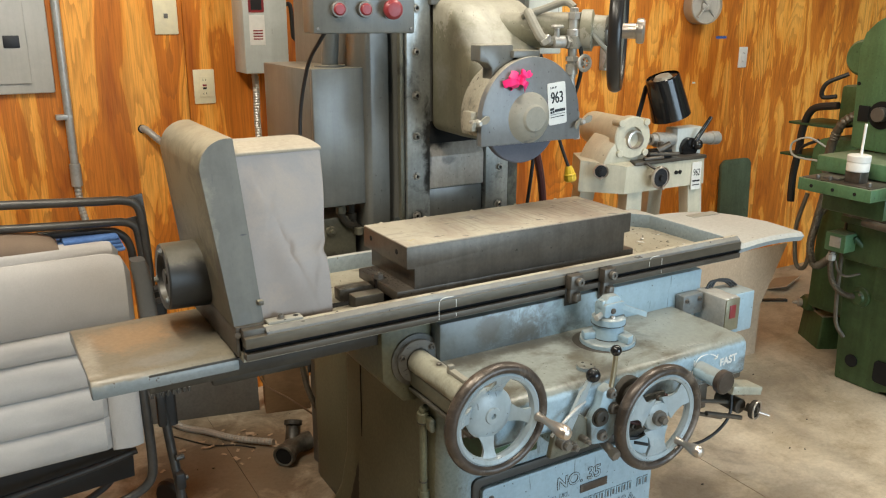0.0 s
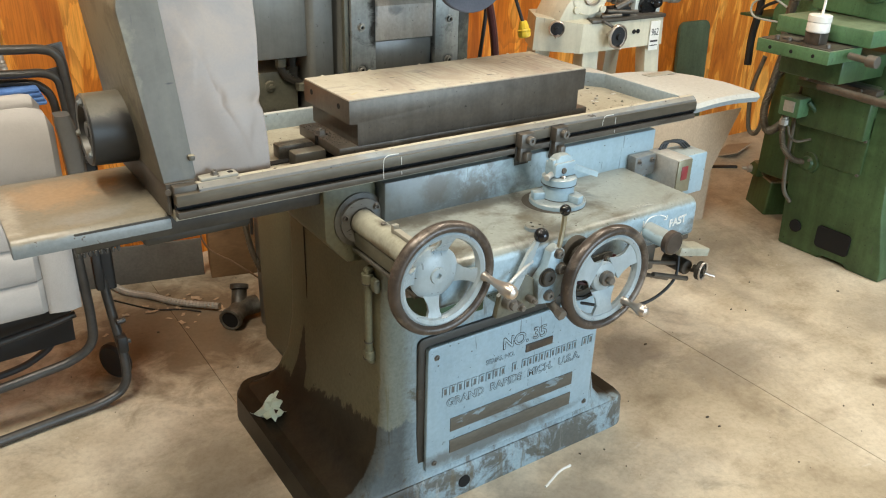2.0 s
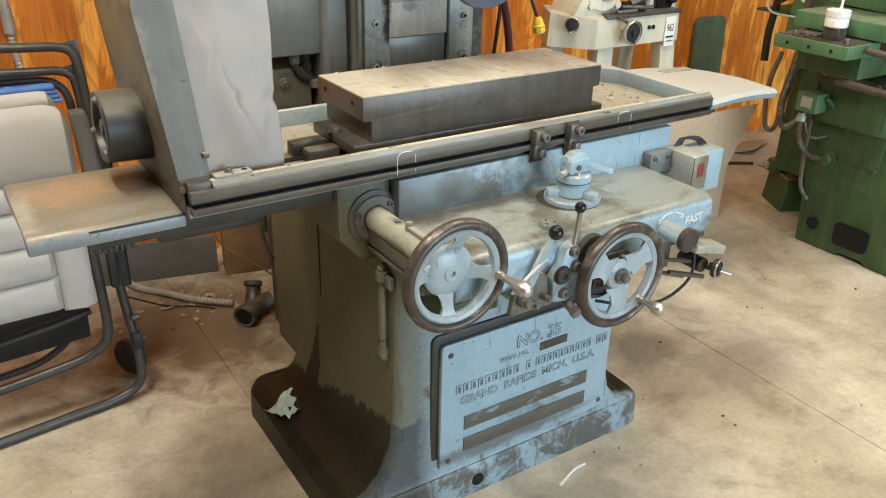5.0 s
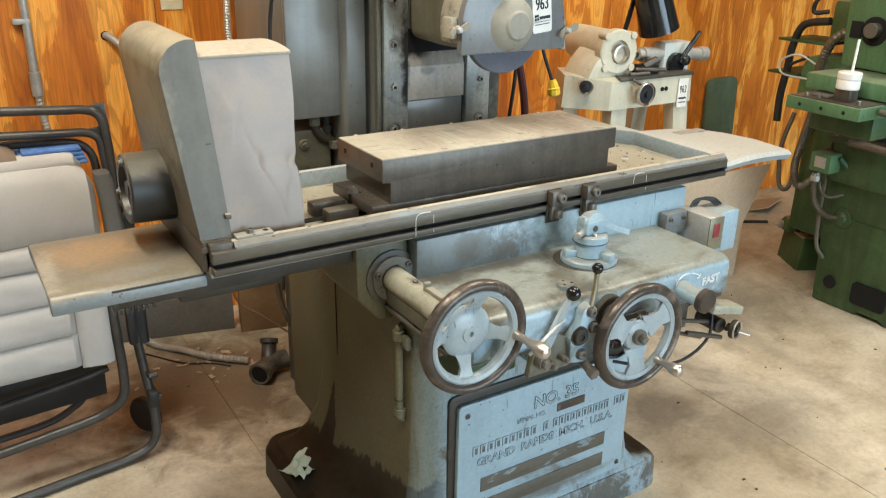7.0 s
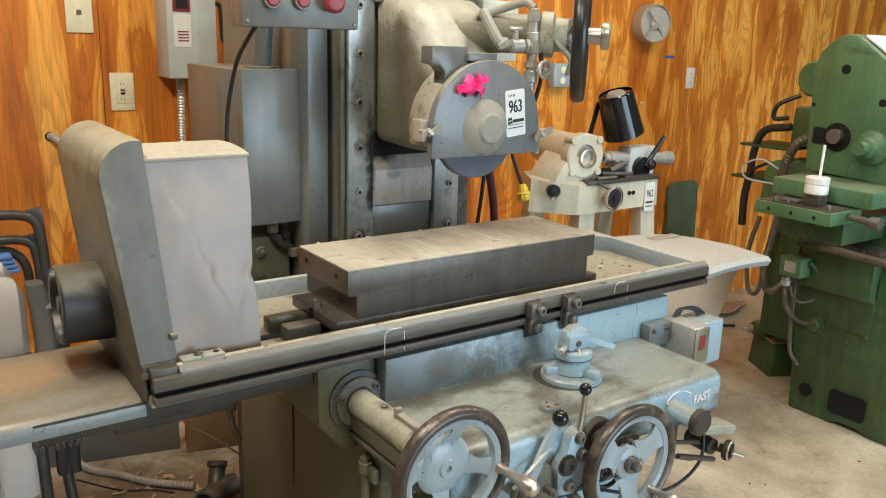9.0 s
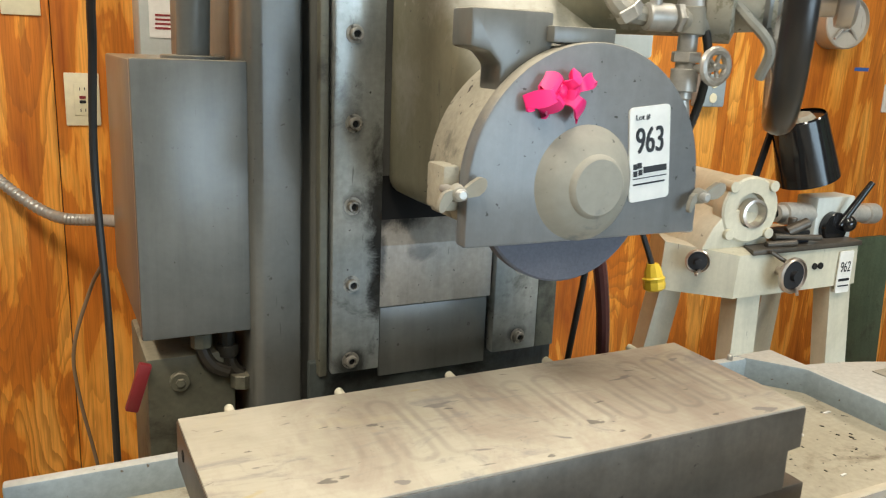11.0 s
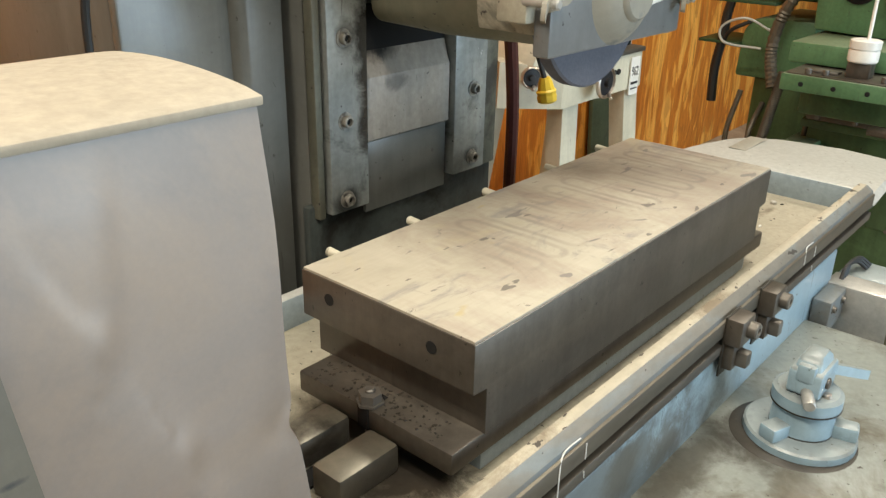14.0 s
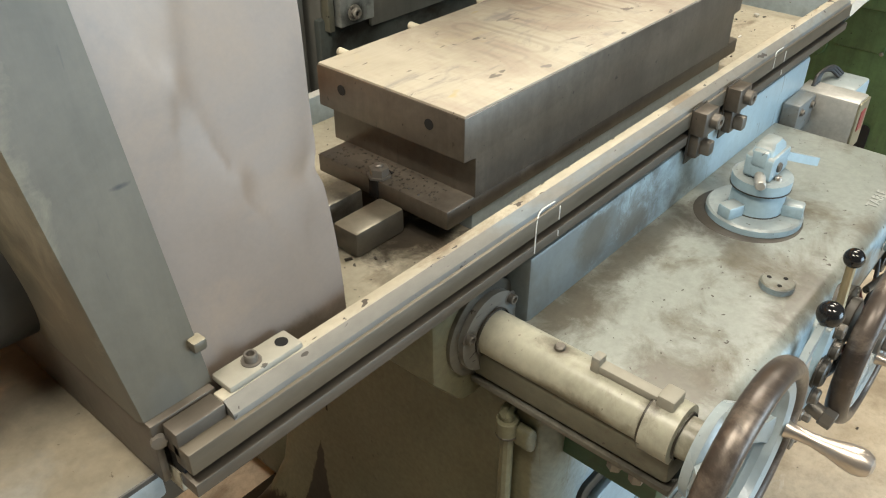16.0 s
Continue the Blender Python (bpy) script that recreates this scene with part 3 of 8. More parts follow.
M_BLACK = plain("black_plastic", (0.012, 0.012, 0.013), 0.12)
M_RUBBER = plain("black_rubber", (0.02, 0.02, 0.02), 0.5)
M_CHROME = plain("worn_chrome", (0.56, 0.495, 0.435), 0.34, 0.85)
M_BRASS = plain("worn_brass_rod", (0.42, 0.36, 0.24), 0.35, 0.8)
M_BOLT = plain("oiled_bolt_steel", (0.17, 0.155, 0.135), 0.45, 0.5)
M_GREASY = surface("greasy_bolt_steel", (0.24, 0.225, 0.19), (0.33, 0.31, 0.27), 40, (0.35, 0.5), 0.3, (0.05, 0.045, 0.038), (0.52, 0.62), 60)
# Near-black, painted in for the shade inside holes, slots and gaps
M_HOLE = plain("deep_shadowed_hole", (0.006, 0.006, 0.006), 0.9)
M_RIM = surface("worn_bakelite_rim", (0.050, 0.039, 0.032), (0.095, 0.076, 0.064), 10, (0.25, 0.42), 0.3, (0.24, 0.20, 0.165), (0.54, 0.68), 7, gritty=0.15)
M_GREEN = surface("green_machine_paint", (0.075, 0.165, 0.078), (0.105, 0.215, 0.105), 3, (0.35, 0.55), 0, (0.03, 0.05, 0.03), (0.6, 0.74), 3, specks=(0.02, 0.03, 0.02), dust=(0.16, 0.20, 0.13), streak=0.14)
M_GREEND = surface("grimy_dark_green_paint", (0.022, 0.062, 0.026), (0.036, 0.095, 0.045), 4, (0.4, 0.65), 0, (0.02, 0.022, 0.018), (0.55, 0.7), 4)
M_BEIGE = surface("beige_machine_paint", (0.52, 0.49, 0.38), (0.60, 0.57, 0.46), 4, (0.4, 0.6), 0, (0.32, 0.28, 0.2), (0.66, 0.8), 4, gritty=0.04, streak=0.08)
M_WHITE = plain("white_plastic", (0.78, 0.77, 0.73), 0.4)
M_IVORY = plain("ivory_plate", (0.86, 0.79, 0.56), 0.35)
M_GALV = surface("galvanised_steel", (0.40, 0.39, 0.36), (0.52, 0.505, 0.47), 14, (0.3, 0.5), 0.4)
M_OLDGALV = surface("rusty_galvanised_steel", (0.115, 0.10, 0.075), (0.18, 0.155, 0.12), 14, (0.4, 0.6), 0.4)
M_PANEL = surface("grey_enamel_panel", (0.43, 0.40, 0.35), (0.45, 0.42, 0.37), 3, (0.35, 0.5), gritty=0.03, streak=0.06)
M_LGREY = surface("light_grey_enamel", (0.52, 0.56, 0.54), (0.55, 0.585, 0.565), 3, (0.35, 0.5), gritty=0.03, streak=0.06)
M_FABRIC = surface("grey_padded_fabric", (0.44, 0.415, 0.39), (0.50, 0.475, 0.45), 5, (0.85, 0.95), fine=500, bump_s=0.3)
M_SIDECOVER = surface("dark_grey_plastic_cover", (0.125, 0.122, 0.115), (0.15, 0.146, 0.138), 5, (0.2, 0.3), gritty=0.04)
M_TUBE = surface("dark_painted_tube", (0.055, 0.051, 0.047), (0.085, 0.08, 0.074), 12, (0.28, 0.42), 0.3)
M_CARD = surface("brown_cardboard", (0.42, 0.315, 0.215), (0.49, 0.37, 0.255), 5, (0.75, 0.9))
M_RED = plain("dull_red_button", (0.26, 0.03, 0.035), 0.4)
M_BGREEN = plain("green_button", (0.02, 0.28, 0.10), 0.3)
M_PINK = plain("fluorescent_pink_tape", (1.0, 0.03, 0.22), 0.45)
M_YELLOW = plain("yellow_plug", (0.72, 0.48, 0.035), 0.4)
M_INK = plain("black_ink", (0.012, 0.012, 0.014), 0.5)
M_CHALK = plain("chalk_white", (0.66, 0.66, 0.64), 0.85)
M_FAINT = plain("rubbed_chalk", (0.35, 0.37, 0.35), 0.85)
M_STONE = surface("blue_grey_grinding_wheel", (0.105, 0.11, 0.135), (0.135, 0.14, 0.17), 10, (0.8, 0.95), fine=300, bump_s=0.3)
M_TAPE = plain("blue_tape", (0.05, 0.14, 0.5), 0.5)
M_PLAID = surface("blue_checked_cloth", (0.04, 0.10, 0.30), (0.12, 0.25, 0.55), 14, (0.85, 0.95))
M_BROWN = surface("brown_cloth", (0.17, 0.12, 0.085), (0.22, 0.16, 0.115), 8, (0.85, 0.95), fine=400, bump_s=0.3)
M_HOSE = surface("dark_red_hose", (0.06, 0.014, 0.014), (0.09, 0.022, 0.02), 10, (0.35, 0.5))
M_BLOCK = surface("brown_wood_block", (0.19, 0.115, 0.055), (0.25, 0.155, 0.08), 9, (0.6, 0.8), 0, (0.12, 0.075, 0.04), (0.55, 0.68), 8, stretch=(0.3, 1, 1))
M_CORD = plain("brown_cord_sheath", (0.24, 0.155, 0.09), 0.5)
M_PAPER = plain("crumpled_pale_paper", (0.62, 0.73, 0.63), 0.8)
M_WALL = surface("grey_wall_paint", (0.10, 0.095, 0.085), (0.13, 0.12, 0.105), 2, (0.7, 0.85))
M_CEIL = surface("dark_ceiling_board", (0.08, 0.075, 0.066), (0.10, 0.094, 0.082), 2, (0.8, 0.9))
M_GRAY_PAD = surface("grey_floor_board", (0.11, 0.105, 0.095), (0.16, 0.155, 0.14), 6, (0.7, 0.85), 0, (0.11, 0.10, 0.09), (0.55, 0.7), 5)

# ---- shapes ----


def merge(bm, other):
    me = bpy.data.meshes.new("tmp")
    other.to_mesh(me)
    other.free()
    bm.from_mesh(me)
    bpy.data.meshes.remove(me)
    return bm


def box(bm, x0, x1, y0, y1, z0, z1, bevel=0.003, seg=2, m=None):
    t = bmesh.new()
    bmesh.ops.create_cube(t, size=1)
    for v in t.verts:
        v.co = Vector(((x0 + x1) / 2 + v.co.x * (x1 - x0), (y0 + y1) / 2 + v.co.y * (y1 - y0), (z0 + z1) / 2 + v.co.z * (z1 - z0)))
    if bevel:
        bmesh.ops.bevel(t, geom=t.edges[:], offset=min(bevel, 0.45 * min(abs(x1 - x0), abs(y1 - y0), abs(z1 - z0))), segments=seg, affect="EDGES", profile=0.5)
    if m is not None:
        t.transform(m)
    return merge(bm, t)


def frame_to(p0, axis):
    q = Vector(axis).normalized().to_track_quat("Z", "Y").to_matrix().to_4x4()
    return Matrix.Translation(p0) @ q


def lathe(bm, p0, axis, prof, n=28):
    """Revolve (radius, height) pairs round an axis; ends with radius 0 close."""
    t = bmesh.new()
    rings = []
    for r, h in prof:
        if r <= 1e-6:
            rings.append([t.verts.new((0, 0, h))])
        else:
            rings.append([t.verts.new((r * math.cos(2 * math.pi * i / n), r * math.sin(2 * math.pi * i / n), h)) for i in range(n)])
    for a, b in zip(rings, rings[1:]):
        for i in range(n):
            j = (i + 1) % n
            q = [a[i % len(a)], a[j % len(a)], b[j % len(b)], b[i % len(b)]]
            u = list(dict.fromkeys(q))
            if len(u) > 2:
                t.faces.new(u)
    bmesh.ops.recalc_face_normals(t, faces=t.faces[:])
    t.transform(frame_to(p0, axis))
    return merge(bm, t)


def cyl(bm, p0, p1, r0, r1=None, n=24, e=0.0015):
    r1 = r0 if r1 is None else r1
    h = (Vector(p1) - Vector(p0)).length
    e = min(e, 0.4 * h, 0.4 * r0, 0.4 * max(r1, 1e-4))
    return lathe(bm, p0, Vector(p1) - Vector(p0), [(0, 0), (r0 - e, 0), (r0, e), (r1, h - e), (r1 - e, h), (0, h)], n)


def ball(bm, p, r, n=20):
    return lathe(bm, p, (0, 0, 1), [(r * math.sin(math.pi * i / 12), -r * math.cos(math.pi * i / 12)) for i in range(13)], n)


def spline(pts, steps=8):
    p = [Vector(q) for q in pts]
    p = [2 * p[0] - p[1]] + p + [2 * p[-1] - p[-2]]
    out = []
    for a, b, c, d in zip(p, p[1:], p[2:], p[3:]):
        for i in range(steps):
            t = i / steps
            out.append(0.5 * ((2 * b) + (c - a) * t + (2 * a - 5 * b + 4 * c - d) * t * t + (3 * b - a - 3 * c + d) * t ** 3))
    return out + [p[-2]]


def tube(bm, pts, r, n=10, steps=8, curved=True, ribs=0.0):
    """A round bar along a path; ribs: pitch of a flexible conduit's corrugation."""
    path = spline(pts, steps) if curved else [Vector(q) for q in pts]
    if ribs:
        fine = [path[0]]
        for a, b in zip(path, path[1:]):
            k = max(1, int((b - a).length / (ribs / 2)))
            fine += [a.lerp(b, (i + 1) / k) for i in range(k)]
        path = fine
    t = bmesh.new()
    rings, up = [], None
    for i, p in enumerate(path):
        d = (path[min(i + 1, len(path) - 1)] - path[max(i - 1, 0)]).normalized()
        if up is None:
            up = d.orthogonal().normalized()
        up = (up - d * up.dot(d)).normalized()
        s = d.cross(up)
        rr = r * (1.0 if not ribs or i % 2 else 0.84)
        rings.append([t.verts.new(p + rr * (math.cos(2 * math.pi * k / n) * up + math.sin(2 * math.pi * k / n) * s)) for k in range(n)])
    for a, b in zip(rings, rings[1:]):
        for k in range(n):
            t.faces.new((a[k], a[(k + 1) % n], b[(k + 1) % n], b[k]))
    t.faces.new(rings[0][::-1])
    t.faces.new(rings[-1])
    bmesh.ops.recalc_face_normals(t, faces=t.faces[:])
    return merge(bm, t)


def prism(bm, poly, plane, lo, hi, bevel=0.003, seg=2):
    """A polygon in xz, yz or xy, pushed along the third axis from lo to hi."""
    t = bmesh.new()
    put = {"xz": lambda a, b, c: (a, c, b), "yz": lambda a, b, c: (c, a, b), "xy": lambda a, b, c: (a, b, c)}[plane]
    f = t.faces.new([t.verts.new(put(a, b, lo)) for a, b in poly])
    r = bmesh.ops.extrude_face_region(t, geom=[f])
    d = Vector(put(0, 0, hi - lo))
    for v in r["geom"]:
        if isinstance(v, bmesh.types.BMVert):
            v.co += d
    bmesh.ops.recalc_face_normals(t, faces=t.faces[:])
    if bevel:
        sharp = [e for e in t.edges if len(e.link_faces) == 2 and e.calc_face_angle(0) > 0.45]
        bmesh.ops.bevel(t, geom=sharp, offset=bevel, segments=seg, affect="EDGES", profile=0.5)
    return merge(bm, t)


def loft(bm, rings, cap=True):
    t = bmesh.new()
    vs = [[t.verts.new(p) for p in r] for r in rings]
    for a, b in zip(vs, vs[1:]):
        for i in range(len(a)):
            j = (i + 1) % len(a)
            t.faces.new((a[i], a[j], b[j], b[i]))
    if cap:
        t.faces.new(vs[0][::-1])
        t.faces.new(vs[-1])
    bmesh.ops.recalc_face_normals(t, faces=t.faces[:])
    return merge(bm, t)


def arc(cx, cy, r, a0, a1, n=8):
    return [(cx + r * math.cos(radians(a0 + (a1 - a0) * i / n)), cy + r * math.sin(radians(a0 + (a1 - a0) * i / n))) for i in range(n + 1)]


def rrect(x0, x1, y0, y1, r, n=5):
    return arc(x1 - r, y0 + r, r, -90, 0, n) + arc(x1 - r, y1 - r, r, 0, 90, n) + arc(x0 + r, y1 - r, r, 90, 180, n) + arc(x0 + r, y0 + r, r, 180, 270, n)


def torus(bm, c, axis, R, r, n=44, k=12, flat=1.0):
    t = bmesh.new()
    g = [[t.verts.new(((R + r * math.cos(2 * math.pi * j / k)) * math.cos(2 * math.pi * i / n), (R + r * math.cos(2 * math.pi * j / k)) * math.sin(2 * math.pi * i / n),
                       flat * r * math.sin(2 * math.pi * j / k))) for j in range(k)] for i in range(n)]
    for i in range(n):
        for j in range(k):
            t.faces.new((g[i][j], g[(i + 1) % n][j], g[(i + 1) % n][(j + 1) % k], g[i][(j + 1) % k]))
    bmesh.ops.recalc_face_normals(t, faces=t.faces[:])
    t.transform(frame_to(c, axis))
    return merge(bm, t)


def link_mesh(name, bm, material, angle=32):
    me = bpy.data.meshes.new(name)
    bm.to_mesh(me)
    bm.free()
    me.materials.append(material)
    me.shade_smooth()
    me.set_sharp_from_angle(angle=radians(angle))
    return new(name, me)


def part(name, bm, material, parent, label=""):
    ob = link_mesh(name, bm, material)
    ob.parent = parent
    if parent.type == "EMPTY":
        ob.matrix_parent_inverse = Matrix.Translation(-parent.location)
    elif parent.parent is not None or parent.location.length > 0:
        ob.matrix_parent_inverse = Matrix.Identity(4)
    return tagged(ob, label)


def thing(name, x, y, z, label, category, group="", kind=""):
    ob = new(name)
    ob.location = (x, y, z)
    ob.empty_display_size = 0.1
    return tagged(ob, label, category, group, kind)


def solo(name, bm, material, label, category, group="", kind=""):
    return tagged(link_mesh(name, bm, material), label, category, group, kind)


B = bmesh.new


def socket_bolt(name, parent, p, axis, r, h, label="", material=None):
    a = Vector(axis).normalized()
    b = B()
    lathe(b, p, a, [(r * 1.5, 0), (r * 1.5, h * 0.15), (r, h * 0.15), (r, h * 0.9), (r * 0.9, h), (r * 0.62, h), (r * 0.56, h * 0.35), (0, h * 0.35)], 16)
    return part(name, b, material or M_BOLT, parent, label)


def text_mesh(body, size, m, grow=0.0, thick=0.0004):
    c = bpy.data.curves.new("txt", "FONT")
    c.body, c.size, c.extrude, c.offset = body, size, thick, grow
    c.align_x, c.align_y = "CENTER", "CENTER"
    ob = new("txt", c)
    me = bpy.data.meshes.new_from_object(ob.evaluated_get(bpy.context.evaluated_depsgraph_get()))
    bpy.data.objects.remove(ob)
    b = B()
    b.from_mesh(me)
    bpy.data.meshes.remove(me)
    b.transform(m)
    return b


def letters(body, size, m, material, parent, name="letter"):
    """Raised letters, one part each, set as one centred line."""
    whole = text_mesh(body, size, Matrix.Identity(4))
    x0, x1 = min(v.co.x for v in whole.verts), max(v.co.x for v in whole.verts)
    whole.free()
    for i, chx in enumerate(body):
        if chx == " ":
            continue
        head = text_mesh(body[:i] + chx, size, Matrix.Identity(4))
        right = max(v.co.x for v in head.verts) - min(v.co.x for v in head.verts)
        head.free()
        one = text_mesh(chx, size, Matrix.Identity(4))
        w1 = max(v.co.x for v in one.verts)
        for v in one.verts:
            v.co.x += x0 + right - w1
        one.transform(m)
        part(name, one, material, parent)
        edge = text_mesh(chx, size, Matrix.Identity(4), size * 0.035, 0.0002)
        for v in edge.verts:
            v.co.x += x0 + right - w1
        edge.transform(m)
        part("letter_edge", edge, M_GRIMY, parent, "grimy worn edge")


# ---- room ----
WALL_Y = 1.29
floor = thing("floor", 0, 0, 0, "dusty trowelled concrete workshop floor with stains and thin joints", "floor", kind="structure")
for x0, x1 in ((-4.2, -0.4610), (-0.4590, 1.1685), (1.1715, 7.2)):
    b = B(); box(b, x0, x1, -7.2, WALL_Y + 0.15, -0.12, 0, 0)
    part("slab", b, M_FLOOR, floor)
b = B(); box(b, -4.2, 7.2, -7.2, WALL_Y + 0.15, -0.16, -0.121, 0)
part("sub_base", b, M_GRIMY, floor)
wall = thing("wall_north", 1.5, WALL_Y, 0, "orange varnished plywood sheet wall with strong grain", "wall", kind="structure")
x = -5.256
while x < 7.2:
    x1 = min(x + 1.219, 7.2)
    b = B(); box(b, max(x, -4.2) + 0.0012, x1 - 0.0012, WALL_Y, WALL_Y + 0.02, 0, 2.44, 0.0015, 1)
    part("plywood_sheet", b, M_PLY, wall)
    x += 1.219
b = B(); box(b, -4.2, 7.2, WALL_Y + 0.004, WALL_Y + 0.02, 2.443, 3.2, 0)
part("upper_sheet", b, M_PLY, wall)
b = B(); box(b, -4.2, 7.2, WALL_Y + 0.02, WALL_Y + 0.15, 0, 3.2, 0)
part("backing", b, M_WALL, wall)
# Unseen walls and ceiling close the room, kept dark to cut bounce
b = B(); box(b, -4.35, -4.2, -7.2, WALL_Y + 0.15, 0, 3.2, 0)
solo("wall_west", b, M_WALL, "unseen plain grey wall closing the room", "wall", kind="structure")
b = B(); box(b, 7.2, 7.35, -7.2, WALL_Y + 0.15, 0, 3.2, 0)
solo("wall_east", b, M_WALL, "unseen plain grey wall closing the room", "wall", kind="structure")
b = B()
box(b, -4.2, -0.15, -7.35, -7.2, 0, 3.2, 0); box(b, 4.35, 7.2, -7.35, -7.2, 0, 3.2, 0); box(b, -0.15, 4.35, -7.35, -7.2, 3.0, 3.2, 0)
solo("wall_south", b, M_WALL, "unseen grey wall with an assumed open door", "wall", kind="structure")
b = B(); box(b, -4.35, 7.35, -7.35, WALL_Y + 0.15, 3.2, 3.3, 0)
solo("ceiling", b, M_CEIL, "unseen ceiling, kept dark to cut bounced light", "ceiling", kind="structure")
b = B(); box(b, -60, 60, -120, -7.35, -0.14, -0.02, 0)
solo("ground", b, M_FLOOR, "concrete yard outside the open door", "ground", kind="structure")
for lx, ly, watts in LAMPS:
    lamp = thing("unseen_lamp", lx, ly, 3.2, "unseen white strip lamp added under the ceiling", "lamp", "strip lamps")
    b = B(); box(b, lx - 0.08, lx + 0.08, ly - 0.62, ly + 0.62, 3.14, 3.2, 0.01)
    part("housing", b, M_WHITE, lamp)

# ---- surface grinder ----
g = thing("surface_grinder", 0, 0, 0, "large grey-blue painted surface grinder standing on the concrete floor", "surface grinder")

# pedestal
b = B()
loft(b, [[(px, py, z) for px, py in rrect(x0, x1, y0, 0.06, r)] for z, x0, x1, y0, r in (
    (0.0, -0.485, 0.625, -0.69, 0.07), (0.085, -0.48, 0.62, -0.688, 0.07), (0.10, -0.465, 0.605, -0.68, 0.06))])
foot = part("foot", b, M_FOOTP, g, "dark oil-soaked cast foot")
b = B()
loft(b, [[(px, py, z) for px, py in rrect(x0, x1, y0, y1, 0.035)] for z, x0, x1, y0, y1 in (
    (0.095, -0.45, 0.575, -0.677, 0.04), (0.115, -0.39, 0.515, -0.672, 0.02), (0.16, -0.346, 0.480, -0.668, 0.0), (0.25, -0.318, 0.462, -0.664, -0.03),
    (0.38, -0.303, 0.452, -0.661, -0.05), (0.60, -0.298, 0.45, -0.659, -0.06), (0.785, -0.298, 0.45, -0.657, -0.06))])
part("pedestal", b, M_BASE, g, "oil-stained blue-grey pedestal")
# raised name plate with its frame
b = B(); prism(b, rrect(-0.204, 0.435, 0.110, 0.562, 0.02), "xz", -0.668, -0.655, 0.004)
part("plate_seat", b, M_GRIMY, g, "dark grimy seat of the cover")
b = B(); prism(b, rrect(-0.182, 0.43, 0.108, 0.519, 0.012), "xz", -0.682, -0.666, 0.004)
cover = part("cover_plate", b, M_BLUE, g, "blue-grey cast cover with raised lettering")
letters("NO. 35", 0.052, pose(0.145, -0.683, 0.455, 90, 0, 0), M_BLUE, cover)
letters("SERIAL NO.", 0.02, pose(0.06, -0.683, 0.413, 90, 0, 0), M_BLUE, cover)
letters("GRAND  RAPIDS  MICH.  U.S.A.", 0.036, pose(0.125, -0.683, 0.325, 90, 0, 0), M_BLUE, cover)
for x0, w in [(-0.135 + 0.0245 * k, 0.018) for k in range(9)] + [(0.105, 0.016)] + [(0.14 + 0.0215 * k, 0.016) for k in range(10)] + [(0.372 + 0.024 * k, 0.018) for k in range(2)]:
    b = B()
    box(b, x0, x0 + 0.0045, -0.6850, -0.681, 0.353, 0.381, 0.0008); box(b, x0 + w - 0.0045, x0 + w, -0.6850, -0.681, 0.353, 0.381, 0.0008)
    box(b, x0 + 0.004, x0 + w - 0.004, -0.6848, -0.681, 0.353, 0.3575, 0.0008); box(b, x0 + 0.004, x0 + w - 0.004, -0.6848, -0.681, 0.3765, 0.381, 0.0008)
    part("name_bar", b, M_BLUE, cover)
    b = B(); box(b, x0 - 0.0008, x0 + w + 0.0008, -0.6826, -0.681, 0.3522, 0.3815, 0)
    part("bar_edge", b, M_LIP, cover, "grimy worn edge")
b = B(); box(b, 0.15, 0.25, -0.6850, -0.681, 0.402, 0.428, 0.001)
part("number_plate", b, M_RIM, cover, "blank brown metal tag")
for z0, z1 in ((0.225, 0.270), (0.150, 0.195)):
    b = B(); box(b, -0.105, 0.345, -0.6848, -0.681, z0, z1, 0.001)
    part("worn_band", b, M_BAND, cover, "paint worn off to brown metal")
for x, z in ((-0.155, 0.485), (-0.155, 0.135), (0.41, 0.135)):
    socket_bolt("bolt", cover, (x, -0.682, z), (0, -1, 0), 0.006, 0.004)
cover.location.z = 0.017
b = B(); cyl(b, (-0.052, -0.6915, 0.046), (-0.052, -0.67, 0.046), 0.020, e=0)
part("drain_hole", b, M_HOLE, foot)
for hx, hy in ((-0.40, -0.60), (-0.385, -0.63)):
    b = B(); cyl(b, (hx, hy, 0.09), (hx, hy, 0.1015), 0.010, n=16, e=0)
    part("bolt_hole", b, M_HOLE, foot)

# column
b = B()
prism(b, [(-0.128, 0.10), (-0.185, 0.54), (0.41, 0.54), (0.41, 0.03), (-0.05, 0.03), (-0.05, 0.10)], "xy", 0.0, 2.25, 0.008)
part("column", b, M_GREY, g, "tall grey cast column")
b = B(); box(b, -0.3005, -0.299, -0.194, -0.189, 0.30, 0.782, 0); part("joint_crack", b, M_HOLE, g, "black oil line in the casting's joint")
b = B()
prism(b, [(-0.290, -0.08), (-0.290, 0.205), (-0.275, 0.235), (-0.21, 0.30), (-0.20, 0.46), (0.42, 0.46), (0.43, -0.08)], "xy", 0.135, 0.81, 0.008)
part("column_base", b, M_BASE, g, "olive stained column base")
b = B(); box(b, -0.205, 0.41, -0.05, 0.44, 0.0, 0.137, 0.004); part("plinth", b, M_FOOT, g, "dark recessed plinth")
b = B()
prism(b, [(-0.142, 0.2), (-0.142, 0.078), (-0.137, 0.066), (-0.126, 0.058), (-0.066, 0.056), (-0.066, 0.2)], "xy", 0.80, 2.25, 0.003)
part("pilaster", b, M_GREY, g)
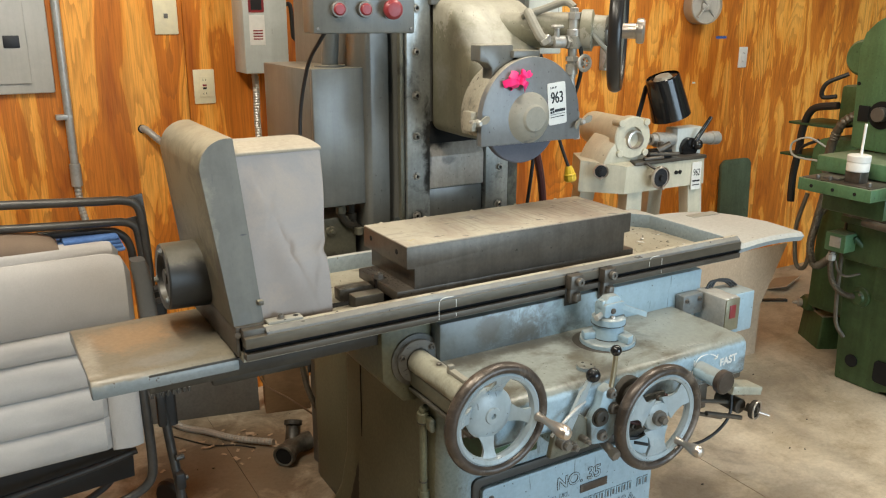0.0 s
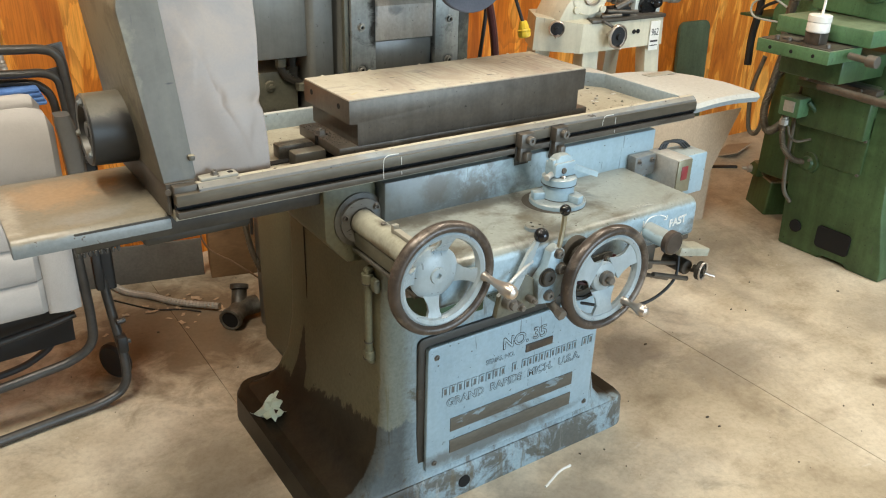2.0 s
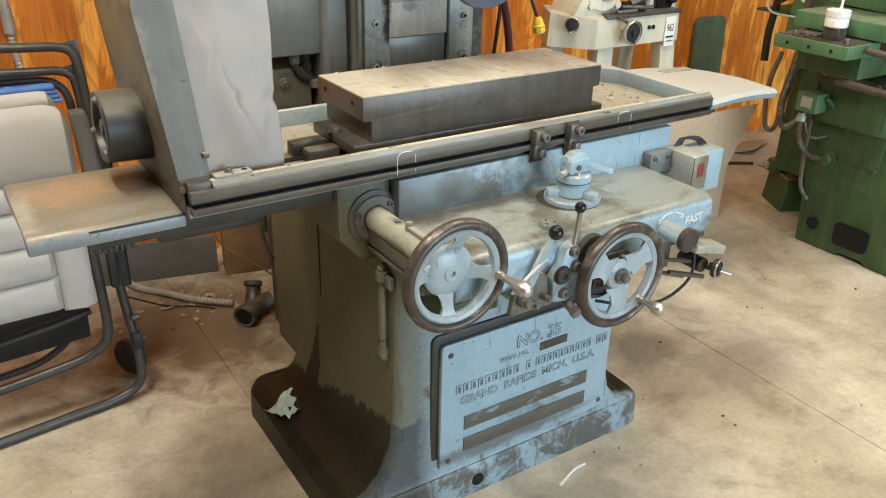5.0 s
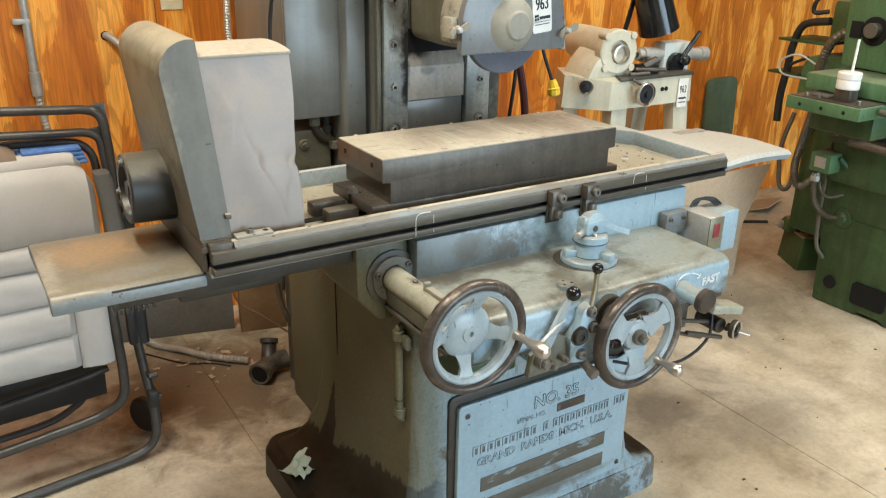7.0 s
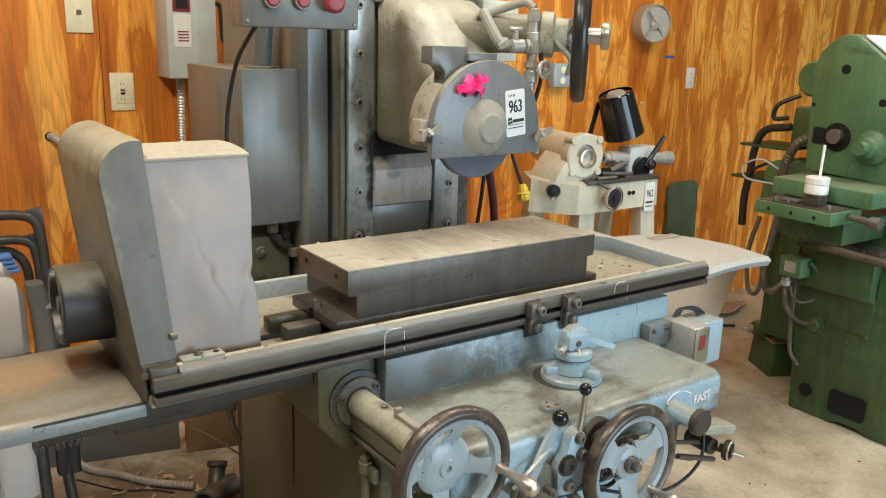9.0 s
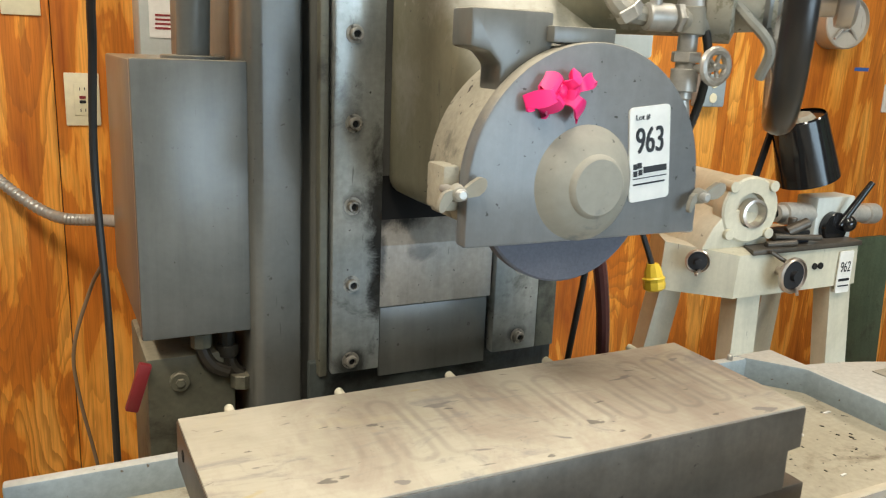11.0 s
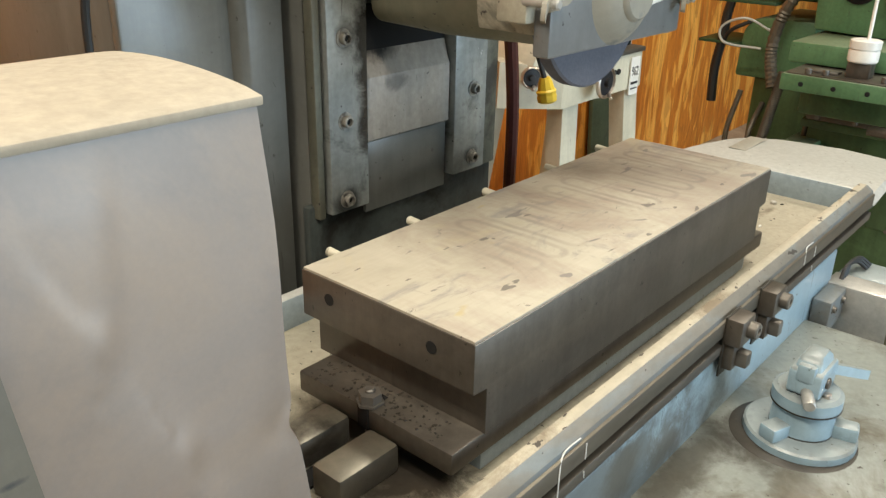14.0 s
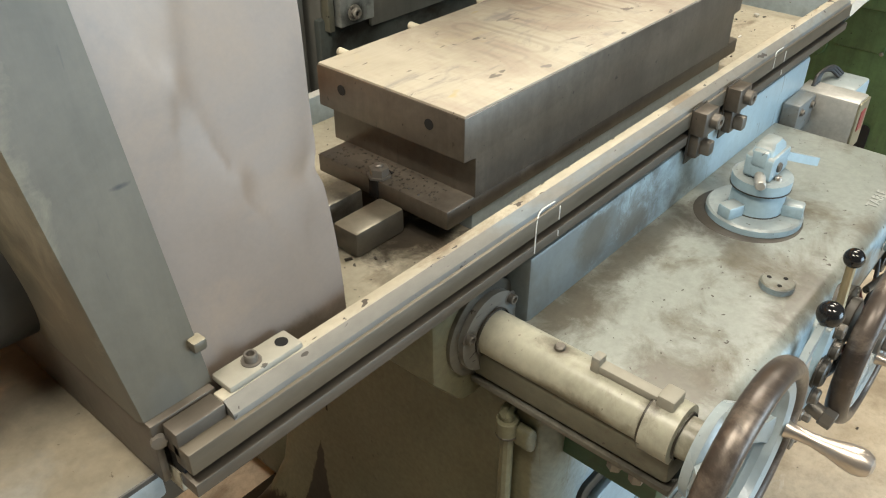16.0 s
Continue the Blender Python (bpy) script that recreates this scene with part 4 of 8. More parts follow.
for nm, x0, x1, z0, z1 in (("left_gib", -0.032, 0.05, 1.084, 2.2), ("right_gib", 0.264, 0.354, 1.082, 1.74)):
    b = B(); box(b, x0, x1, 0.0, 0.035, z0, z1, 0.003)
    gib = part("gib_strip", b, M_GIB, g, "bolted slide strip with oil smears")
    for z in (1.105, 1.233, 1.359, 1.486, 1.617, 1.745, 1.87, 2.0):
        if z < z1 - 0.02:
            socket_bolt("bolt", gib, (0 if x0 < 0.1 else 0.315, 0.0, z + (0.003 if x0 > 0.1 else 0)), (0, -1, 0), 0.0095, 0.011, material=M_GREASY)
            b = B(); cyl(b, (0 if x0 < 0.1 else 0.315, -0.0035, z + (0.003 if x0 > 0.1 else 0)), (0 if x0 < 0.1 else 0.315, -0.0062, z + (0.003 if x0 > 0.1 else 0)), 0.0052, n=6, e=0); part("hex_socket", b, M_HOLE, gib)
b = B(); prism(b, [(0.012, 1.185), (0.012, 1.288), (0.016, 1.296), (0.031, 1.345), (0.036, 1.345), (0.03, 1.185)], "yz", 0.052, 0.262, 0.0015)
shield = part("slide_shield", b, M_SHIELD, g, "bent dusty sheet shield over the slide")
b = B(); box(b, 0.056, 0.258, 0.016, 0.03, 1.062, 1.183, 0.002)
part("lower_shield", b, M_GREY, shield)
# Black sheet stands in for the shade between head and shield
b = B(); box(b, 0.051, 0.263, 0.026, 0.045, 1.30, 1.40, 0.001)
part("gap_shade", b, M_HOLE, g, "black sheet for the shade in the gap under the head")
b = B()
prism(b, [(0.043, 1.755), (0.272, 1.755), (0.272, 2.1), (0.043, 2.1)], "xz", -0.02, 0.02, 0.003)
prism(b, [(0.275, 1.735), (0.39, 1.735)] + arc(0.355, 1.885, 0.035, 0, 90, 6) + [(0.275, 1.92)], "xz", -0.02, 0.02, 0.003)
cov = part("slide_cover", b, M_GREY, g, "grey sheet cover above the wheel head")
for p in ((0.32, -0.02, 1.765), (0.325, -0.02, 1.87)):
    socket_bolt("bolt", cov, p, (0, -1, 0), 0.009, 0.01)

b = B(); box(b, -0.062, 0.405, 0.022, 0.04, 0.97, 1.10, 0.006)
part("slide_base", b, M_SLIDE, g, "dark oily lower slide face")
for x0, x1 in ((-0.05, -0.036), (0.36, 0.40)):
    b = B(); box(b, x0, x1, 0.010, 0.03, 1.078, 1.74, 0.003)
    part("slide_edge", b, M_OLIVE, g, "olive edge strip of the slide")

# electrical box beside the column
b = B(); box(b, -0.306, -0.135, 0.10, 0.52, 1.15, 1.568, 0.004)
ebox = part("electrical_box", b, M_GREY, g, "grey steel electrical cabinet")
b = B(); box(b, -0.308, -0.133, 0.08, 0.098, 1.146, 1.571, 0.004)
part("door", b, M_GREY, ebox)
b = B(); cyl(b, (-0.20, 0.2, 1.565), (-0.20, 0.17, 1.72), 0.026); cyl(b, (-0.20, 0.2, 1.566), (-0.20, 0.2, 1.575), 0.05)
part("post", b, M_GREY, g)
b = B(); box(b, -0.30, -0.16, 0.12, 0.34, 0.80, 1.10, 0.004)
lb = part("junction_box", b, M_OLIVE, g, "grimy lower junction box")
b = B(); box(b, -0.010, 0.010, -0.007, 0.007, -0.04, 0.04, 0.003, m=pose(-0.315, 0.10, 1.065, 0, 18, 0))
part("red_lever", b, M_RED, lb, "red valve lever")
b = B(); tube(b, [(-0.17, 0.13, 1.15), (-0.17, 0.13, 1.10), (-0.165, 0.125, 1.07), (-0.15, 0.12, 1.055)], 0.013)
cyl(b, (-0.17, 0.13, 1.11), (-0.17, 0.13, 1.09), 0.018)
part("elbow", b, M_GRIMY, lb)
b = B(); tube(b, [(-0.215, 0.115, 1.15), (-0.215, 0.11, 1.115), (-0.20, 0.105, 1.085), (-0.175, 0.105, 1.07)], 0.011); part("elbow", b, M_GRIMY, lb)
for px, pz, r in ((-0.215, 1.128, 0.017), (-0.15, 1.05, 0.020)):
    b = B(); cyl(b, (px, 0.112, pz + 0.012), (px, 0.112, pz - 0.012), r, n=8); part("gland_nut", b, M_OLIVE, lb)
for px, pz in ((-0.205, 0.93), (-0.25, 1.06)):
    b = B(); cyl(b, (px, 0.122, pz), (px, 0.108, pz), 0.016, n=18); cyl(b, (px, 0.109, pz), (px, 0.102, pz), 0.008, n=6); part("plug_screw", b, M_OLIVE, lb)

# push-button box
pm = pose(-0.2565, -0.19, 1.77, 0, 0, -7)
b = B(); box(b, -0.142, 0.142, 0.0, 0.11, -0.092, 0.11, 0.006, m=pm)
pb = part("button_box", b, M_GREY, g, "grey push-button box with three red and three green buttons")
for i in range(3):
    for z, mt, r in ((-0.03, M_RED, 0.019 if i < 2 else 0.026), (0.045, M_BGREEN, 0.019)):
        b = B()
        c0 = pm @ Vector((-0.075 + 0.072 * i, 0, z)); d = pm.to_3x3() @ Vector((0, -1, 0))
        if i < 2 or z > 0:
            cyl(b, c0, c0 + d * 0.018, 0.021)
            part("bezel", b, M_BOLT, pb)
            b = B(); lathe(b, c0 + d * 0.016, d, [(0.016, 0), (0.016, 0.004), (0.012, 0.008), (0, 0.009)], 20)
        else:
            lathe(b, c0, d, [(0.014, 0), (0.014, 0.02), (r, 0.022), (r, 0.032), (r * 0.7, 0.04), (0, 0.043)], 24)
        part("button", b, mt, pb)
for sx in (-0.13, 0.13):
    b = B(); c0 = pm @ Vector((sx, 0, -0.08)); cyl(b, c0, c0 + pm.to_3x3() @ Vector((0, -0.003, 0)), 0.005, n=10)
    part("screw", b, M_BOLT, pb)
b = B(); tube(b, [(-0.34, -0.17, 1.71), (-0.362, -0.12, 1.655), (-0.36, -0.02, 1.58), (-0.362, 0.05, 1.42), (-0.355, 0.06, 1.2), (-0.353, 0.075, 0.98), (-0.35, 0.1, 0.6)], 0.0055)
part("cable", b, M_RUBBER, g, "black rubber cable")

b = B(); tube(b, [(-0.33, 0.53, 1.16), (-0.354, 0.60, 1.086), (-0.392, 0.60, 0.963), (-0.388, 0.60, 0.852), (-0.356, 0.60, 0.633), (-0.372, 0.61, 0.46), (-0.341, 0.62, 0.337), (-0.248, 0.62, 0.253), (-0.163, 0.62, 0.171), (-0.08, 0.62, 0.09)], 0.004, 8)
part("thin_cord", b, M_CORD, g, "thin brown cord")

# wheel head
b = B()


def head_ring(y, x0, x1, z0, z1, r):
    return [(px, y, pz) for px, pz in rrect(x0, x1, z0, z1, r)]


loft(b, [head_ring(0.0, 0.06, 0.36, 1.375, 1.775, 0.03), head_ring(-0.06, 0.06, 0.36, 1.372, 1.77, 0.035), head_ring(-0.12, 0.062, 0.355, 1.366, 1.75, 0.05),
         head_ring(-0.17, 0.064, 0.34, 1.363, 1.70, 0.07), head_ring(-0.21, 0.066, 0.32, 1.361, 1.645, 0.09), head_ring(-0.25, 0.07, 0.30, 1.36, 1.61, 0.10), head_ring(-0.30, 0.08, 0.28, 1.37, 1.58, 0.095)])
part("wheel_head", b, M_HEAD, g, "dusty grey wheel head casting with peeling paint")
HC, HZ, HR = 0.178, 1.444, 0.172
half = [(HC + HR * 1.03, 1.375), (HC + HR * 1.03, HZ - 0.03)] + [p for p in arc(HC, HZ, HR, 0, 180, 40)] + [(HC - HR, 1.375)]
b = B(); prism(b, half, "xz", -0.36, -0.335, 0.004)
hood = part("wheel_guard", b, M_HOOD, g, "grey half-round wheel guard cover")
band = arc(HC, HZ, HR - 0.006, 62, 196, 30) + arc(HC, HZ, HR - 0.03, 196, 62, 30)
b = B(); prism(b, band, "xz", -0.335, -0.24, 0.003)
part("guard_band", b, M_CAKED, g, "dust-caked guard rim")
b = B(); lathe(b, (0.168, -0.36, 1.447), (0, -1, 0), [(0.072, 0), (0.070, 0.002), (0.066, 0.007), (0.058, 0.015), (0.050, 0.0205), (0.043, 0.0235), (0.0395, 0.0255), (0.0375, 0.030), (0.034, 0.0325), (0, 0.033)], 44)
part("spindle_dome", b, M_DUST, hood)
b = B(); cyl(b, (0.172, -0.325, 1.44), (0.172, -0.30, 1.44), 0.128, n=64, e=0.003)
part("grinding_wheel", b, M_STONE, g, "blue-grey abrasive grinding wheel")
b = B(); prism(b, [(0.015, 1.605), (0.015, 1.648), (0.125, 1.648), (0.125, 1.60), (0.11, 1.58), (0.075, 1.555), (0.055, 1.555), (0.055, 1.585), (0.04, 1.60)], "xz", -0.335, -0.285, 0.004)
part("bracket", b, M_GREY, g)
b = B(); box(b, 0.116, 0.205, -0.35, -0.25, 1.613, 1.632, 0.002)
part("clamp_bar", b, M_GREY, g)
for cx, cz, e0, e1 in ((-0.010, 1.443, -0.004, 0.018), (0.352, 1.425, -0.018, 0.020)):
    b = B(); box(b, cx + e0, cx + e1, -0.338, -0.292, cz - 0.027, cz + 0.027, 0.004, 2)
    ear = part("clamp_ear", b, M_CAKED, g, "dust-caked clamp ear")
    b = B(); cyl(b, (cx, -0.33, cz), (cx, -0.382, cz), 0.006)
    for k in range(7):
        lathe(b, (cx, -0.3665 - 0.0022 * k, cz), (0, -1, 0), [(0.0058, 0), (0.0068, 0.0008), (0.0058, 0.0016)], 14)
    part("stud", b, M_GALV, ear)
    b = B(); cyl(b, (cx, -0.362, cz), (cx, -0.374, cz), 0.011, 0.009)
    for sgn in (-1, 1):
        loft(b, [[(cx + sgn * (0.007 + q), -0.368 - dy + u, cz + sgn * 0.55 * q + w) for u, w in ((-0.0035, -hh), (0.0035, -hh), (0.0035, hh), (-0.0035, hh))] for q, dy, hh in ((0, 0, 0.005), (0.008, 0.003, 0.0085), (0.015, 0.007, 0.0105), (0.020, 0.010, 0.0075), (0.0225, 0.011, 0.003))])
    part("wing_nut", b, M_DUST, ear)
# lot label
LM = pose(0.2645, -0.3625, 1.4825, 0, -6, 0)
b = B(); prism(b, rrect(-0.032, 0.032, -0.060, 0.060, 0.006), "xz", 0.0, 0.0023, 0)
b.transform(LM)
lab = part("lot_label", b, M_WHITE, hood, "white lot sticker numbered 963")
NARROW = Matrix.Diagonal((0.66, 1, 1, 1))
b = B()
for k, dx in enumerate((-0.0006, 0.0, 0.0006)):
    merge(b, text_mesh("963", 0.046, LM @ pose(dx, -0.0004 - 0.0002 * k, 0.016, 90, 0, 0) @ NARROW))
part("number", b, M_INK, lab)
part("caption", text_mesh("Lot #", 0.010, LM @ pose(-0.012, -0.0006, 0.047, 90, 0, 0)), M_INK, lab)
for x0, x1, z0, z1 in ((-0.026, -0.020, -0.018, -0.011), (-0.019, -0.013, -0.017, -0.010), (-0.026, -0.020, -0.027, -0.020), (-0.018, -0.012, -0.026, -0.019), (-0.010, 0.027, -0.024, -0.016), (-0.026, 0.027, -0.0305, -0.0295), (-0.026, 0.024, -0.0385, -0.0365)):
    b = B(); box(b, x0, x1, -0.001, 0.0, z0, z1, 0)
    b.transform(LM)
    part("print_bar", b, M_INK, lab)
# pink flagging tape, a bow of crumpled ribbon ends
def ribbon(bm, pts, width, side, thick=0.0014):
    path = spline(pts, 5)
    rings = []
    for k, p in enumerate(path):
        d = (path[min(k + 1, len(path) - 1)] - path[max(k - 1, 0)]).normalized()
        s = (Vector(side) - d * Vector(side).dot(d)).normalized()
        n = d.cross(s) * thick
        w = width * (0.86 + 0.14 * math.sin(1.1 * k))
        rings.append([p + s * w + n, p - s * w + n, p - s * w - n, p + s * w - n])
    loft(bm, rings)


tape = thing("flagging_tape", 0.114, -0.362, 1.559, "knotted fluorescent pink tape tied on the wheel guard", "marking tape")
rng = random.Random(3)
for a, ln in ((18, 0.048), (48, 0.030), (150, 0.026), (196, 0.046), (232, 0.030), (318, 0.040), (345, 0.026)):
    ca, sa = math.cos(radians(a)), math.sin(radians(a))
    c0 = Vector((0.114, -0.368, 1.559))
    out = Vector((ca, 0, sa))
    b = B()
    ribbon(b, [c0 + out * 0.003, c0 + out * ln * 0.5 + Vector((0, -0.016 - 0.008 * rng.random(), 0)), c0 + out * ln + Vector((0, -0.006 + 0.006 * rng.random(), 0)), c0 + out * ln * 0.8 + Vector((0.004, -0.002, -0.006))], rng.uniform(0.007, 0.0125), Vector((-sa, 0.5 * rng.uniform(-1, 1), ca)))
    part("ribbon_end", b, M_PINK, tape)
b = B(); ball(b, (0.114, -0.372, 1.559), 0.010, 12); part("knot", b, M_PINK, tape)
# elevating arm and its handwheel
AX = Vector((0.70, -0.714, 0.0))
AC = Vector((0.472, -0.372, 1.683))
b = B(); cyl(b, AC - AX * 0.42, AC - AX * 0.11, 0.052); lathe(b, AC - AX * 0.11, AX, [(0.052, 0), (0.06, 0.004), (0.06, 0.035), (0.045, 0.04), (0.042, 0.09), (0, 0.09)], 28)
part("arm", b, M_HEAD, g, "dust-covered elevating arm")


def hand_wheel(c, axis, R, r, dish, spokes, a0, rim_mat, body_mat, label, up=Vector((0, 0, 1)), disc=0.045, wide=0.022):
    """Dished spoked wheel; axis points at the user."""
    ax = Vector(axis).normalized()
    sx = up.cross(ax).normalized()
    c = Vector(c)
    b = B(); torus(b, c, ax, R - r, r, 52, 14, 1.25)
    rim = part("hand_wheel", b, rim_mat, g, label)
    b = B(); torus(b, c - ax * 0.004, ax, R - 2 * r - 0.003, 0.011, 52, 8, 1.3)
    part("inner_ring", b, body_mat, rim)
    b = B(); lathe(b, c - ax * dish, ax, [(0.0, -0.012), (disc - 0.004, -0.012), (disc, 0.0), (disc * 0.92, 0.006), (disc * 0.6, 0.013), (0.020, 0.016), (0.018, 0.020), (0.007, 0.021), (0.005, 0.014), (0, 0.014)], 36)
    part("hub_disc", b, body_mat, rim)
    for i in range(spokes):
        a = radians(a0 + 360 * i / spokes)
        d = sx * math.cos(a) + up * math.sin(a)
        n = ax.cross(d)
        p0, p1 = c - ax * dish + d * disc * 0.85, c - ax * 0.004 + d * (R - 2 * r)
        rings = []
        for k in range(5):
            t = k / 4
            p = p0.lerp(p1, t) + ax * (0.006 * math.sin(math.pi * t))
            w = wide - 0.45 * wide * math.sin(math.pi * min(t * 1.1, 1)) + 0.004 * t
            rings.append([p + n * w + ax * 0.006, p - n * w + ax * 0.006, p - n * w * 0.8 - ax * 0.006, p + n * w * 0.8 - ax * 0.006])
        b = B(); loft(b, rings); part("spoke", b, body_mat, rim)
    return rim, sx


def crank(rim, p, axis, length, r):
    b = B(); lathe(b, p, axis, [(0.0, 0), (r * 0.75, 0), (r * 0.55, length * 0.10), (r * 0.5, length * 0.3), (r * 0.68, length * 0.5), (r * 0.95, length * 0.68), (r * 1.05, length * 0.8), (r * 0.98, length * 0.89), (r * 0.75, length * 0.96), (r * 0.35, length * 0.995), (0, length)], 20)
    part("crank_handle", b, M_CHROME, rim, "worn chrome crank handle")


rim, sx = hand_wheel(AC, AX, 0.178, 0.016, 0.03, 3, 30, M_BLACKRIM, M_GREY, "large black-rimmed elevating handwheel")
crank(rim, AC + Vector((0, 0, 0.155)) + AX * 0.01, AX, 0.10, 0.0165)
b = B(); lathe(b, AC - AX * 0.02, AX, [(0.022, 0), (0.022, 0.07), (0.034, 0.072), (0.036, 0.078), (0.036, 0.09), (0.03, 0.095), (0, 0.096)], 28)
part("knob", b, M_CHROME, rim)
# coolant pipework above the hood
b = B(); tube(b, [(0.255, -0.22, 1.733), (0.245, -0.24, 1.728), (0.25, -0.27, 1.688), (0.26, -0.29, 1.66), (0.295, -0.3, 1.653), (0.345, -0.315, 1.65)], 0.014)
pipe = part("coolant_hose", b, M_DUST, g, "dusty coolant pipe with fittings")
b = B(); cyl(b, (0.35, -0.315, 1.748), (0.35, -0.315, 1.548), 0.013); cyl(b, (0.35, -0.315, 1.688), (0.35, -0.315, 1.648), 0.019); cyl(b, (0.35, -0.315, 1.588), (0.35, -0.315, 1.558), 0.018)
cyl(b, (0.285, -0.305, 1.652), (0.32, -0.312, 1.652), 0.018)
cyl(b, (0.35, -0.315, 1.548), (0.37, -0.33, 1.368), 0.010)
part("riser_pipe", b, M_GALV, pipe)
b = B()
torus(b, (0.36, -0.36, 1.593), (0, -1, 0), 0.02, 0.006, 20, 8); cyl(b, (0.358, -0.32, 1.588), (0.36, -0.365, 1.593), 0.006)
for k in range(5):
    a = radians(72 * k); cyl(b, (0.36, -0.36, 1.593), (0.36 + 0.02 * math.cos(a), -0.36, 1.593 + 0.02 * math.sin(a)), 0.003, n=8)
part("valve_wheel", b, M_GALV, pipe)
b = B(); tube(b, [(0.35, -0.315, 1.748), (0.335, -0.29, 1.763), (0.295, -0.24, 1.743), (0.245, -0.2, 1.723)], 0.011)
part("pipe_bend", b, M_DUST, pipe)
for p0, p1, r, n in (((0.262, -0.292, 1.664), (0.272, -0.294, 1.650), 0.019, 6), ((0.325, -0.312, 1.652), (0.335, -0.313, 1.652), 0.020, 6), ((0.35, -0.315, 1.735), (0.35, -0.315, 1.715), 0.018, 6), ((0.35, -0.315, 1.668), (0.35, -0.315, 1.632), 0.021, 16), ((0.33, -0.315, 1.65), (0.372, -0.315, 1.65), 0.018, 16), ((0.35, -0.315, 1.61), (0.35, -0.315, 1.596), 0.020, 6)):
    b = B(); cyl(b, p0, p1, r, n=n); part("fitting", b, M_GALV if n == 6 else M_DUST, pipe)
b = B(); cyl(b, (0.295, -0.31, 1.69), (0.295, -0.31, 1.655), 0.008); torus(b, (0.295, -0.31, 1.695), (0, 0, 1), 0.014, 0.005, 18, 8); part("petcock", b, M_GALV, pipe)
b = B(); tube(b, [(0.39, -0.33, 1.69), (0.40, -0.36, 1.66), (0.43, -0.38, 1.62), (0.44, -0.36, 1.58)], 0.007, 8); part("nozzle_line", b, M_DUST, pipe)
b = B(); tube(b, [(0.365, -0.30, 1.70), (0.375, -0.33, 1.60), (0.38, -0.30, 1.50), (0.35, -0.28, 1.44)], 0.006)
part("cable", b, M_RUBBER, g, "black rubber cable")
b = B(); tube(b, [(0.36, 0.0, 1.66), (0.46, 0.04, 1.4), (0.565, 0.09, 1.15), (0.61, 0.12, 0.9), (0.62, 0.12, 0.5)], 0.014)
part("hose", b, M_HOSE, g, "dark red rubber hose")
b = B(); box(b, 0.42, 0.56, 0.0, 0.16, 1.60, 1.78, 0.006)
part("motor_box", b, M_LGREY, g)

# saddle, apron
b = B()
box(b, -0.25, 0.692, -0.575, 0.0, 0.79, 0.975, 0.006)
sad = part("saddle", b, M_BLUE, g, "blue-grey saddle casting")
# Shade under the table is painted onto this lug as dark olive
b = B(); prism(b, [(-0.398, 0.97), (-0.395, 0.835), (-0.335, 0.765), (-0.252, 0.755), (-0.252, 0.97)], "xz", -0.538, -0.25, 0.008)
part("saddle_lug", b, M_BASE, sad, "saddle lug with its shade painted in as olive")
b = B(); box(b, -0.95, 0.62, -0.52, -0.18, 0.930, 0.976, 0.004); box(b, -0.80, -0.55, -0.46, -0.22, 0.885, 0.92, 0.01)
way = part("way", b, M_GRIMY, g, "dark greasy underside way")
for k in range(8):
    b = B(); box(b, -0.949 + 0.0115 * k, -0.943 + 0.0115 * k, -0.522, -0.49, 0.920, 0.932, 0.001, 1)
    part("rack_tooth", b, M_GRIMY, way)
b = B()
prism(b, [(-0.565, 0.765)] + arc(-0.858 + 0.012, 0.777, 0.012, 270, 180, 3) + arc(-0.858 + 0.028, 0.873 - 0.028, 0.028, 180, 90, 6) + [(-0.565, 0.873)], "yz", -0.27, 0.575, 0.008, 3)
prism(b, [(-0.10, 0.77), (-0.09, 0.72), (-0.06, 0.70), (0.10, 0.70), (0.17, 0.735), (0.20, 0.77)], "xz", -0.852, -0.66, 0.006)
ap = part("apron", b, M_APRON, g, "blue-grey apron with a wide dusty flat top")
b = B(); prism(b, [(-0.325, 0.845), (-0.320, 0.812), (-0.31, 0.807), (-0.272, 0.807), (-0.272, 0.87), (-0.30, 0.88), (-0.325, 0.86)], "xz", -0.83, -0.540, 0.006); part("shaft_cradle", b, M_OLIVE, ap, "olive dusty cradle under the shaft")
b = B(); box(b, -0.323, -0.272, -0.835, -0.54, 0.798, 0.8065, 0.001); part("gasket", b, M_FOOT, ap, "black oily joint")
for y in (-0.76, -0.79):
    b = B(); cyl(b, (-0.312, y, 0.80), (-0.312, y, 0.782), 0.010, n=6); part("nut", b, M_BOLT, ap)
b = B(); box(b, -0.26, -0.10, -0.80, -0.655, 0.69, 0.766, 0.004)
part("oil_pan", b, M_GREEND, g)

# cross-feed shaft and wheel
SX, SZ = -0.302, 0.880
b = B(); lathe(b, (SX, -0.536, SZ), (0, -1, 0), [(0, 0), (0.070, 0), (0.070, 0.008), (0.056, 0.010), (0.048, 0.018), (0, 0.018)], 36)
fl = part("shaft_flange", b, M_FOOT, g)
b = B(); lathe(b, (SX, -0.545, SZ), (0, -1, 0), [(0.057, 0), (0.057, 0.010), (0.03, 0.010)], 36); part("flange_ring", b, M_LIP, fl)
for a in (40, 160, 280):
    socket_bolt("bolt", fl, (SX + 0.050 * math.cos(radians(a)), -0.554, SZ + 0.050 * math.sin(radians(a))), (0, -1, 0), 0.007, 0.009)
b = B(); lathe(b, (SX, -0.54, SZ), (0, -1, 0), [(0.031, 0), (0.031, 0.25), (0.0375, 0.251), (0.0375, 0.288), (0.026, 0.290), (0.024, 0.315), (0.04, 0.325), (0.04, 0.33), (0, 0.33)], 30)
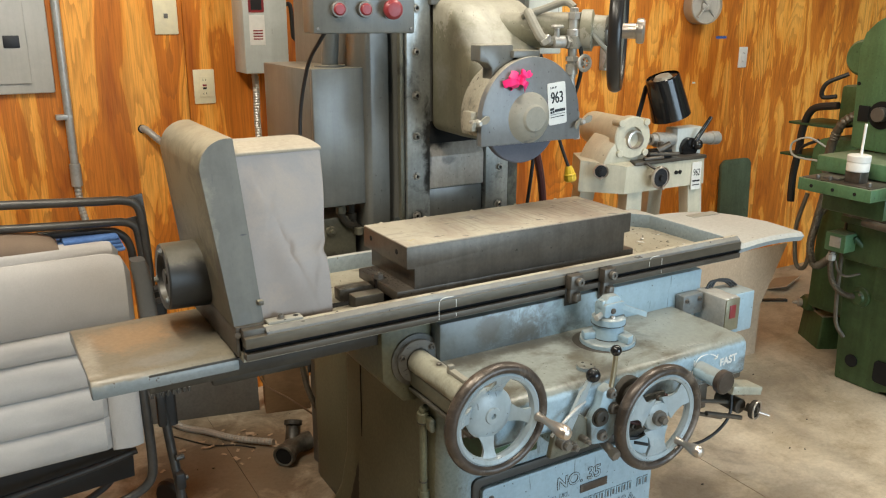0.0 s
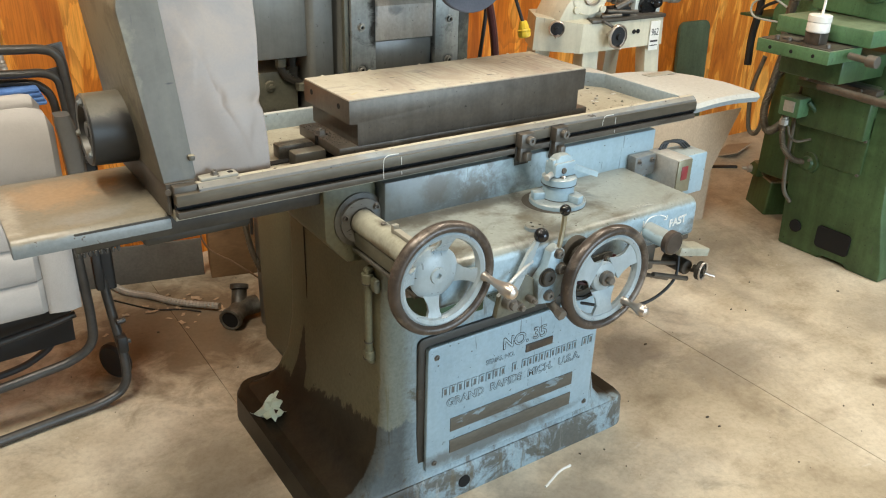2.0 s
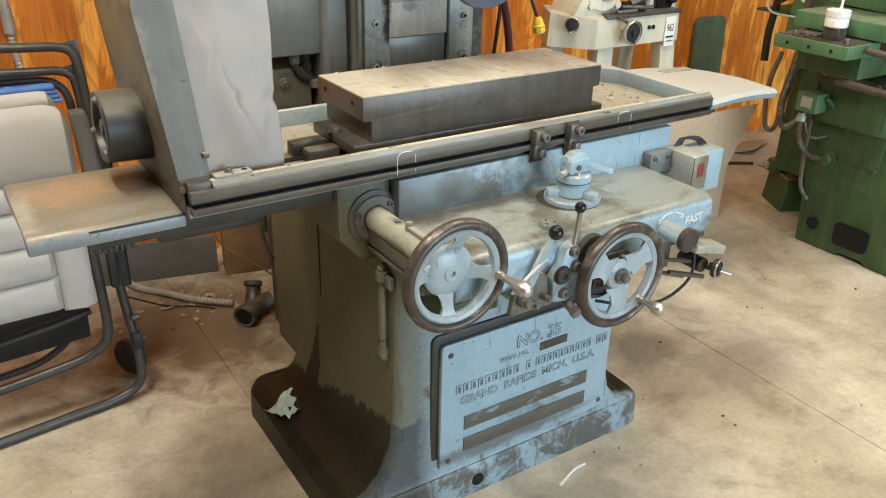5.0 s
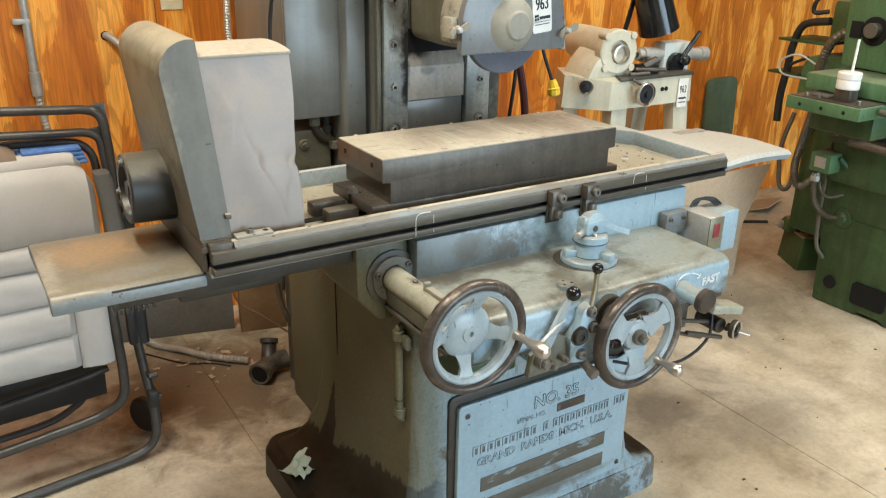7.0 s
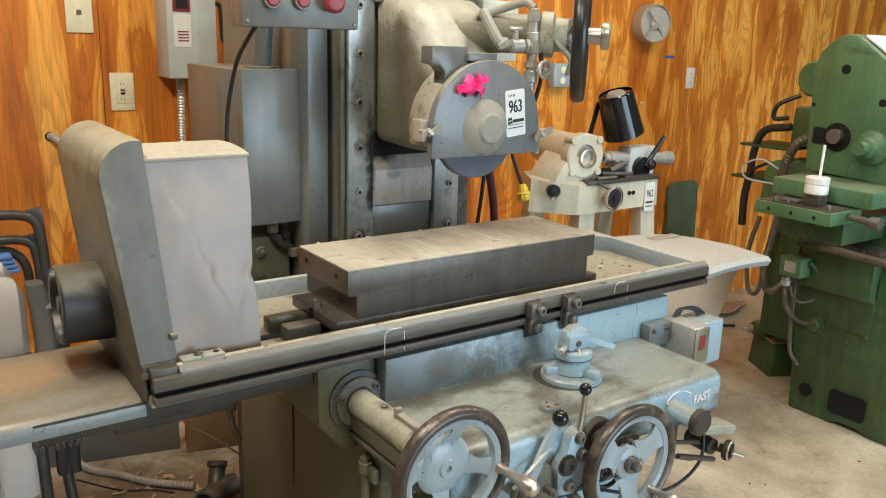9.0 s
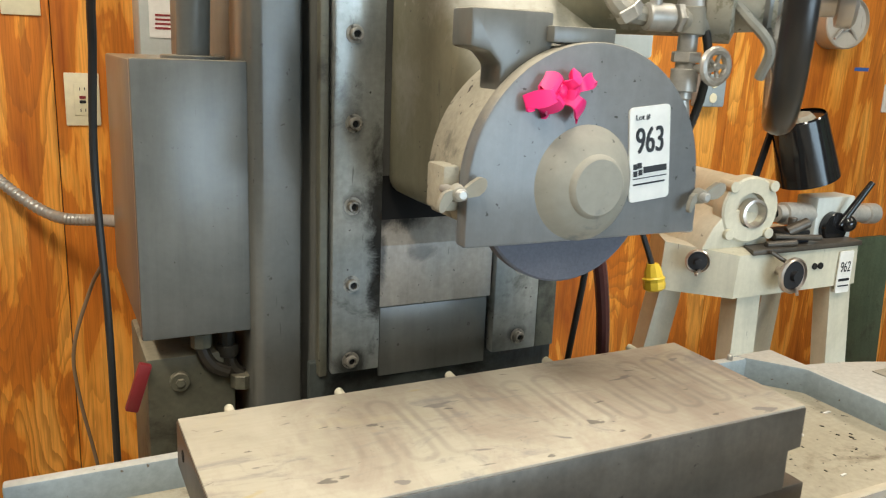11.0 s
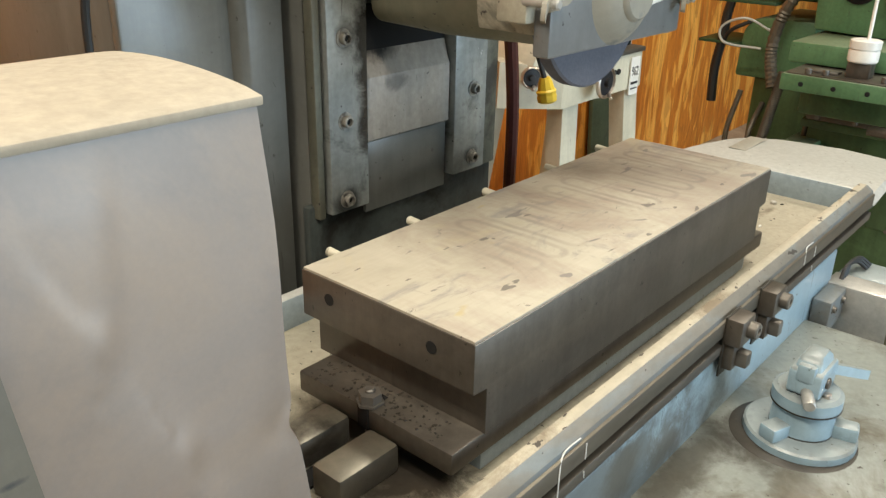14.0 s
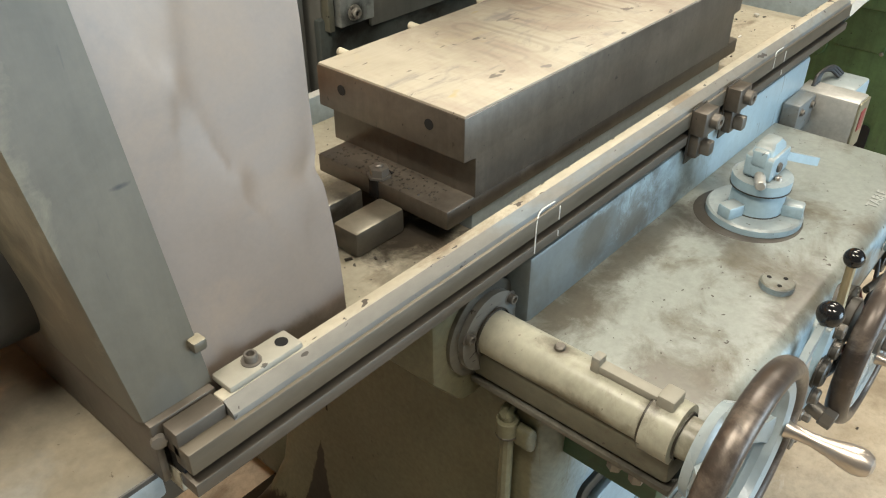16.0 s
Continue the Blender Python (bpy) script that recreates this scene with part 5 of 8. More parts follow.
sh = part("feed_shaft", b, M_SHAFT, g, "cream-grey cross-feed shaft housing")
b = B(); box(b, SX - 0.007, SX + 0.009, -0.80, -0.71, SZ + 0.030, SZ + 0.041, 0.002); box(b, SX - 0.013, SX + 0.015, -0.817, -0.795, SZ + 0.024, SZ + 0.050, 0.003); box(b, SX - 0.008, SX + 0.008, -0.719, -0.707, SZ + 0.026, SZ + 0.051, 0.002)
part("latch", b, M_DUST, sh)
b = B(); cyl(b, (SX, -0.66, SZ + 0.026), (SX, -0.66, SZ + 0.036), 0.007, n=12)
part("oil_cup", b, M_BOLT, sh)
for yy, r in ((-0.7895, 0.0345), (-0.829, 0.0285), (-0.5575, 0.0335)):
    b = B(); lathe(b, (SX, yy, SZ), (0, -1, 0), [(r, -0.002), (r + 0.0012, -0.001), (r + 0.0012, 0.002), (r, 0.003)], 30); part("grease_ring", b, M_GRIMY, sh, "black grease in the joint")
rim, sx = hand_wheel((SX + 0.010, -0.897, 0.870), (0, -1, 0), 0.134, 0.0130, 0.034, 4, 80, M_RIM, M_WHEEL, "dark-rimmed cross-feed handwheel", disc=0.062, wide=0.022)
crank(rim, Vector((SX + 0.118, -0.905, 0.852)), (0.1, -1, -0.05), 0.10, 0.0165)
# table-traverse wheel
rim, sx = hand_wheel((0.190, -0.915, 0.754), (0, -1, 0), 0.142, 0.0135, 0.010, 3, 30, M_RIM, M_WHEEL, "dark-rimmed table-traverse handwheel", disc=0.040, wide=0.040)
crank(rim, Vector((0.185 + 0.075, -0.92, 0.757 - 0.085)), (0.05, -1, 0), 0.08, 0.016)
b = B(); cyl(b, (0.185, -0.84, 0.757), (0.185, -0.93, 0.757), 0.02); cyl(b, (0.185, -0.93, 0.757), (0.185, -0.945, 0.757), 0.011, n=6)
part("hub", b, M_BOLT, rim)

# levers
b = B(); ball(b, (-0.004, -0.880, 0.901), 0.0180)
part("lever_knob", b, M_BLACK, g, "black ball knob")
b = B(); loft(b, [[Vector(p) + Vector((s * w * 0.9, q, -s * w * 0.42)) for s, q in ((-1, -0.005), (1, -0.005), (1, 0.005), (-1, 0.005))] for p, w in (((-0.012, -0.876, 0.886), 0.006), ((-0.022, -0.875, 0.866), 0.0065), ((-0.025, -0.874, 0.860), 0.010), ((-0.060, -0.872, 0.79), 0.011), ((-0.080, -0.870, 0.75), 0.013))])
part("feed_lever", b, M_WHEEL, g, "flat grey-painted feed lever")
b = B(); ball(b, (0.072, -0.872, 0.946), 0.0140)
part("lever_knob", b, M_BLACK, g, "small black ball knob")
b = B(); tube(b, [(0.072, -0.872, 0.935), (0.068, -0.874, 0.90), (0.058, -0.878, 0.86), (0.05, -0.878, 0.845)], 0.0065)
part("lever_rod", b, M_BRASS, g, "worn brass lever rod")
b = B(); prism(b, [(0.0, 0.715), (0.05, 0.705), (0.085, 0.735), (0.09, 0.79), (0.072, 0.815), (0.075, 0.845), (0.055, 0.86), (0.03, 0.85), (0.02, 0.81), (-0.005, 0.78)], "xz", -0.884, -0.85, 0.006)
lbk = part("lever_bracket", b, M_BLUE, g, "blue-grey lever bracket, grimy round the pins")
for px, pz, r in ((0.022, 0.785, 0.020), (0.052, 0.842, 0.011), (0.062, 0.80, 0.013), (0.03, 0.735, 0.012)):
    b = B(); lathe(b, (px, -0.883, pz), (0, -1, 0), [(r * 1.25, 0), (r * 1.25, 0.003), (r, 0.003), (r, 0.011), (r * 0.85, 0.013), (r * 0.4, 0.013), (r * 0.35, 0.009), (0, 0.009)], 20)
    part("pin", b, M_BOLT if r < 0.015 else M_GRIMY, lbk)
b = B(); prism(b, [(-0.115, 0.70), (0.01, 0.70), (0.01, 0.77), (-0.03, 0.80), (-0.10, 0.775)], "xz", -0.868, -0.85, 0.004)
qd = part("quadrant", b, M_OLIVE, g, "oil-stained quadrant plate")
for px, pz, r in ((-0.085, 0.742, 0.016), (-0.058, 0.728, 0.011), (-0.02, 0.735, 0.009)):
    b = B(); cyl(b, (px, -0.866, pz), (px, -0.892, pz), r, n=18); cyl(b, (px, -0.891, pz), (px, -0.902, pz), r * 0.7, n=6)
    part("pin", b, M_BOLT, qd)
b = B(); tube(b, [(-0.115, -0.87, 0.765), (-0.095, -0.885, 0.80), (-0.05, -0.88, 0.825), (-0.02, -0.875, 0.835)], 0.004, 8); part("link_rod", b, M_GALV, g)
b = B(); cyl(b, (0.05, -0.845, 0.712), (0.05, -0.905, 0.692), 0.012); cyl(b, (0.05, -0.903, 0.692), (0.05, -0.922, 0.688), 0.015, n=6)
part("stud", b, M_BOLT, g)
b = B(); cyl(b, (0.13, -0.80, 0.81), (0.13, -0.875, 0.81), 0.05); cyl(b, (0.13, -0.875, 0.81), (0.13, -0.89, 0.81), 0.035)
part("gear_boss", b, M_GRIMY, g)
for pts, mt in (([(0.12, -0.86, 0.74), (0.17, -0.885, 0.73), (0.23, -0.885, 0.745), (0.27, -0.86, 0.775)], M_HOSE), ([(0.10, -0.86, 0.70), (0.16, -0.88, 0.69), (0.22, -0.87, 0.71), (0.25, -0.86, 0.73)], M_RUBBER)):
    b = B(); tube(b, pts, 0.005, 8); part("oil_tube", b, mt, g)
b = B(); box(b, 0.13, 0.26, -0.866, -0.85, 0.70, 0.79, 0.004); gp = part("gear_plate", b, M_FOOT, g, "rusty oiled plate behind the wheel")
for px, pz in ((0.15, 0.72), (0.24, 0.725), (0.235, 0.775), (0.155, 0.775)):
    socket_bolt("bolt", gp, (px, -0.866, pz), (0, -1, 0), 0.009, 0.010)
b = B(); cyl(b, (0.388, -0.85, 0.818), (0.388, -0.932, 0.815), 0.024)
kn = part("speed_knob_stem", b, M_BLUE, g)
b = B(); lathe(b, (0.388, -0.930, 0.815), (0, -1, 0), [(0.028, 0), (0.032, 0.003), (0.032, 0.018), (0.028, 0.022), (0, 0.022)], 28)
part("speed_knob", b, M_RIM, kn, "rusty brown round knob")
part("fast_mark", text_mesh("FAST", 0.030, pose(0.500, -0.8595, 0.820, 90, -4, 0), 0.0011), M_WHITE, ap, "white chalk word FAST")
part("chalk_letter", text_mesh("W", 0.022, pose(0.365, -0.8595, 0.812, 90, 0, 0), 0.0008), M_WHITE, ap)
b = B(); tube(b, [(0.366, -0.8597, 0.832), (0.385, -0.857, 0.850), (0.42, -0.855, 0.853), (0.446, -0.8585, 0.845), (0.453, -0.8597, 0.836)], 0.0018, 6)
for pts in (((0.381, -0.8597, 0.829), (0.366, -0.8597, 0.832), (0.367, -0.857, 0.848)), ((0.443, -0.8597, 0.836), (0.453, -0.8597, 0.836), (0.457, -0.858, 0.846))):
    tube(b, pts, 0.0016, 6, 2, False)
part("chalk_arrow", b, M_WHITE, ap, "white chalk arrow")
part("table_mark", text_mesh("TABLE", 0.024, pose(0.395, -0.822, 0.8740, 0, 0, 0), 0.0005), M_FAINT, ap, "rubbed chalk word TABLE")
# one-shot oiler on the apron
PX, PY = 0.215, -0.685
b = B(); lathe(b, (PX - 0.008, PY + 0.006, 0.8725), (0, 0, 1), [(0, 0), (0.086, 0), (0.083, 0.0015), (0, 0.0015)], 36)
part("pump_gasket", b, M_GRIMY, g, "black oil round the pump's flange")
b = B(); lathe(b, (PX, PY, 0.874), (0, 0, 1), [(0, 0), (0.075, 0), (0.075, 0.010), (0.072, 0.013), (0.042, 0.014), (0.041, 0.052), (0.046, 0.054), (0.046, 0.072), (0.040, 0.076), (0, 0.076)], 40)
pump = part("oil_pump", b, M_BLUE, g, "blue-grey hand oil pump on a round flange")
for a in (-75, 20, 160):
    c0 = Vector((PX + 0.056 * math.cos(radians(a)), PY + 0.056 * math.sin(radians(a)), 0.886))
    b = B(); box(b, -0.018, 0.016, -0.013, 0.013, 0, 0.022, 0.004, m=Matrix.Translation(c0) @ Matrix.Rotation(radians(a), 4, "Z"))
    part("lug", b, M_BLUE, pump)
b = B(); prism(b, rrect(PX - 0.034, PX + 0.036, 0.950, 0.990, 0.008), "xz", PY - 0.022, PY + 0.022, 0.004); lathe(b, (PX - 0.004, PY, 0.988), (0, 0, 1), [(0.014, 0), (0.014, 0.006), (0.010, 0.011), (0, 0.012)], 20)
head = part("pump_head", b, M_BLUE, pump)
b = B(); loft(b, [[(x, y - w, z - 0.007), (x, y + w, z - 0.007), (x + 0.004, y + w, z + 0.006), (x + 0.004, y - w, z + 0.006)] for x, y, z, w in ((PX + 0.022, PY - 0.008, 0.976, 0.012), (PX + 0.045, PY - 0.024, 0.967, 0.010), (PX + 0.075, PY - 0.042, 0.955, 0.0075), (PX + 0.084, PY - 0.047, 0.952, 0.007))]); part("pump_lever", b, M_BLUE, pump)
b = B(); loft(b, [[(PX + px, PY + py, z) for px, py in rrect(-a, a, -c, c, 0.006)] for z, a, c in ((0.984, 0.030, 0.018), (0.998, 0.026, 0.016), (1.006, 0.018, 0.012), (1.008, 0.012, 0.008))]); box(b, PX - 0.036, PX - 0.022, PY - 0.012, PY + 0.012, 0.972, 0.998, 0.004)
part("pump_cap", b, M_BLUE, pump)
for z, r in ((0.9285, 0.0470), (0.8885, 0.0425)):
    b = B(); lathe(b, (PX, PY, z), (0, 0, 1), [(r - 0.003, -0.001), (r, -0.0006), (r, 0.0012), (r - 0.003, 0.0018)], 32); part("grease_ring", b, M_GRIMY, pump, "black oil in the joint")
b = B(); cyl(b, (PX - 0.03, PY - 0.005, 0.958), (PX - 0.062, PY - 0.02, 0.957), 0.008); part("spout", b, M_GALV, pump)
b = B(); cyl(b, (PX - 0.006, PY - 0.020, 0.968), (PX - 0.006, PY - 0.026, 0.968), 0.008, n=16); part("screw", b, M_DARK, pump)
b = B(); cyl(b, (PX - 0.01, PY - 0.026, 0.956), (PX - 0.01, PY - 0.030, 0.936), 0.006, n=12); part("drip_tube", b, M_CHROME, pump)
b = B(); lathe(b, (0.048, -0.793, 0.873), (0, 0, 1), [(0.024, 0), (0.024, 0.009), (0.022, 0.011), (0, 0.011)], 28)
fc = part("filler_cap", b, M_APRON, g, "olive-grey filler cap with three holes")
for a in (90, 210, 330):
    b = B(); cyl(b, (0.048 + 0.013 * math.cos(radians(a)), -0.793 + 0.013 * math.sin(radians(a)), 0.88), (0.048 + 0.013 * math.cos(radians(a)), -0.793 + 0.013 * math.sin(radians(a)), 0.8845), 0.0045, n=10)
    part("hole", b, M_HOLE, fc)
# switch boxes on the saddle's end
b = B(); box(b, 0.672, 0.735, -0.690, -0.57, 0.805, 0.912, 0.004)
sb = part("switch_box", b, M_GALV, g, "steel switch box with a worn yellow label")
b = B(); box(b, 0.674, 0.733, -0.694, -0.6895, 0.809, 0.909, 0.001); part("face_plate", b, M_BRASSY, sb, "tarnished brass front plate")
b = B(); box(b, 0.690, 0.716, -0.6955, -0.6938, 0.848, 0.890, 0.0005); part("label", b, M_RED, sb)
b = B(); box(b, 0.752, 0.842, -0.66, -0.57, 0.775, 0.905, 0.006); part("solenoid_box", b, M_BLUE, g, "plain blue steel box")
b = B(); box(b, 0.582, 0.668, -0.610, -0.576, 0.848, 0.912, 0.004)
mp = part("mount_plate", b, M_LIP, g, "grey mounting block bolted to the saddle")
for px in (0.597, 0.650):
    socket_bolt("bolt", mp, (px, -0.610, 0.895), (0, -1, 0), 0.006, 0.006)
b = B()
for dx in (0, 0.012, 0.024): tube(b, [(0.70 + dx, -0.59, 0.912), (0.72 + dx, -0.59, 0.932), (0.77 + dx, -0.595, 0.927), (0.79 + dx, -0.61, 0.910)], 0.004, 6)
part("wires", b, M_RUBBER, sb)
b = B(); tube(b, [(0.57, -0.80, 0.765), (0.575, -0.82, 0.70), (0.55, -0.84, 0.62), (0.45, -0.84, 0.575), (0.33, -0.82, 0.585), (0.25, -0.78, 0.60)], 0.0045)
part("cable", b, M_RUBBER, g, "black rubber cable")
# linkage under the apron's end
b = B(); box(b, 0.42, 0.66, -0.78, -0.74, 0.70, 0.72, 0.003); cyl(b, (0.44, -0.76, 0.765), (0.66, -0.80, 0.66), 0.012); cyl(b, (0.60, -0.84, 0.645), (0.60, -0.76, 0.645), 0.022); cyl(b, (0.60, -0.83, 0.640), (0.64, -0.86, 0.625), 0.005); cyl(b, (0.45, -0.845, 0.665), (0.60, -0.845, 0.612), 0.007); cyl(b, (0.43, -0.80, 0.655), (0.57, -0.80, 0.600), 0.006); box(b, 0.45, 0.5, -0.80, -0.74, 0.65, 0.77, 0.004)
cyl(b, (0.42, -0.82, 0.70), (0.62, -0.82, 0.645), 0.006)
link = part("linkage", b, M_DARK, g, "dark steel control linkage")
b = B(); lathe(b, (0.622, -0.845, 0.640), (0.25, -1, 0), [(0.012, 0), (0.012, 0.012), (0.026, 0.014), (0.028, 0.017), (0.028, 0.027), (0.024, 0.030), (0.021, 0.025), (0.010, 0.024), (0.009, 0.034), (0, 0.035)], 24); part("dial", b, M_GRIMY, link)
b = B(); torus(b, (0.6295, -0.873, 0.640), (0.25, -1, 0), 0.0255, 0.003, 28, 8); part("dial_ring", b, M_CHROME, link)
b = B(); cyl(b, (0.635, -0.87, 0.633), (0.672, -0.885, 0.617), 0.0045); part("dial_handle", b, M_CHROME, link)
b = B(); box(b, 0.53, 0.66, -0.862, -0.80, 0.690, 0.715, 0.004, m=Matrix.Translation((0.6, 0, 0.70)) @ Matrix.Rotation(radians(14), 4, "Y") @ Matrix.Translation((-0.6, 0, -0.70))); part("cross_slide", b, M_SHAFT, link)
# pipe on the pedestal's side
b = B(); tube(b, [(-0.29, -0.59, 0.765), (-0.312, -0.595, 0.764), (-0.313, -0.598, 0.745), (-0.313, -0.60, 0.55), (-0.310, -0.60, 0.506), (-0.29, -0.60, 0.50)], 0.010)
cyl(b, (-0.313, -0.598, 0.758), (-0.313, -0.598, 0.728), 0.016); cyl(b, (-0.312, -0.60, 0.535), (-0.312, -0.60, 0.51), 0.015)
dp = part("drain_pipe", b, M_BASE, g, "painted oil pipe")
for z, r in ((0.731, 0.0165), (0.56, 0.0125), (0.512, 0.0155)):
    b = B(); lathe(b, (-0.313, -0.5985, z), (0, 0, 1), [(r - 0.002, -0.002), (r, -0.001), (r, 0.002), (r - 0.002, 0.003)], 18); part("grease_ring", b, M_GRIMY, dp, "black grease in the joint")
b = B(); box(b, -0.314, -0.298, -0.640, -0.606, 0.715, 0.752, 0.007, 3); part("elbow_lug", b, M_BASE, dp)

# table with its rails
TX0, TX1 = -0.750, 0.850
b = B()
box(b, TX0, TX1, -0.556, -0.10, 0.975, 1.0, 0.002)
table = part("table", b, M_TRAY, g, "reciprocating table tray covered in grinding dust")
b = B(); box(b, TX0 + 0.25, TX1 - 0.02, -0.115, -0.095, 0.98, 1.046, 0.004); part("tray_wall", b, M_WINGR, table, "blue-painted wall of the tray")
b = B(); prism(b, [(TX1 - 0.10, -0.095), (TX1 - 0.02, -0.20), (TX1 - 0.02, -0.545), (TX1, -0.545), (TX1, -0.095)], "xy", 0.98, 1.048, 0.004); part("tray_wall", b, M_WINGR, table)
for px, py in ((0.56, -0.105), (0.73, -0.107), (0.70, -0.30), (0.77, -0.42)):
    b = B(); cyl(b, (px, py, 0.999 if py < -0.2 else 1.045), (px, py, 1.006 if py < -0.2 else 1.056), 0.006, n=10); part("screw", b, M_GALV, table)
b = B(); box(b, TX0, -0.6998, -0.568, -0.547, 1.026, 1.0558, 0.002)
part("end_block", b, M_RAIL, table, "dark dusty end of the table")
b = B(); box(b, -0.6995, TX1, -0.5640, -0.549, 1.028, 1.056, 0.002)
part("rim", b, M_RIMT, table, "dusty bare rim of the tray")
b = B(); prism(b, [(-0.5635, 1.030), (-0.5638, 1.0553), (-0.5655, 1.0548), (-0.5765, 1.0465), (-0.5780, 1.041), (-0.5780, 1.030)], "yz", -0.699, TX1 - 0.001, 0)
part("front_lip", b, M_LIP, table, "worn blue-grey painted bevel")
b = B(); box(b, TX0, TX1, -0.582, -0.558, 1.016, 1.041, 0.0015); part("upper_rail", b, M_RAILU, table, "bright worn steel rail")
b = B(); box(b, TX0, TX1, -0.582, -0.558, 0.988, 1.0035, 0.0015)
part("front_rail", b, M_RAIL, table, "brown worn steel rail with a dark slot")
# Black box behind the rails paints the shade of the slot
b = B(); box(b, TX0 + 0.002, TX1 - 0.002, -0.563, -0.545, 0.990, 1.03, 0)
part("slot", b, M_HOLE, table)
for x0, x1 in ((0.142, 0.192), (0.261, 0.311)):
    xm = (x0 + x1) / 2
    b = B(); box(b, x0 + 0.003, x1 - 0.003, -0.606, -0.581, 1.006, 1.046, 0.003); box(b, x0 + 0.008, x1 - 0.006, -0.598, -0.581, 0.966, 1.007, 0.003)
    dog = part("trip_dog", b, M_DARK, table, "dark steel table trip dog")
    b = B(); box(b, xm - 0.008, xm + 0.010, -0.614, -0.596, 0.972, 0.995, 0.003); part("plunger", b, M_BOLT, dog)
    b = B(); lathe(b, (xm + 0.004, -0.605, 1.028), (0, -1, 0), [(0.012, 0), (0.012, 0.012), (0.0105, 0.014), (0.005, 0.014), (0.004, 0.009), (0, 0.009)], 18); part("bolt", b, M_BOLT, dog)
    b = B(); box(b, x0 + 0.002, x1 - 0.002, -0.584, -0.581, 0.955, 1.048, 0.001); part("backing_plate", b, M_GRIMY, dog)
for x0, low in ((-0.257, 0.992), (0.456, 1.020)):
    b = B()
    tube(b, [(x0, -0.5825, low), (x0, -0.5825, 1.030), (x0 + 0.004, -0.5808, 1.0405), (x0 + 0.016, -0.578, 1.0458), (x0 + 0.044, -0.578, 1.0455)], 0.0009, 6, 4)
    tube(b, [(x0 + 0.050, -0.5822, 1.038), (x0 + 0.050, -0.5825, 1.018)], 0.0009, 6, 2)
    tube(b, [(x0 + 0.050, -0.5825, 1.002), (x0 + 0.051, -0.5825, 0.993)], 0.0008, 6, 2)
    part("chalk_mark", b, M_CHALK, table)
# wings at both ends
b = B(); prism(b, [(-0.175, 0.955), (-0.175, 0.985), (-0.22, 0.99), (-0.45, 0.985)] + arc(-0.50, 0.962, 0.022, 90, 180, 5) + [(-0.522, 0.945), (-0.505, 0.945), (-0.45, 0.972)], "yz", -1.065, TX0, 0.004)
part("wing", b, M_WING, table, "dust-brown sheet steel table wing")
rings = []
for t in range(9):
    u = t / 8
    xx = TX1 + 0.325 * u
    y0, y1 = -0.572 + 0.01 * u, -0.14 - 0.10 * u - 0.12 * max(0, u - 0.8) * 5 * 0.4
    z = 1.028 + 0.008 * math.sin(math.pi * u) - 0.004 * u
    rings.append([(xx, y0, z - 0.03), (xx, y0 - 0.012, z - 0.012), (xx, y0, z), (xx, (y0 + y1) / 2, z + 0.006), (xx, y1, z), (xx, y1, z - 0.022)])
b = B(); loft(b, rings)
wr = part("wing", b, M_WINGR, table, "pale dusty sheet steel table wing")
b = B(); box(b, 0.97, 1.10, -0.275, -0.235, 1.036, 1.038, 0.0005); part("plate", b, M_DUST, wr)

# magnetic chuck
CX0, CX1, CY0, CY1 = -0.308, 0.441, -0.509, -0.258
b = B()
prism(b, [(CX0, 1.168), (CX1, 1.168), (CX1, 1.112), (CX1 - 0.022, 1.110), (CX1 - 0.022, 1.055), (CX0 + 0.022, 1.055), (CX0 + 0.022, 1.110), (CX0, 1.112)], "xz", CY0, CY1, 0.0012)
chuck = part("magnetic_chuck", b, M_DARK, g, "long dark steel magnetic chuck")
b = B(); box(b, CX0 + 0.0015, CX1 - 0.0015, CY0 + 0.0015, CY1 - 0.0015, 1.166, 1.171, 0.0008)
part("chuck_top", b, M_STEEL, chuck, "scratched stained ground steel top")
b = B(); box(b, CX0 - 0.028, CX1 + 0.02, CY0 + 0.0015, CY1 - 0.02, 1.030, 1.0565, 0.003)
part("chuck_flange", b, M_DARK, chuck)
b = B(); box(b, CX0 + 0.03, CX1 - 0.02, CY0 + 0.010, CY1 - 0.03, 1.0, 1.032, 0.002)
part("riser", b, M_WINGR, chuck, "pale blue painted riser")
for x in (-0.242, -0.100, 0.061, 0.221, 0.376):
    b = B(); cyl(b, (x, CY1 - 0.002, 1.158), (x, CY1 + 0.03, 1.160), 0.006, n=12)
    part("pin", b, M_BEIGE, chuck)
for y, z in ((CY0 + 0.055, 1.145), (CY1 - 0.045, 1.145)):
    b = B(); cyl(b, (CX0 - 0.0008, y, z), (CX0 + 0.004, y, z), 0.007, n=14, e=0)
    part("hole", b, M_HOLE, chuck)
b = B(); box(b, CX0 - 0.030, CX0 + 0.002, -0.392, -0.376, 1.030, 1.0572, 0.001)
part("bolt_slot", b, M_HOLE, chuck)
b = B(); cyl(b, (CX0 - 0.018, -0.384, 1.0), (CX0 - 0.018, -0.384, 1.075), 0.006); lathe(b, (CX0 - 0.018, -0.384, 1.057), (0, 0, 1), [(0, 0), (0.016, 0), (0.016, 0.003), (0.013, 0.003), (0.013, 0.013), (0.006, 0.014), (0, 0.014)], 6)
part("clamp_bolt", b, M_BOLT, table)
b = B(); box(b, -0.50, -0.31, -0.390, -0.366, 0.999, 1.003, 0)
part("tee_slot", b, M_HOLE, table)
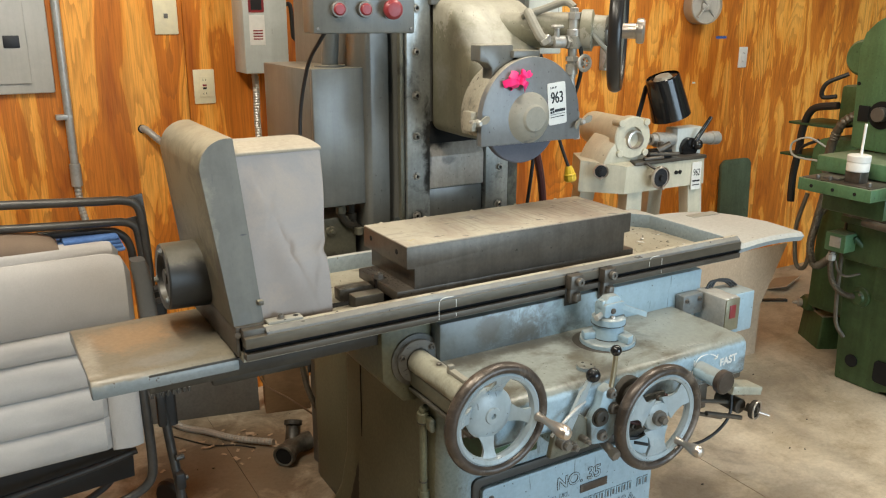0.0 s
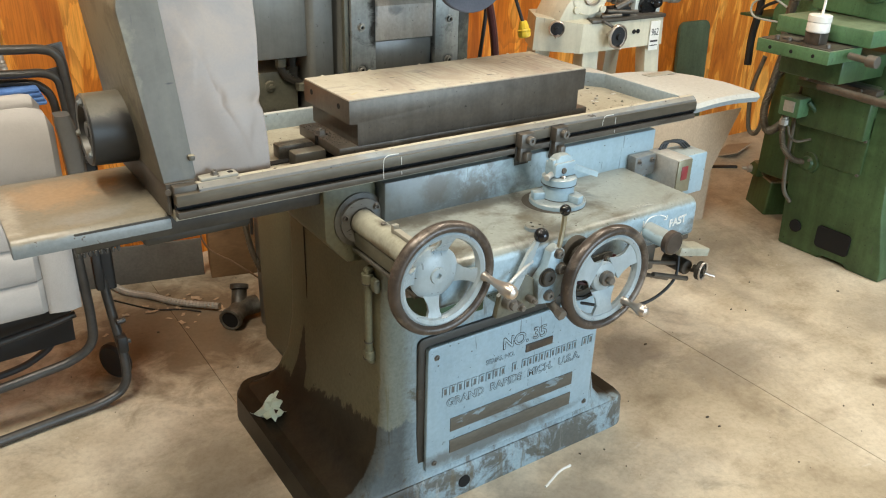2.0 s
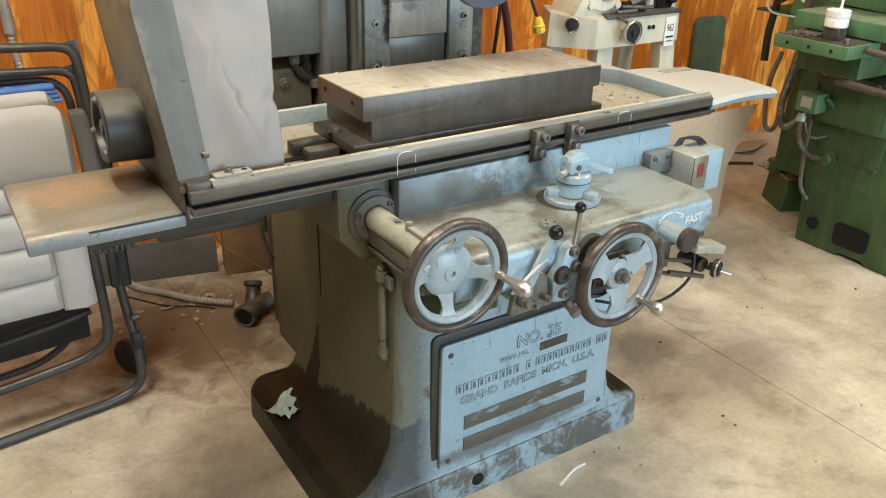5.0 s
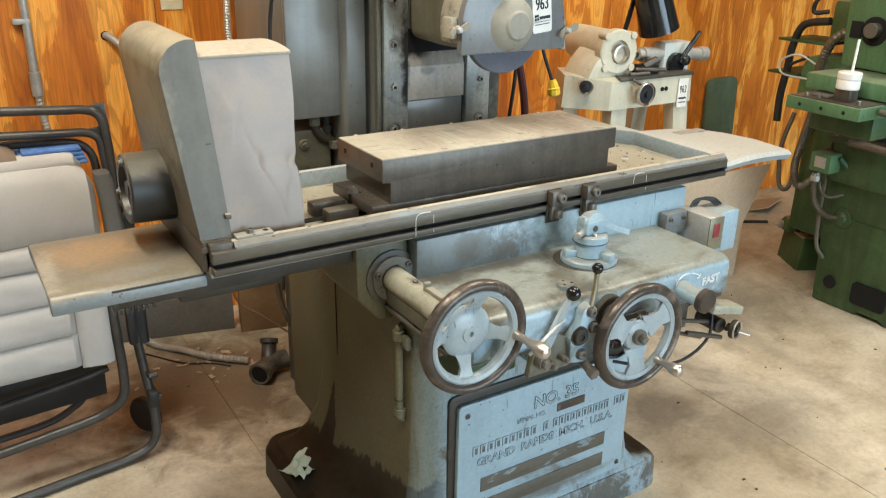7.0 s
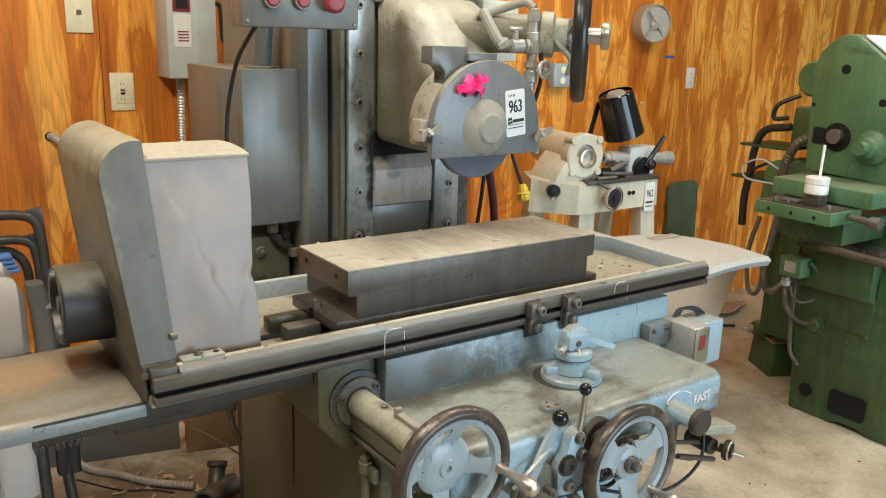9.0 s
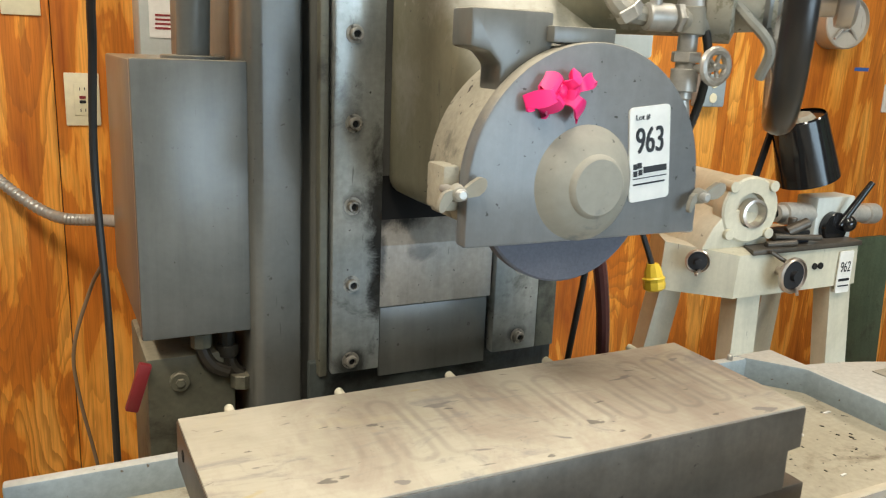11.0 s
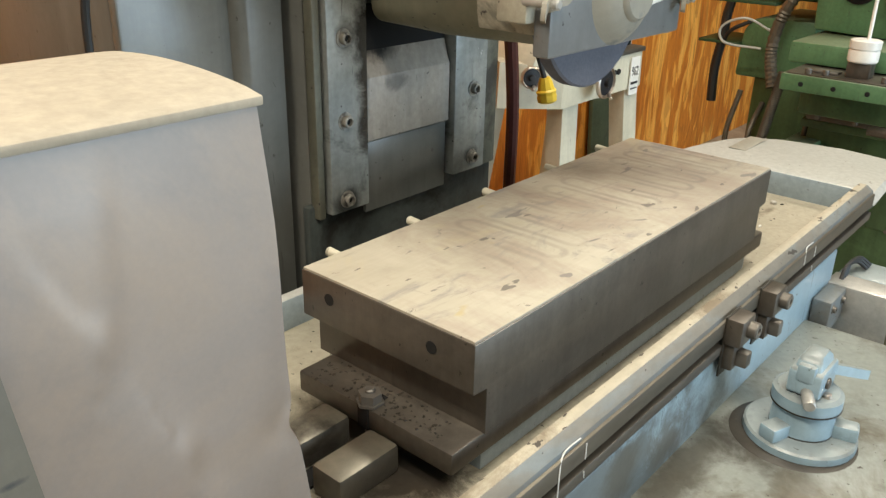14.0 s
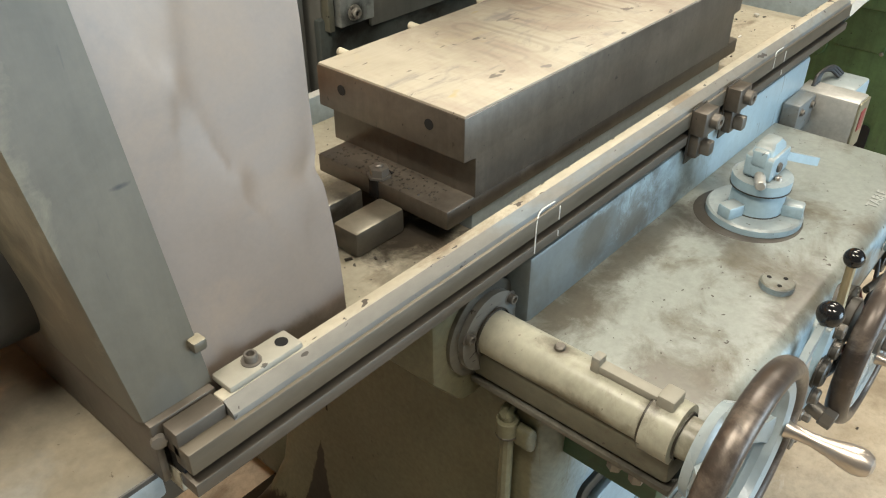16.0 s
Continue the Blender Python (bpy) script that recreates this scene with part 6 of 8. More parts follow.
for x0, x1, y0, y1 in ((-0.42, -0.336, -0.438, -0.394), (-0.43, -0.336, -0.364, -0.322)):
    b = B(); box(b, x0, x1, y0, y1, 1.0, 1.036, 0.006)
    part("clamp_block", b, M_CLAMP, table, "dusty dark steel clamp block")
# black swarf heaped on the ledge
rng = random.Random(8)
b = B()
for k in range(420):
    px, py = CX0 - 0.026 + rng.random() * 0.045, CY0 + 0.03 + rng.random() * 0.19
    s = 0.0006 + 0.0014 * rng.random() ** 2
    box(b, -s, s, -s * 0.7, s * 0.7, 0, s * 0.8, 0, m=pose(px, py, 1.0555, rng.uniform(-20, 20), rng.uniform(-20, 20), rng.uniform(0, 180)))
for k in range(260):
    px, py = rng.uniform(-0.48, 0.80), rng.uniform(-0.545, -0.13)
    if CX0 - 0.02 < px < CX1 + 0.02 and CY0 - 0.004 < py < CY1 + 0.02:
        continue
    s = 0.0007 + 0.0024 * rng.random() ** 3
    box(b, -s * 1.5, s * 1.5, -s * 0.7, s * 0.7, 0, s * 0.7, 0, m=pose(px, py, 0.9998, 0, 0, rng.uniform(0, 180)))
sw = part("swarf", b, M_GRIMY, table, "black grinding swarf")
b = B()
for k in range(5):
    px, py, s = rng.uniform(0.48, 0.80), rng.uniform(-0.53, -0.15), rng.uniform(0.002, 0.006)
    box(b, -s * 2, s * 2, -s * 0.6, s * 0.6, 0, 0.002, 0, m=pose(px, py, 0.9998, 0, 0, rng.uniform(0, 180)))
tagged(part("pale_chips", b, M_CHALK, table), "pale loose chips in the tray", kind="stuff")
tagged(sw, "black grinding swarf", kind="stuff")

# end guard with its motor
prof = [(-0.760, 1.058), (-0.692, 1.058), (-0.721, 1.470)] + arc(-0.733, 1.405, 0.066, 82, 180, 10)
b = B(); loft(b, [[(px, -0.545 + 0.12 * (pz - 1.0), pz) for px, pz in prof], [(px, -0.540 + 0.12 * (pz - 1.0), pz) for px, pz in [(q[0] * 1.0 - (0.003 if q[0] < -0.73 else 0), q[1]) for q in prof]], [(px, -0.12, pz) for px, pz in prof]])
slab = part("end_guard", b, M_GREYD, table, "thick grey cast end guard with a dusty rounded top")
b = B(); box(b, -0.704, -0.690, -0.5425, -0.528, 1.098, 1.110, 0.003); part("lug", b, M_GREYD, slab)
b = B(); prism(b, [(-0.760, 0.988), (-0.760, 1.0575), (-0.694, 1.0575), (-0.694, 1.035), (-0.752, 1.030), (-0.752, 0.988)], "xz", -0.546, -0.12, 0.002); part("foot_pad", b, M_RAIL, slab)
b = B(); lathe(b, (-0.755, -0.545, 1.040), (-0.4, -1, 0), [(0, 0), (0.007, 0), (0.007, 0.006), (0, 0.007)], 8); part("bolt", b, M_BOLT, slab)
def dent(u, w):
    """Creases and shallow bulges of the beaten sheet, u across and w up, 0 to 1."""
    d = 0.0016 * math.sin(2.2 * u + 2.6 * w) * math.sin(3.0 * w + 0.4)
    for (ua, wa), (ub, wb), h, s in (((0.42, 1.0), (0.30, 0.72), 0.0016, 0.13), ((0.30, 0.72), (0.50, 0.50), 0.0018, 0.12), ((0.50, 0.50), (0.82, 0.08), 0.0020, 0.11), ((0.98, 0.66), (0.84, 0.36), 0.0014, 0.09)):
        ex, ez = ub - ua, (wb - wa) * 2
        t = max(0, min(1, ((u - ua) * ex + (w - wa) * 2 * ez) / (ex * ex + ez * ez)))
        q = math.hypot(u - ua - t * ex, (w - wa) * 2 - t * ez)
        steep = ex * (w - wa) * 2 - ez * (u - ua) > 0
        d += 0.95 * h * math.exp(-(q / (s * (0.55 if steep else 2.2))) ** 2)
    for uc, wc, h, s in ((0.97, 0.46, -0.003, 0.09), (0.55, 0.30, 0.0015, 0.25), (0.35, 0.85, 0.0015, 0.25)):
        d += h * math.exp(-(math.hypot(u - uc, 2 * (w - wc)) / s) ** 2)
    return 1.05 * d * min(1, 8 * (1.02 - w))


rings = []
for k in range(97):
    w = k / 96
    z = 1.0 + 0.437 * w
    x0 = -0.690 - 0.030 * min(1, w * 1.02)
    y0 = -0.530 + 0.046 * w
    x1 = -0.520 + 0.004 * math.sin(9 * w) * math.sin(math.pi * w) - 0.006 * math.exp(-((w - 0.45) / 0.03) ** 2)
    ring = [(x0 + (x1 - x0) * u / 48, y0 - dent(u / 48, w) * math.sin(math.pi * u / 48) ** 0.5, z) for u in range(49)]
    rings.append(ring + [(x1 + 0.002, y0 + 0.004, z), (x1, -0.28, z), (x0, -0.28, z)])
b = B(); loft(b, rings)
sheet = part("sheet_guard", b, M_SHEET, table, "bare dented aluminium sheet guard")
b = B(); prism(b, [(-0.489, 1.430), (-0.489, 1.4365)] + [(-0.489 + 0.209 * k / 12, 1.4365 + 0.009 * math.sin(math.pi * k / 12) ** 0.7) for k in range(1, 12)] + [(-0.28, 1.4365), (-0.28, 1.430)], "yz", -0.719, -0.517, 0.0015)
part("guard_top", b, M_DUSTY_TOP, sheet)
b = B(); lathe(b, (-0.762, -0.31, 1.125), (-1, 0, 0.02), [(0, 0), (0.082, 0), (0.081, 0.04), (0.080, 0.094), (0.077, 0.098), (0.058, 0.098), (0.054, 0.085), (0.02, 0.080), (0.018, 0.094), (0, 0.094)], 44)
cap = part("motor_cap", b, M_CAP, table, "black cylindrical motor cap")
for a in (100, 220, 340):
    c0 = Vector((-0.846, -0.31 + 0.066 * math.cos(radians(a)), 1.127 + 0.066 * math.sin(radians(a))))
    b = B(); cyl(b, c0, c0 + Vector((-0.022, 0, 0)), 0.006, n=12); cyl(b, c0 + Vector((-0.012, 0, 0)), c0 + Vector((-0.017, 0, 0)), 0.010, n=6)
    part("stud", b, M_DUST, cap)
b = B(); box(b, -0.690, -0.606, -0.563, -0.534, 1.0545, 1.063, 0.003)
bar = part("clamp_strip", b, M_DUST, table, "dusty grey clamp strip")
socket_bolt("bolt", bar, (-0.655, -0.548, 1.063), (0, 0, 1), 0.0065, 0.009)
b = B(); cyl(b, (-0.620, -0.548, 1.058), (-0.620, -0.548, 1.0635), 0.0065, n=16, e=0); part("hole", b, M_HOLE, bar)

# ---- wall fittings ----


def outlet(name, x, z, w, h, label, mat=None, duplex=True):
    o = thing(name, x, WALL_Y, z, label, "wall outlet" if duplex else "wall plate")
    b = B(); box(b, x - w / 2, x + w / 2, WALL_Y - 0.007, WALL_Y, z - h / 2, z + h / 2, 0.003)
    part("plate", b, mat or M_IVORY, o)
    if duplex:
        b = B(); box(b, x - w * 0.24, x + w * 0.24, WALL_Y - 0.010, WALL_Y - 0.006, z - h * 0.30, z + h * 0.30, 0.001)
        part("insert", b, mat or M_IVORY, o)
        for sz in (-1, 1):
            for dx in (-0.006, 0.006):
                b = B(); box(b, x + dx - 0.001, x + dx + 0.001, WALL_Y - 0.0106, WALL_Y - 0.009, z + sz * h * 0.2 - 0.004, z + sz * h * 0.2 + 0.004, 0)
                part("slot", b, M_HOLE, o)
    else:
        b = B(); box(b, x - 0.008, x + 0.008, WALL_Y - 0.011, WALL_Y - 0.006, z - 0.009, z + 0.009, 0.001)
        part("jack", b, M_BOLT, o)
    return o


o = outlet("outlet", -0.313, 1.428, 0.088, 0.142, "ivory ground-fault outlet on the plywood wall")
for z, mt in ((1.434, M_RED), (1.422, M_INK)):
    b = B(); box(b, -0.321, -0.305, WALL_Y - 0.012, WALL_Y - 0.009, z - 0.004, z + 0.004, 0.0008)
    part("button", b, mt, o)
outlet("wall_plate", -0.447, 1.715, 0.093, 0.145, "ivory telephone wall plate on the plywood", duplex=False)
outlet("outlet", 3.02, 1.47, 0.075, 0.125, "white duplex outlet on the plywood wall", M_WHITE)

ob_ = thing("outlet_box", 1.92, WALL_Y, 1.49, "grey surface-mounted outlet box on the plywood wall", "outlet")
b = B(); box(b, 1.858, 1.982, 1.235, WALL_Y, 1.428, 1.552, 0.006); part("box", b, M_WHEEL, ob_)
for z in (1.462, 1.518):
    b = B(); cyl(b, (1.92, 1.236, z), (1.92, 1.231, z), 0.019, n=18); part("receptacle", b, M_IVORY, ob_)

# disconnect switch
d = thing("disconnect_switch", -0.06, WALL_Y, 1.48, "light grey steel disconnect switch with warning labels", "disconnect switch")
b = B(); box(b, -0.174, 0.014, 1.14, WALL_Y, 1.485, 1.93, 0.005); part("body", b, M_LGREY, d)
b = B(); box(b, -0.15, -0.085, 1.1375, 1.14, 1.60, 1.72, 0); part("label", b, M_WHITE, d)
b = B(); box(b, -0.15, -0.085, 1.1375, 1.14, 1.73, 1.81, 0); part("label", b, M_RED, d)
b = B(); box(b, -0.14, -0.095, 1.136, 1.1376, 1.74, 1.78, 0); part("label", b, M_INK, d)
b = B()
for k in range(4): box(b, -0.135, -0.095, 1.136, 1.1376, 1.655 - k * 0.011, 1.66 - k * 0.011, 0)
part("print_bars", b, M_RED, d)
b = B(); tube(b, [(0.010, 1.18, 1.755), (0.036, 1.175, 1.765), (0.044, 1.17, 1.74), (0.046, 1.17, 1.67), (0.050, 1.17, 1.628), (0.078, 1.165, 1.612)], 0.009, 10, 4); part("handle", b, M_RUBBER, d)
b = B(); tube(b, [(-0.115, 1.215, 1.485), (-0.112, 1.215, 1.40), (-0.116, 1.21, 1.25), (-0.10, 1.19, 1.05), (-0.05, 1.1, 0.8)], 0.0155, 10, 8, True, 0.010)
part("conduit", b, M_GALV, d, "flexible metal conduit")

# electrical panel and conduit
p = thing("electrical_panel", -1.15, WALL_Y, 1.43, "taupe steel breaker panel on the plywood wall", "electrical panel")
b = B(); box(b, -1.45, -0.888, WALL_Y - 0.022, WALL_Y, 1.43, 2.2, 0.006); part("cover", b, M_PANEL, p)
b = B(); box(b, -1.38, -0.965, WALL_Y - 0.030, WALL_Y - 0.02, 1.468, 2.1, 0.004); part("door", b, M_PANEL, p)
b = B(); box(b, -1.045, -0.99, WALL_Y - 0.034, WALL_Y - 0.028, 1.60, 1.645, 0.003); part("latch", b, M_INK, p)
c = thing("conduit", -0.86, WALL_Y, 1.1, "galvanised conduit strapped to the plywood wall", "conduit")
b = B(); cyl(b, (-0.853, WALL_Y - 0.02, 1.12), (-0.853, WALL_Y - 0.02, 2.6), 0.0155); part("pipe", b, M_GALV, c)
b = B(); cyl(b, (-0.853, WALL_Y - 0.022, 1.15), (-0.853, WALL_Y - 0.022, 1.06), 0.021); part("coupling", b, M_GALV, c)
b = B(); box(b, -0.90, -0.84, WALL_Y - 0.035, WALL_Y, 1.325, 1.345, 0.003); part("strap", b, M_GALV, c)
b = B(); tube(b, [(-0.853, WALL_Y - 0.02, 1.08), (-0.845, WALL_Y - 0.025, 0.95), (-0.80, WALL_Y - 0.03, 0.75), (-0.76, WALL_Y - 0.03, 0.45), (-0.70, WALL_Y - 0.06, 0.20), (-0.635, 1.15, 0.055), (-0.585, 1.05, 0.018), (-0.50, 0.95, 0.017), (-0.42, 0.84, 0.017), (-0.29, 0.715, 0.022)], 0.015, 10, 8, True, 0.012)
part("flexible_conduit", b, M_GALV, c)
b = B(); tube(b, [(-0.579, WALL_Y + 0.01, 1.267), (-0.565, WALL_Y - 0.03, 1.262), (-0.50, WALL_Y - 0.10, 1.20), (-0.40, WALL_Y - 0.2, 1.145), (-0.28, WALL_Y - 0.36, 1.16), (-0.22, 0.6, 1.2)], 0.0155, 12, 10, True, 0.012)
b2_ = B(); cyl(b2_, (-0.579, WALL_Y - 0.001, 1.267), (-0.579, WALL_Y + 0.002, 1.267), 0.018, e=0); part("conduit_hole", b2_, M_HOLE, wall)
solo("flexible_conduit", b, M_GALV, "flexible metal conduit leaving a hole in the plywood", "conduit")
# regulator and air pipe high on the wall
r = thing("air_regulator", -0.43, WALL_Y - 0.05, 1.9, "black air regulator on the plywood wall", "air regulator")
b = B(); lathe(b, (-0.43, WALL_Y - 0.06, 1.915), (0, 0, 1), [(0, 0), (0.012, 0.0), (0.014, 0.03), (0.03, 0.045), (0.032, 0.10), (0.045, 0.12), (0.045, 0.17), (0, 0.18)], 20); part("bowl", b, M_BLACK, r)
b = B(); box(b, -0.47, -0.39, WALL_Y - 0.09, WALL_Y, 2.02, 2.10, 0.008); part("block", b, M_INK, r)
b = B(); tube(b, [(-0.28, WALL_Y - 0.05, 2.2), (-0.28, WALL_Y - 0.05, 1.95), (-0.275, WALL_Y - 0.05, 1.895), (-0.25, WALL_Y - 0.05, 1.885), (0.1, WALL_Y - 0.05, 1.885)], 0.013); part("pipe", b, M_BOLT, r)
w = thing("reel", 2.55, WALL_Y - 0.05, 1.77, "grey metal reel hung on the plywood wall", "reel")
b = B(); lathe(b, (2.58, WALL_Y, 1.775), (-0.2, -1, 0), [(0, 0), (0.105, 0), (0.105, 0.10), (0.10, 0.105), (0.095, 0.09), (0.03, 0.085), (0.03, 0.10), (0.012, 0.105), (0, 0.10)], 32); part("drum", b, M_PANEL, w)
b = B()
for k in range(4):
    a = radians(45 + 90 * k); b2 = Vector((2.562, WALL_Y - 0.098, 1.775)); cyl(b, b2, b2 + Vector((0.095 * math.cos(a), 0.0, 0.095 * math.sin(a))), 0.006, n=8)
part("spokes", b, M_GALV, w)
b = B(); box(b, 2.77, 2.86, WALL_Y - 0.001, WALL_Y, 1.585, 1.60, 0); solo("tape_strip", b, M_TAPE, "strip of blue tape stuck on the plywood", "tape")
b = B(); box(b, 2.60, 2.625, WALL_Y - 0.001, WALL_Y, 1.325, 1.335, 0); solo("paper_scrap", b, M_WHITE, "small torn white scrap stuck on the plywood", "paper")

# ---- tool grinder on its stand ----
t = thing("tool_grinder", 1.45, 0.6, 0, "small beige tool and cutter grinder on a splayed steel stand", "tool grinder")
b = B(); loft(b, [[(px + k * dx, py + k * dy, z if i < 3 else z2) for i, (px, py, dx, dy) in enumerate(((1.303, 0.43, -0.008, 0), (1.792, 0.43, 0.008, 0), (1.795, 0.74, 0.008, 0), (1.25, 0.74, -0.008, 0), (1.148, 0.563, -0.008, 0)))] for k, z, z2 in ((1.0, 0.952, 0.958), (0.1, 1.066, 1.088), (0.0, 1.076, 1.098))]); part("bed", b, M_BEIGE, t)
b = B(); prism(b, [(1.345, 0.422), (1.80, 0.422), (1.80, 0.66), (1.44, 0.66)], "xy", 1.074, 1.090, 0.003); part("bed_top", b, M_DARK, t)
for x0, y0, x1, y1 in ((1.375, 0.475, 1.315, 0.40), (1.752, 0.47, 1.80, 0.40), (1.30, 0.70, 1.20, 0.80), (1.74, 0.70, 1.79, 0.80)):
    b = B(); loft(b, [[(x1 - 0.05, y1 - 0.02, 0), (x1 + 0.05, y1 - 0.02, 0), (x1 + 0.05, y1 + 0.02, 0), (x1 - 0.05, y1 + 0.02, 0)], [(x0 - 0.045, y0 - 0.03, 0.96), (x0 + 0.045, y0 - 0.03, 0.96), (x0 + 0.045, y0 + 0.03, 0.96), (x0 - 0.045, y0 + 0.03, 0.96)]])
    part("leg", b, M_BEIGE, t)
b = B(); tube(b, [(1.235, 0.77, 0.42), (1.335, 0.43, 0.42), (1.78, 0.43, 0.42), (1.77, 0.77, 0.42), (1.235, 0.77, 0.42)], 0.014, 6, 1, False); part("shelf_rail", b, M_INK, t)
MD = Vector((-0.12, -0.993, 0.0))
b = B(); lathe(b, (1.40, 0.80, 1.205), MD, [(0, 0), (0.055, 0), (0.074, 0.014), (0.077, 0.03), (0.077, 0.30), (0, 0.30)], 36); part("motor", b, M_BEIGE, t, "beige motor")
b = B(); lathe(b, (1.372, 0.52, 1.195), MD, [(0, 0), (0.092, 0), (0.096, 0.005), (0.096, 0.045), (0.09, 0.05), (0.05, 0.05), (0.047, 0.03), (0, 0.03)], 36); part("motor_flange", b, M_BEIGE, t)
b = B(); lathe(b, (1.385, 0.512, 1.185), MD, [(0.042, 0.0), (0.042, 0.048), (0.034, 0.05), (0.03, 0.02), (0, 0.02)], 28); part("spindle_ring", b, M_CHROME, t)
for k in range(4):
    a = radians(45 + 90 * k); c0 = Vector((1.372, 0.52, 1.195)) + Vector((0.993, -0.12, 0)) * (0.096 * math.cos(a)) + Vector((0, 0, 0.096 * math.sin(a)))
    b = B(); cyl(b, c0, c0 + MD * 0.058, 0.016, n=14); part("screw_boss", b, M_BEIGE, t)
b = B(); prism(b, [(1.21, 1.085), (1.47, 1.078), (1.455, 1.13), (1.43, 1.18), (1.30, 1.20), (1.25, 1.15)], "xz", 0.485, 0.66, 0.006); part("motor_foot", b, M_BEIGE, t)
for c0, ax, r in ((Vector((1.195, 0.478, 1.058)), Vector((-0.60, -0.80, 0)), 0.034), (Vector((1.455, 0.375, 1.022)), Vector((0, -1, 0)), 0.052)):
    b = B(); lathe(b, c0 - ax * 0.05, ax, [(0.013, 0), (0.013, 0.045), (r, 0.048), (r, 0.058), (r * 0.9, 0.062), (r * 0.86, 0.054), (0, 0.05)], 32)
    dw = part("dial_wheel", b, M_CHROME, t, "chrome-edged dial wheel")
    b = B(); lathe(b, c0 + ax * 0.002, ax, [(r * 0.80, 0), (r * 0.78, 0.004), (r * 0.3, 0.005), (r * 0.28, 0.018), (0, 0.019)], 28); part("dial", b, M_INK, dw)
    b = B(); cyl(b, c0 + ax * 0.008 + Vector((0.3 * r, 0, -0.75 * r)), c0 + ax * 0.034 + Vector((-0.2 * r, 0, -0.9 * r)), 0.005, n=10); part("dial_handle", b, M_CHROME, dw)
b = B(); box(b, 1.675, 1.842, 0.50, 0.58, 1.062, 1.212, 0.006); part("tailstock", b, M_LGREY, t)
b = B(); lathe(b, (1.53, 0.53, 1.166), (1, 0, -0.05), [(0.012, 0.02), (0.014, 0), (0.026, 0.003), (0.026, 0.03), (0.034, 0.032), (0.034, 0.11), (0.030, 0.112), (0.030, 0.33), (0.027, 0.332), (0.027, 0.40), (0.033, 0.403), (0.033, 0.45), (0, 0.453)], 28); part("spindle", b, M_GALV, t)
b = B(); cyl(b, (1.742, 0.50, 1.118), (1.742, 0.475, 1.118), 0.05); cyl(b, (1.752, 0.475, 1.128), (1.825, 0.44, 1.265), 0.013, 0.009); ball(b, (1.775, 0.465, 1.135), 0.026); part("locking_lever", b, M_BLACK, t)
b = B(); box(b, 1.50, 1.60, 0.45, 0.52, 1.090, 1.128, 0.006); th = part("tool_holder", b, M_INK, t)
for p0, p1, r in (((1.51, 0.46, 1.125), (1.57, 0.44, 1.155), 0.016), ((1.46, 0.46, 1.115), (1.62, 0.43, 1.108), 0.009), ((1.54, 0.47, 1.125), (1.54, 0.47, 1.165), 0.013), ((1.42, 0.45, 1.095), (1.52, 0.43, 1.10), 0.010)):
    b = B(); cyl(b, p0, p1, r, n=14); part("clamp_rod", b, M_DARK, th)
b = B(); cyl(b, (1.40, 0.41, 1.085), (1.46, 0.375, 1.045), 0.006); part("stop_lever", b, M_DARK, t)
for dx in (0.0, 0.025):
    b = B(); cyl(b, (1.61 + dx, 0.431, 1.022), (1.61 + dx, 0.424, 1.022), 0.010, n=14); part("vent_hole", b, M_HOLE, t)
b = B(); prism(b, rrect(1.710, 1.770, 0.930, 1.060, 0.004), "xz", 0.4225, 0.4265, 0); lb = part("lot_label", b, M_WHITE, t, "white lot sticker numbered 962")
part("number", text_mesh("962", 0.046, pose(1.740, 0.4218, 1.010, 90, 0, 0) @ NARROW), M_INK, lb)
b = B(); box(b, 1.717, 1.763, 0.4212, 0.4224, 0.967, 0.975, 0); box(b, 1.717, 1.763, 0.4212, 0.4224, 0.950, 0.954, 0); part("print_bars", b, M_INK, lb)
b = B(); loft(b, [[(x - 0.012, y, z), (x + 0.012, y, z), (x + 0.012, y + 0.008, z), (x - 0.012, y + 0.008, z)] for x, y, z in ((1.535, 0.64, 1.08), (1.548, 0.635, 1.25), (1.575, 0.62, 1.40), (1.60, 0.60, 1.44))]); part("lamp_arm", b, M_INK, t)
b = B()
prof = [(0.074, 0.10), (0.078, 0.095), (0.092, -0.10), (0.090, -0.10), (0.072, 0.092), (0, 0.085)]
lathe(b, (1.637, 0.55, 1.358), (-0.36, 0.05, 1.0), prof, 32)
part("lamp_shade", b, M_BLACK, t, "glossy black lamp shade")
# Grey crumpled filling inside the shade's open top
b = B(); lathe(b, (1.637, 0.55, 1.358), (-0.36, 0.05, 1.0), [(0.05, 0.084), (0.035, 0.104), (0.0, 0.098)], 9); part("crumpled_lining", b, M_DUST, t)
# plug hanging beside the grinder
pl = thing("power_plug", 0.70, 0.10, 1.155, "yellow plug on a black hanging cord", "plug")
b = B(); lathe(b, (0.702, 0.104, 1.185), (0.1, -0.15, -1), [(0, 0), (0.012, 0), (0.017, 0.012), (0.020, 0.027), (0.024, 0.031), (0.022, 0.038), (0.024, 0.044), (0.022, 0.054), (0.016, 0.058), (0, 0.06)], 10); part("plug", b, M_YELLOW, pl)
b = B(); tube(b, [(0.702, 0.104, 1.18), (0.66, 0.12, 1.3), (0.62, 0.15, 1.5), (0.55, 0.15, 1.7)], 0.006); part("cord", b, M_RUBBER, pl)
b = B(); tube(b, [(0.53, 0.14, 1.7), (0.575, 0.15, 1.3), (0.57, 0.2, 0.9), (0.6, 0.3, 0.4), (0.62, 0.4, 0.01)], 0.007); part("drop_cord", b, M_RUBBER, pl)

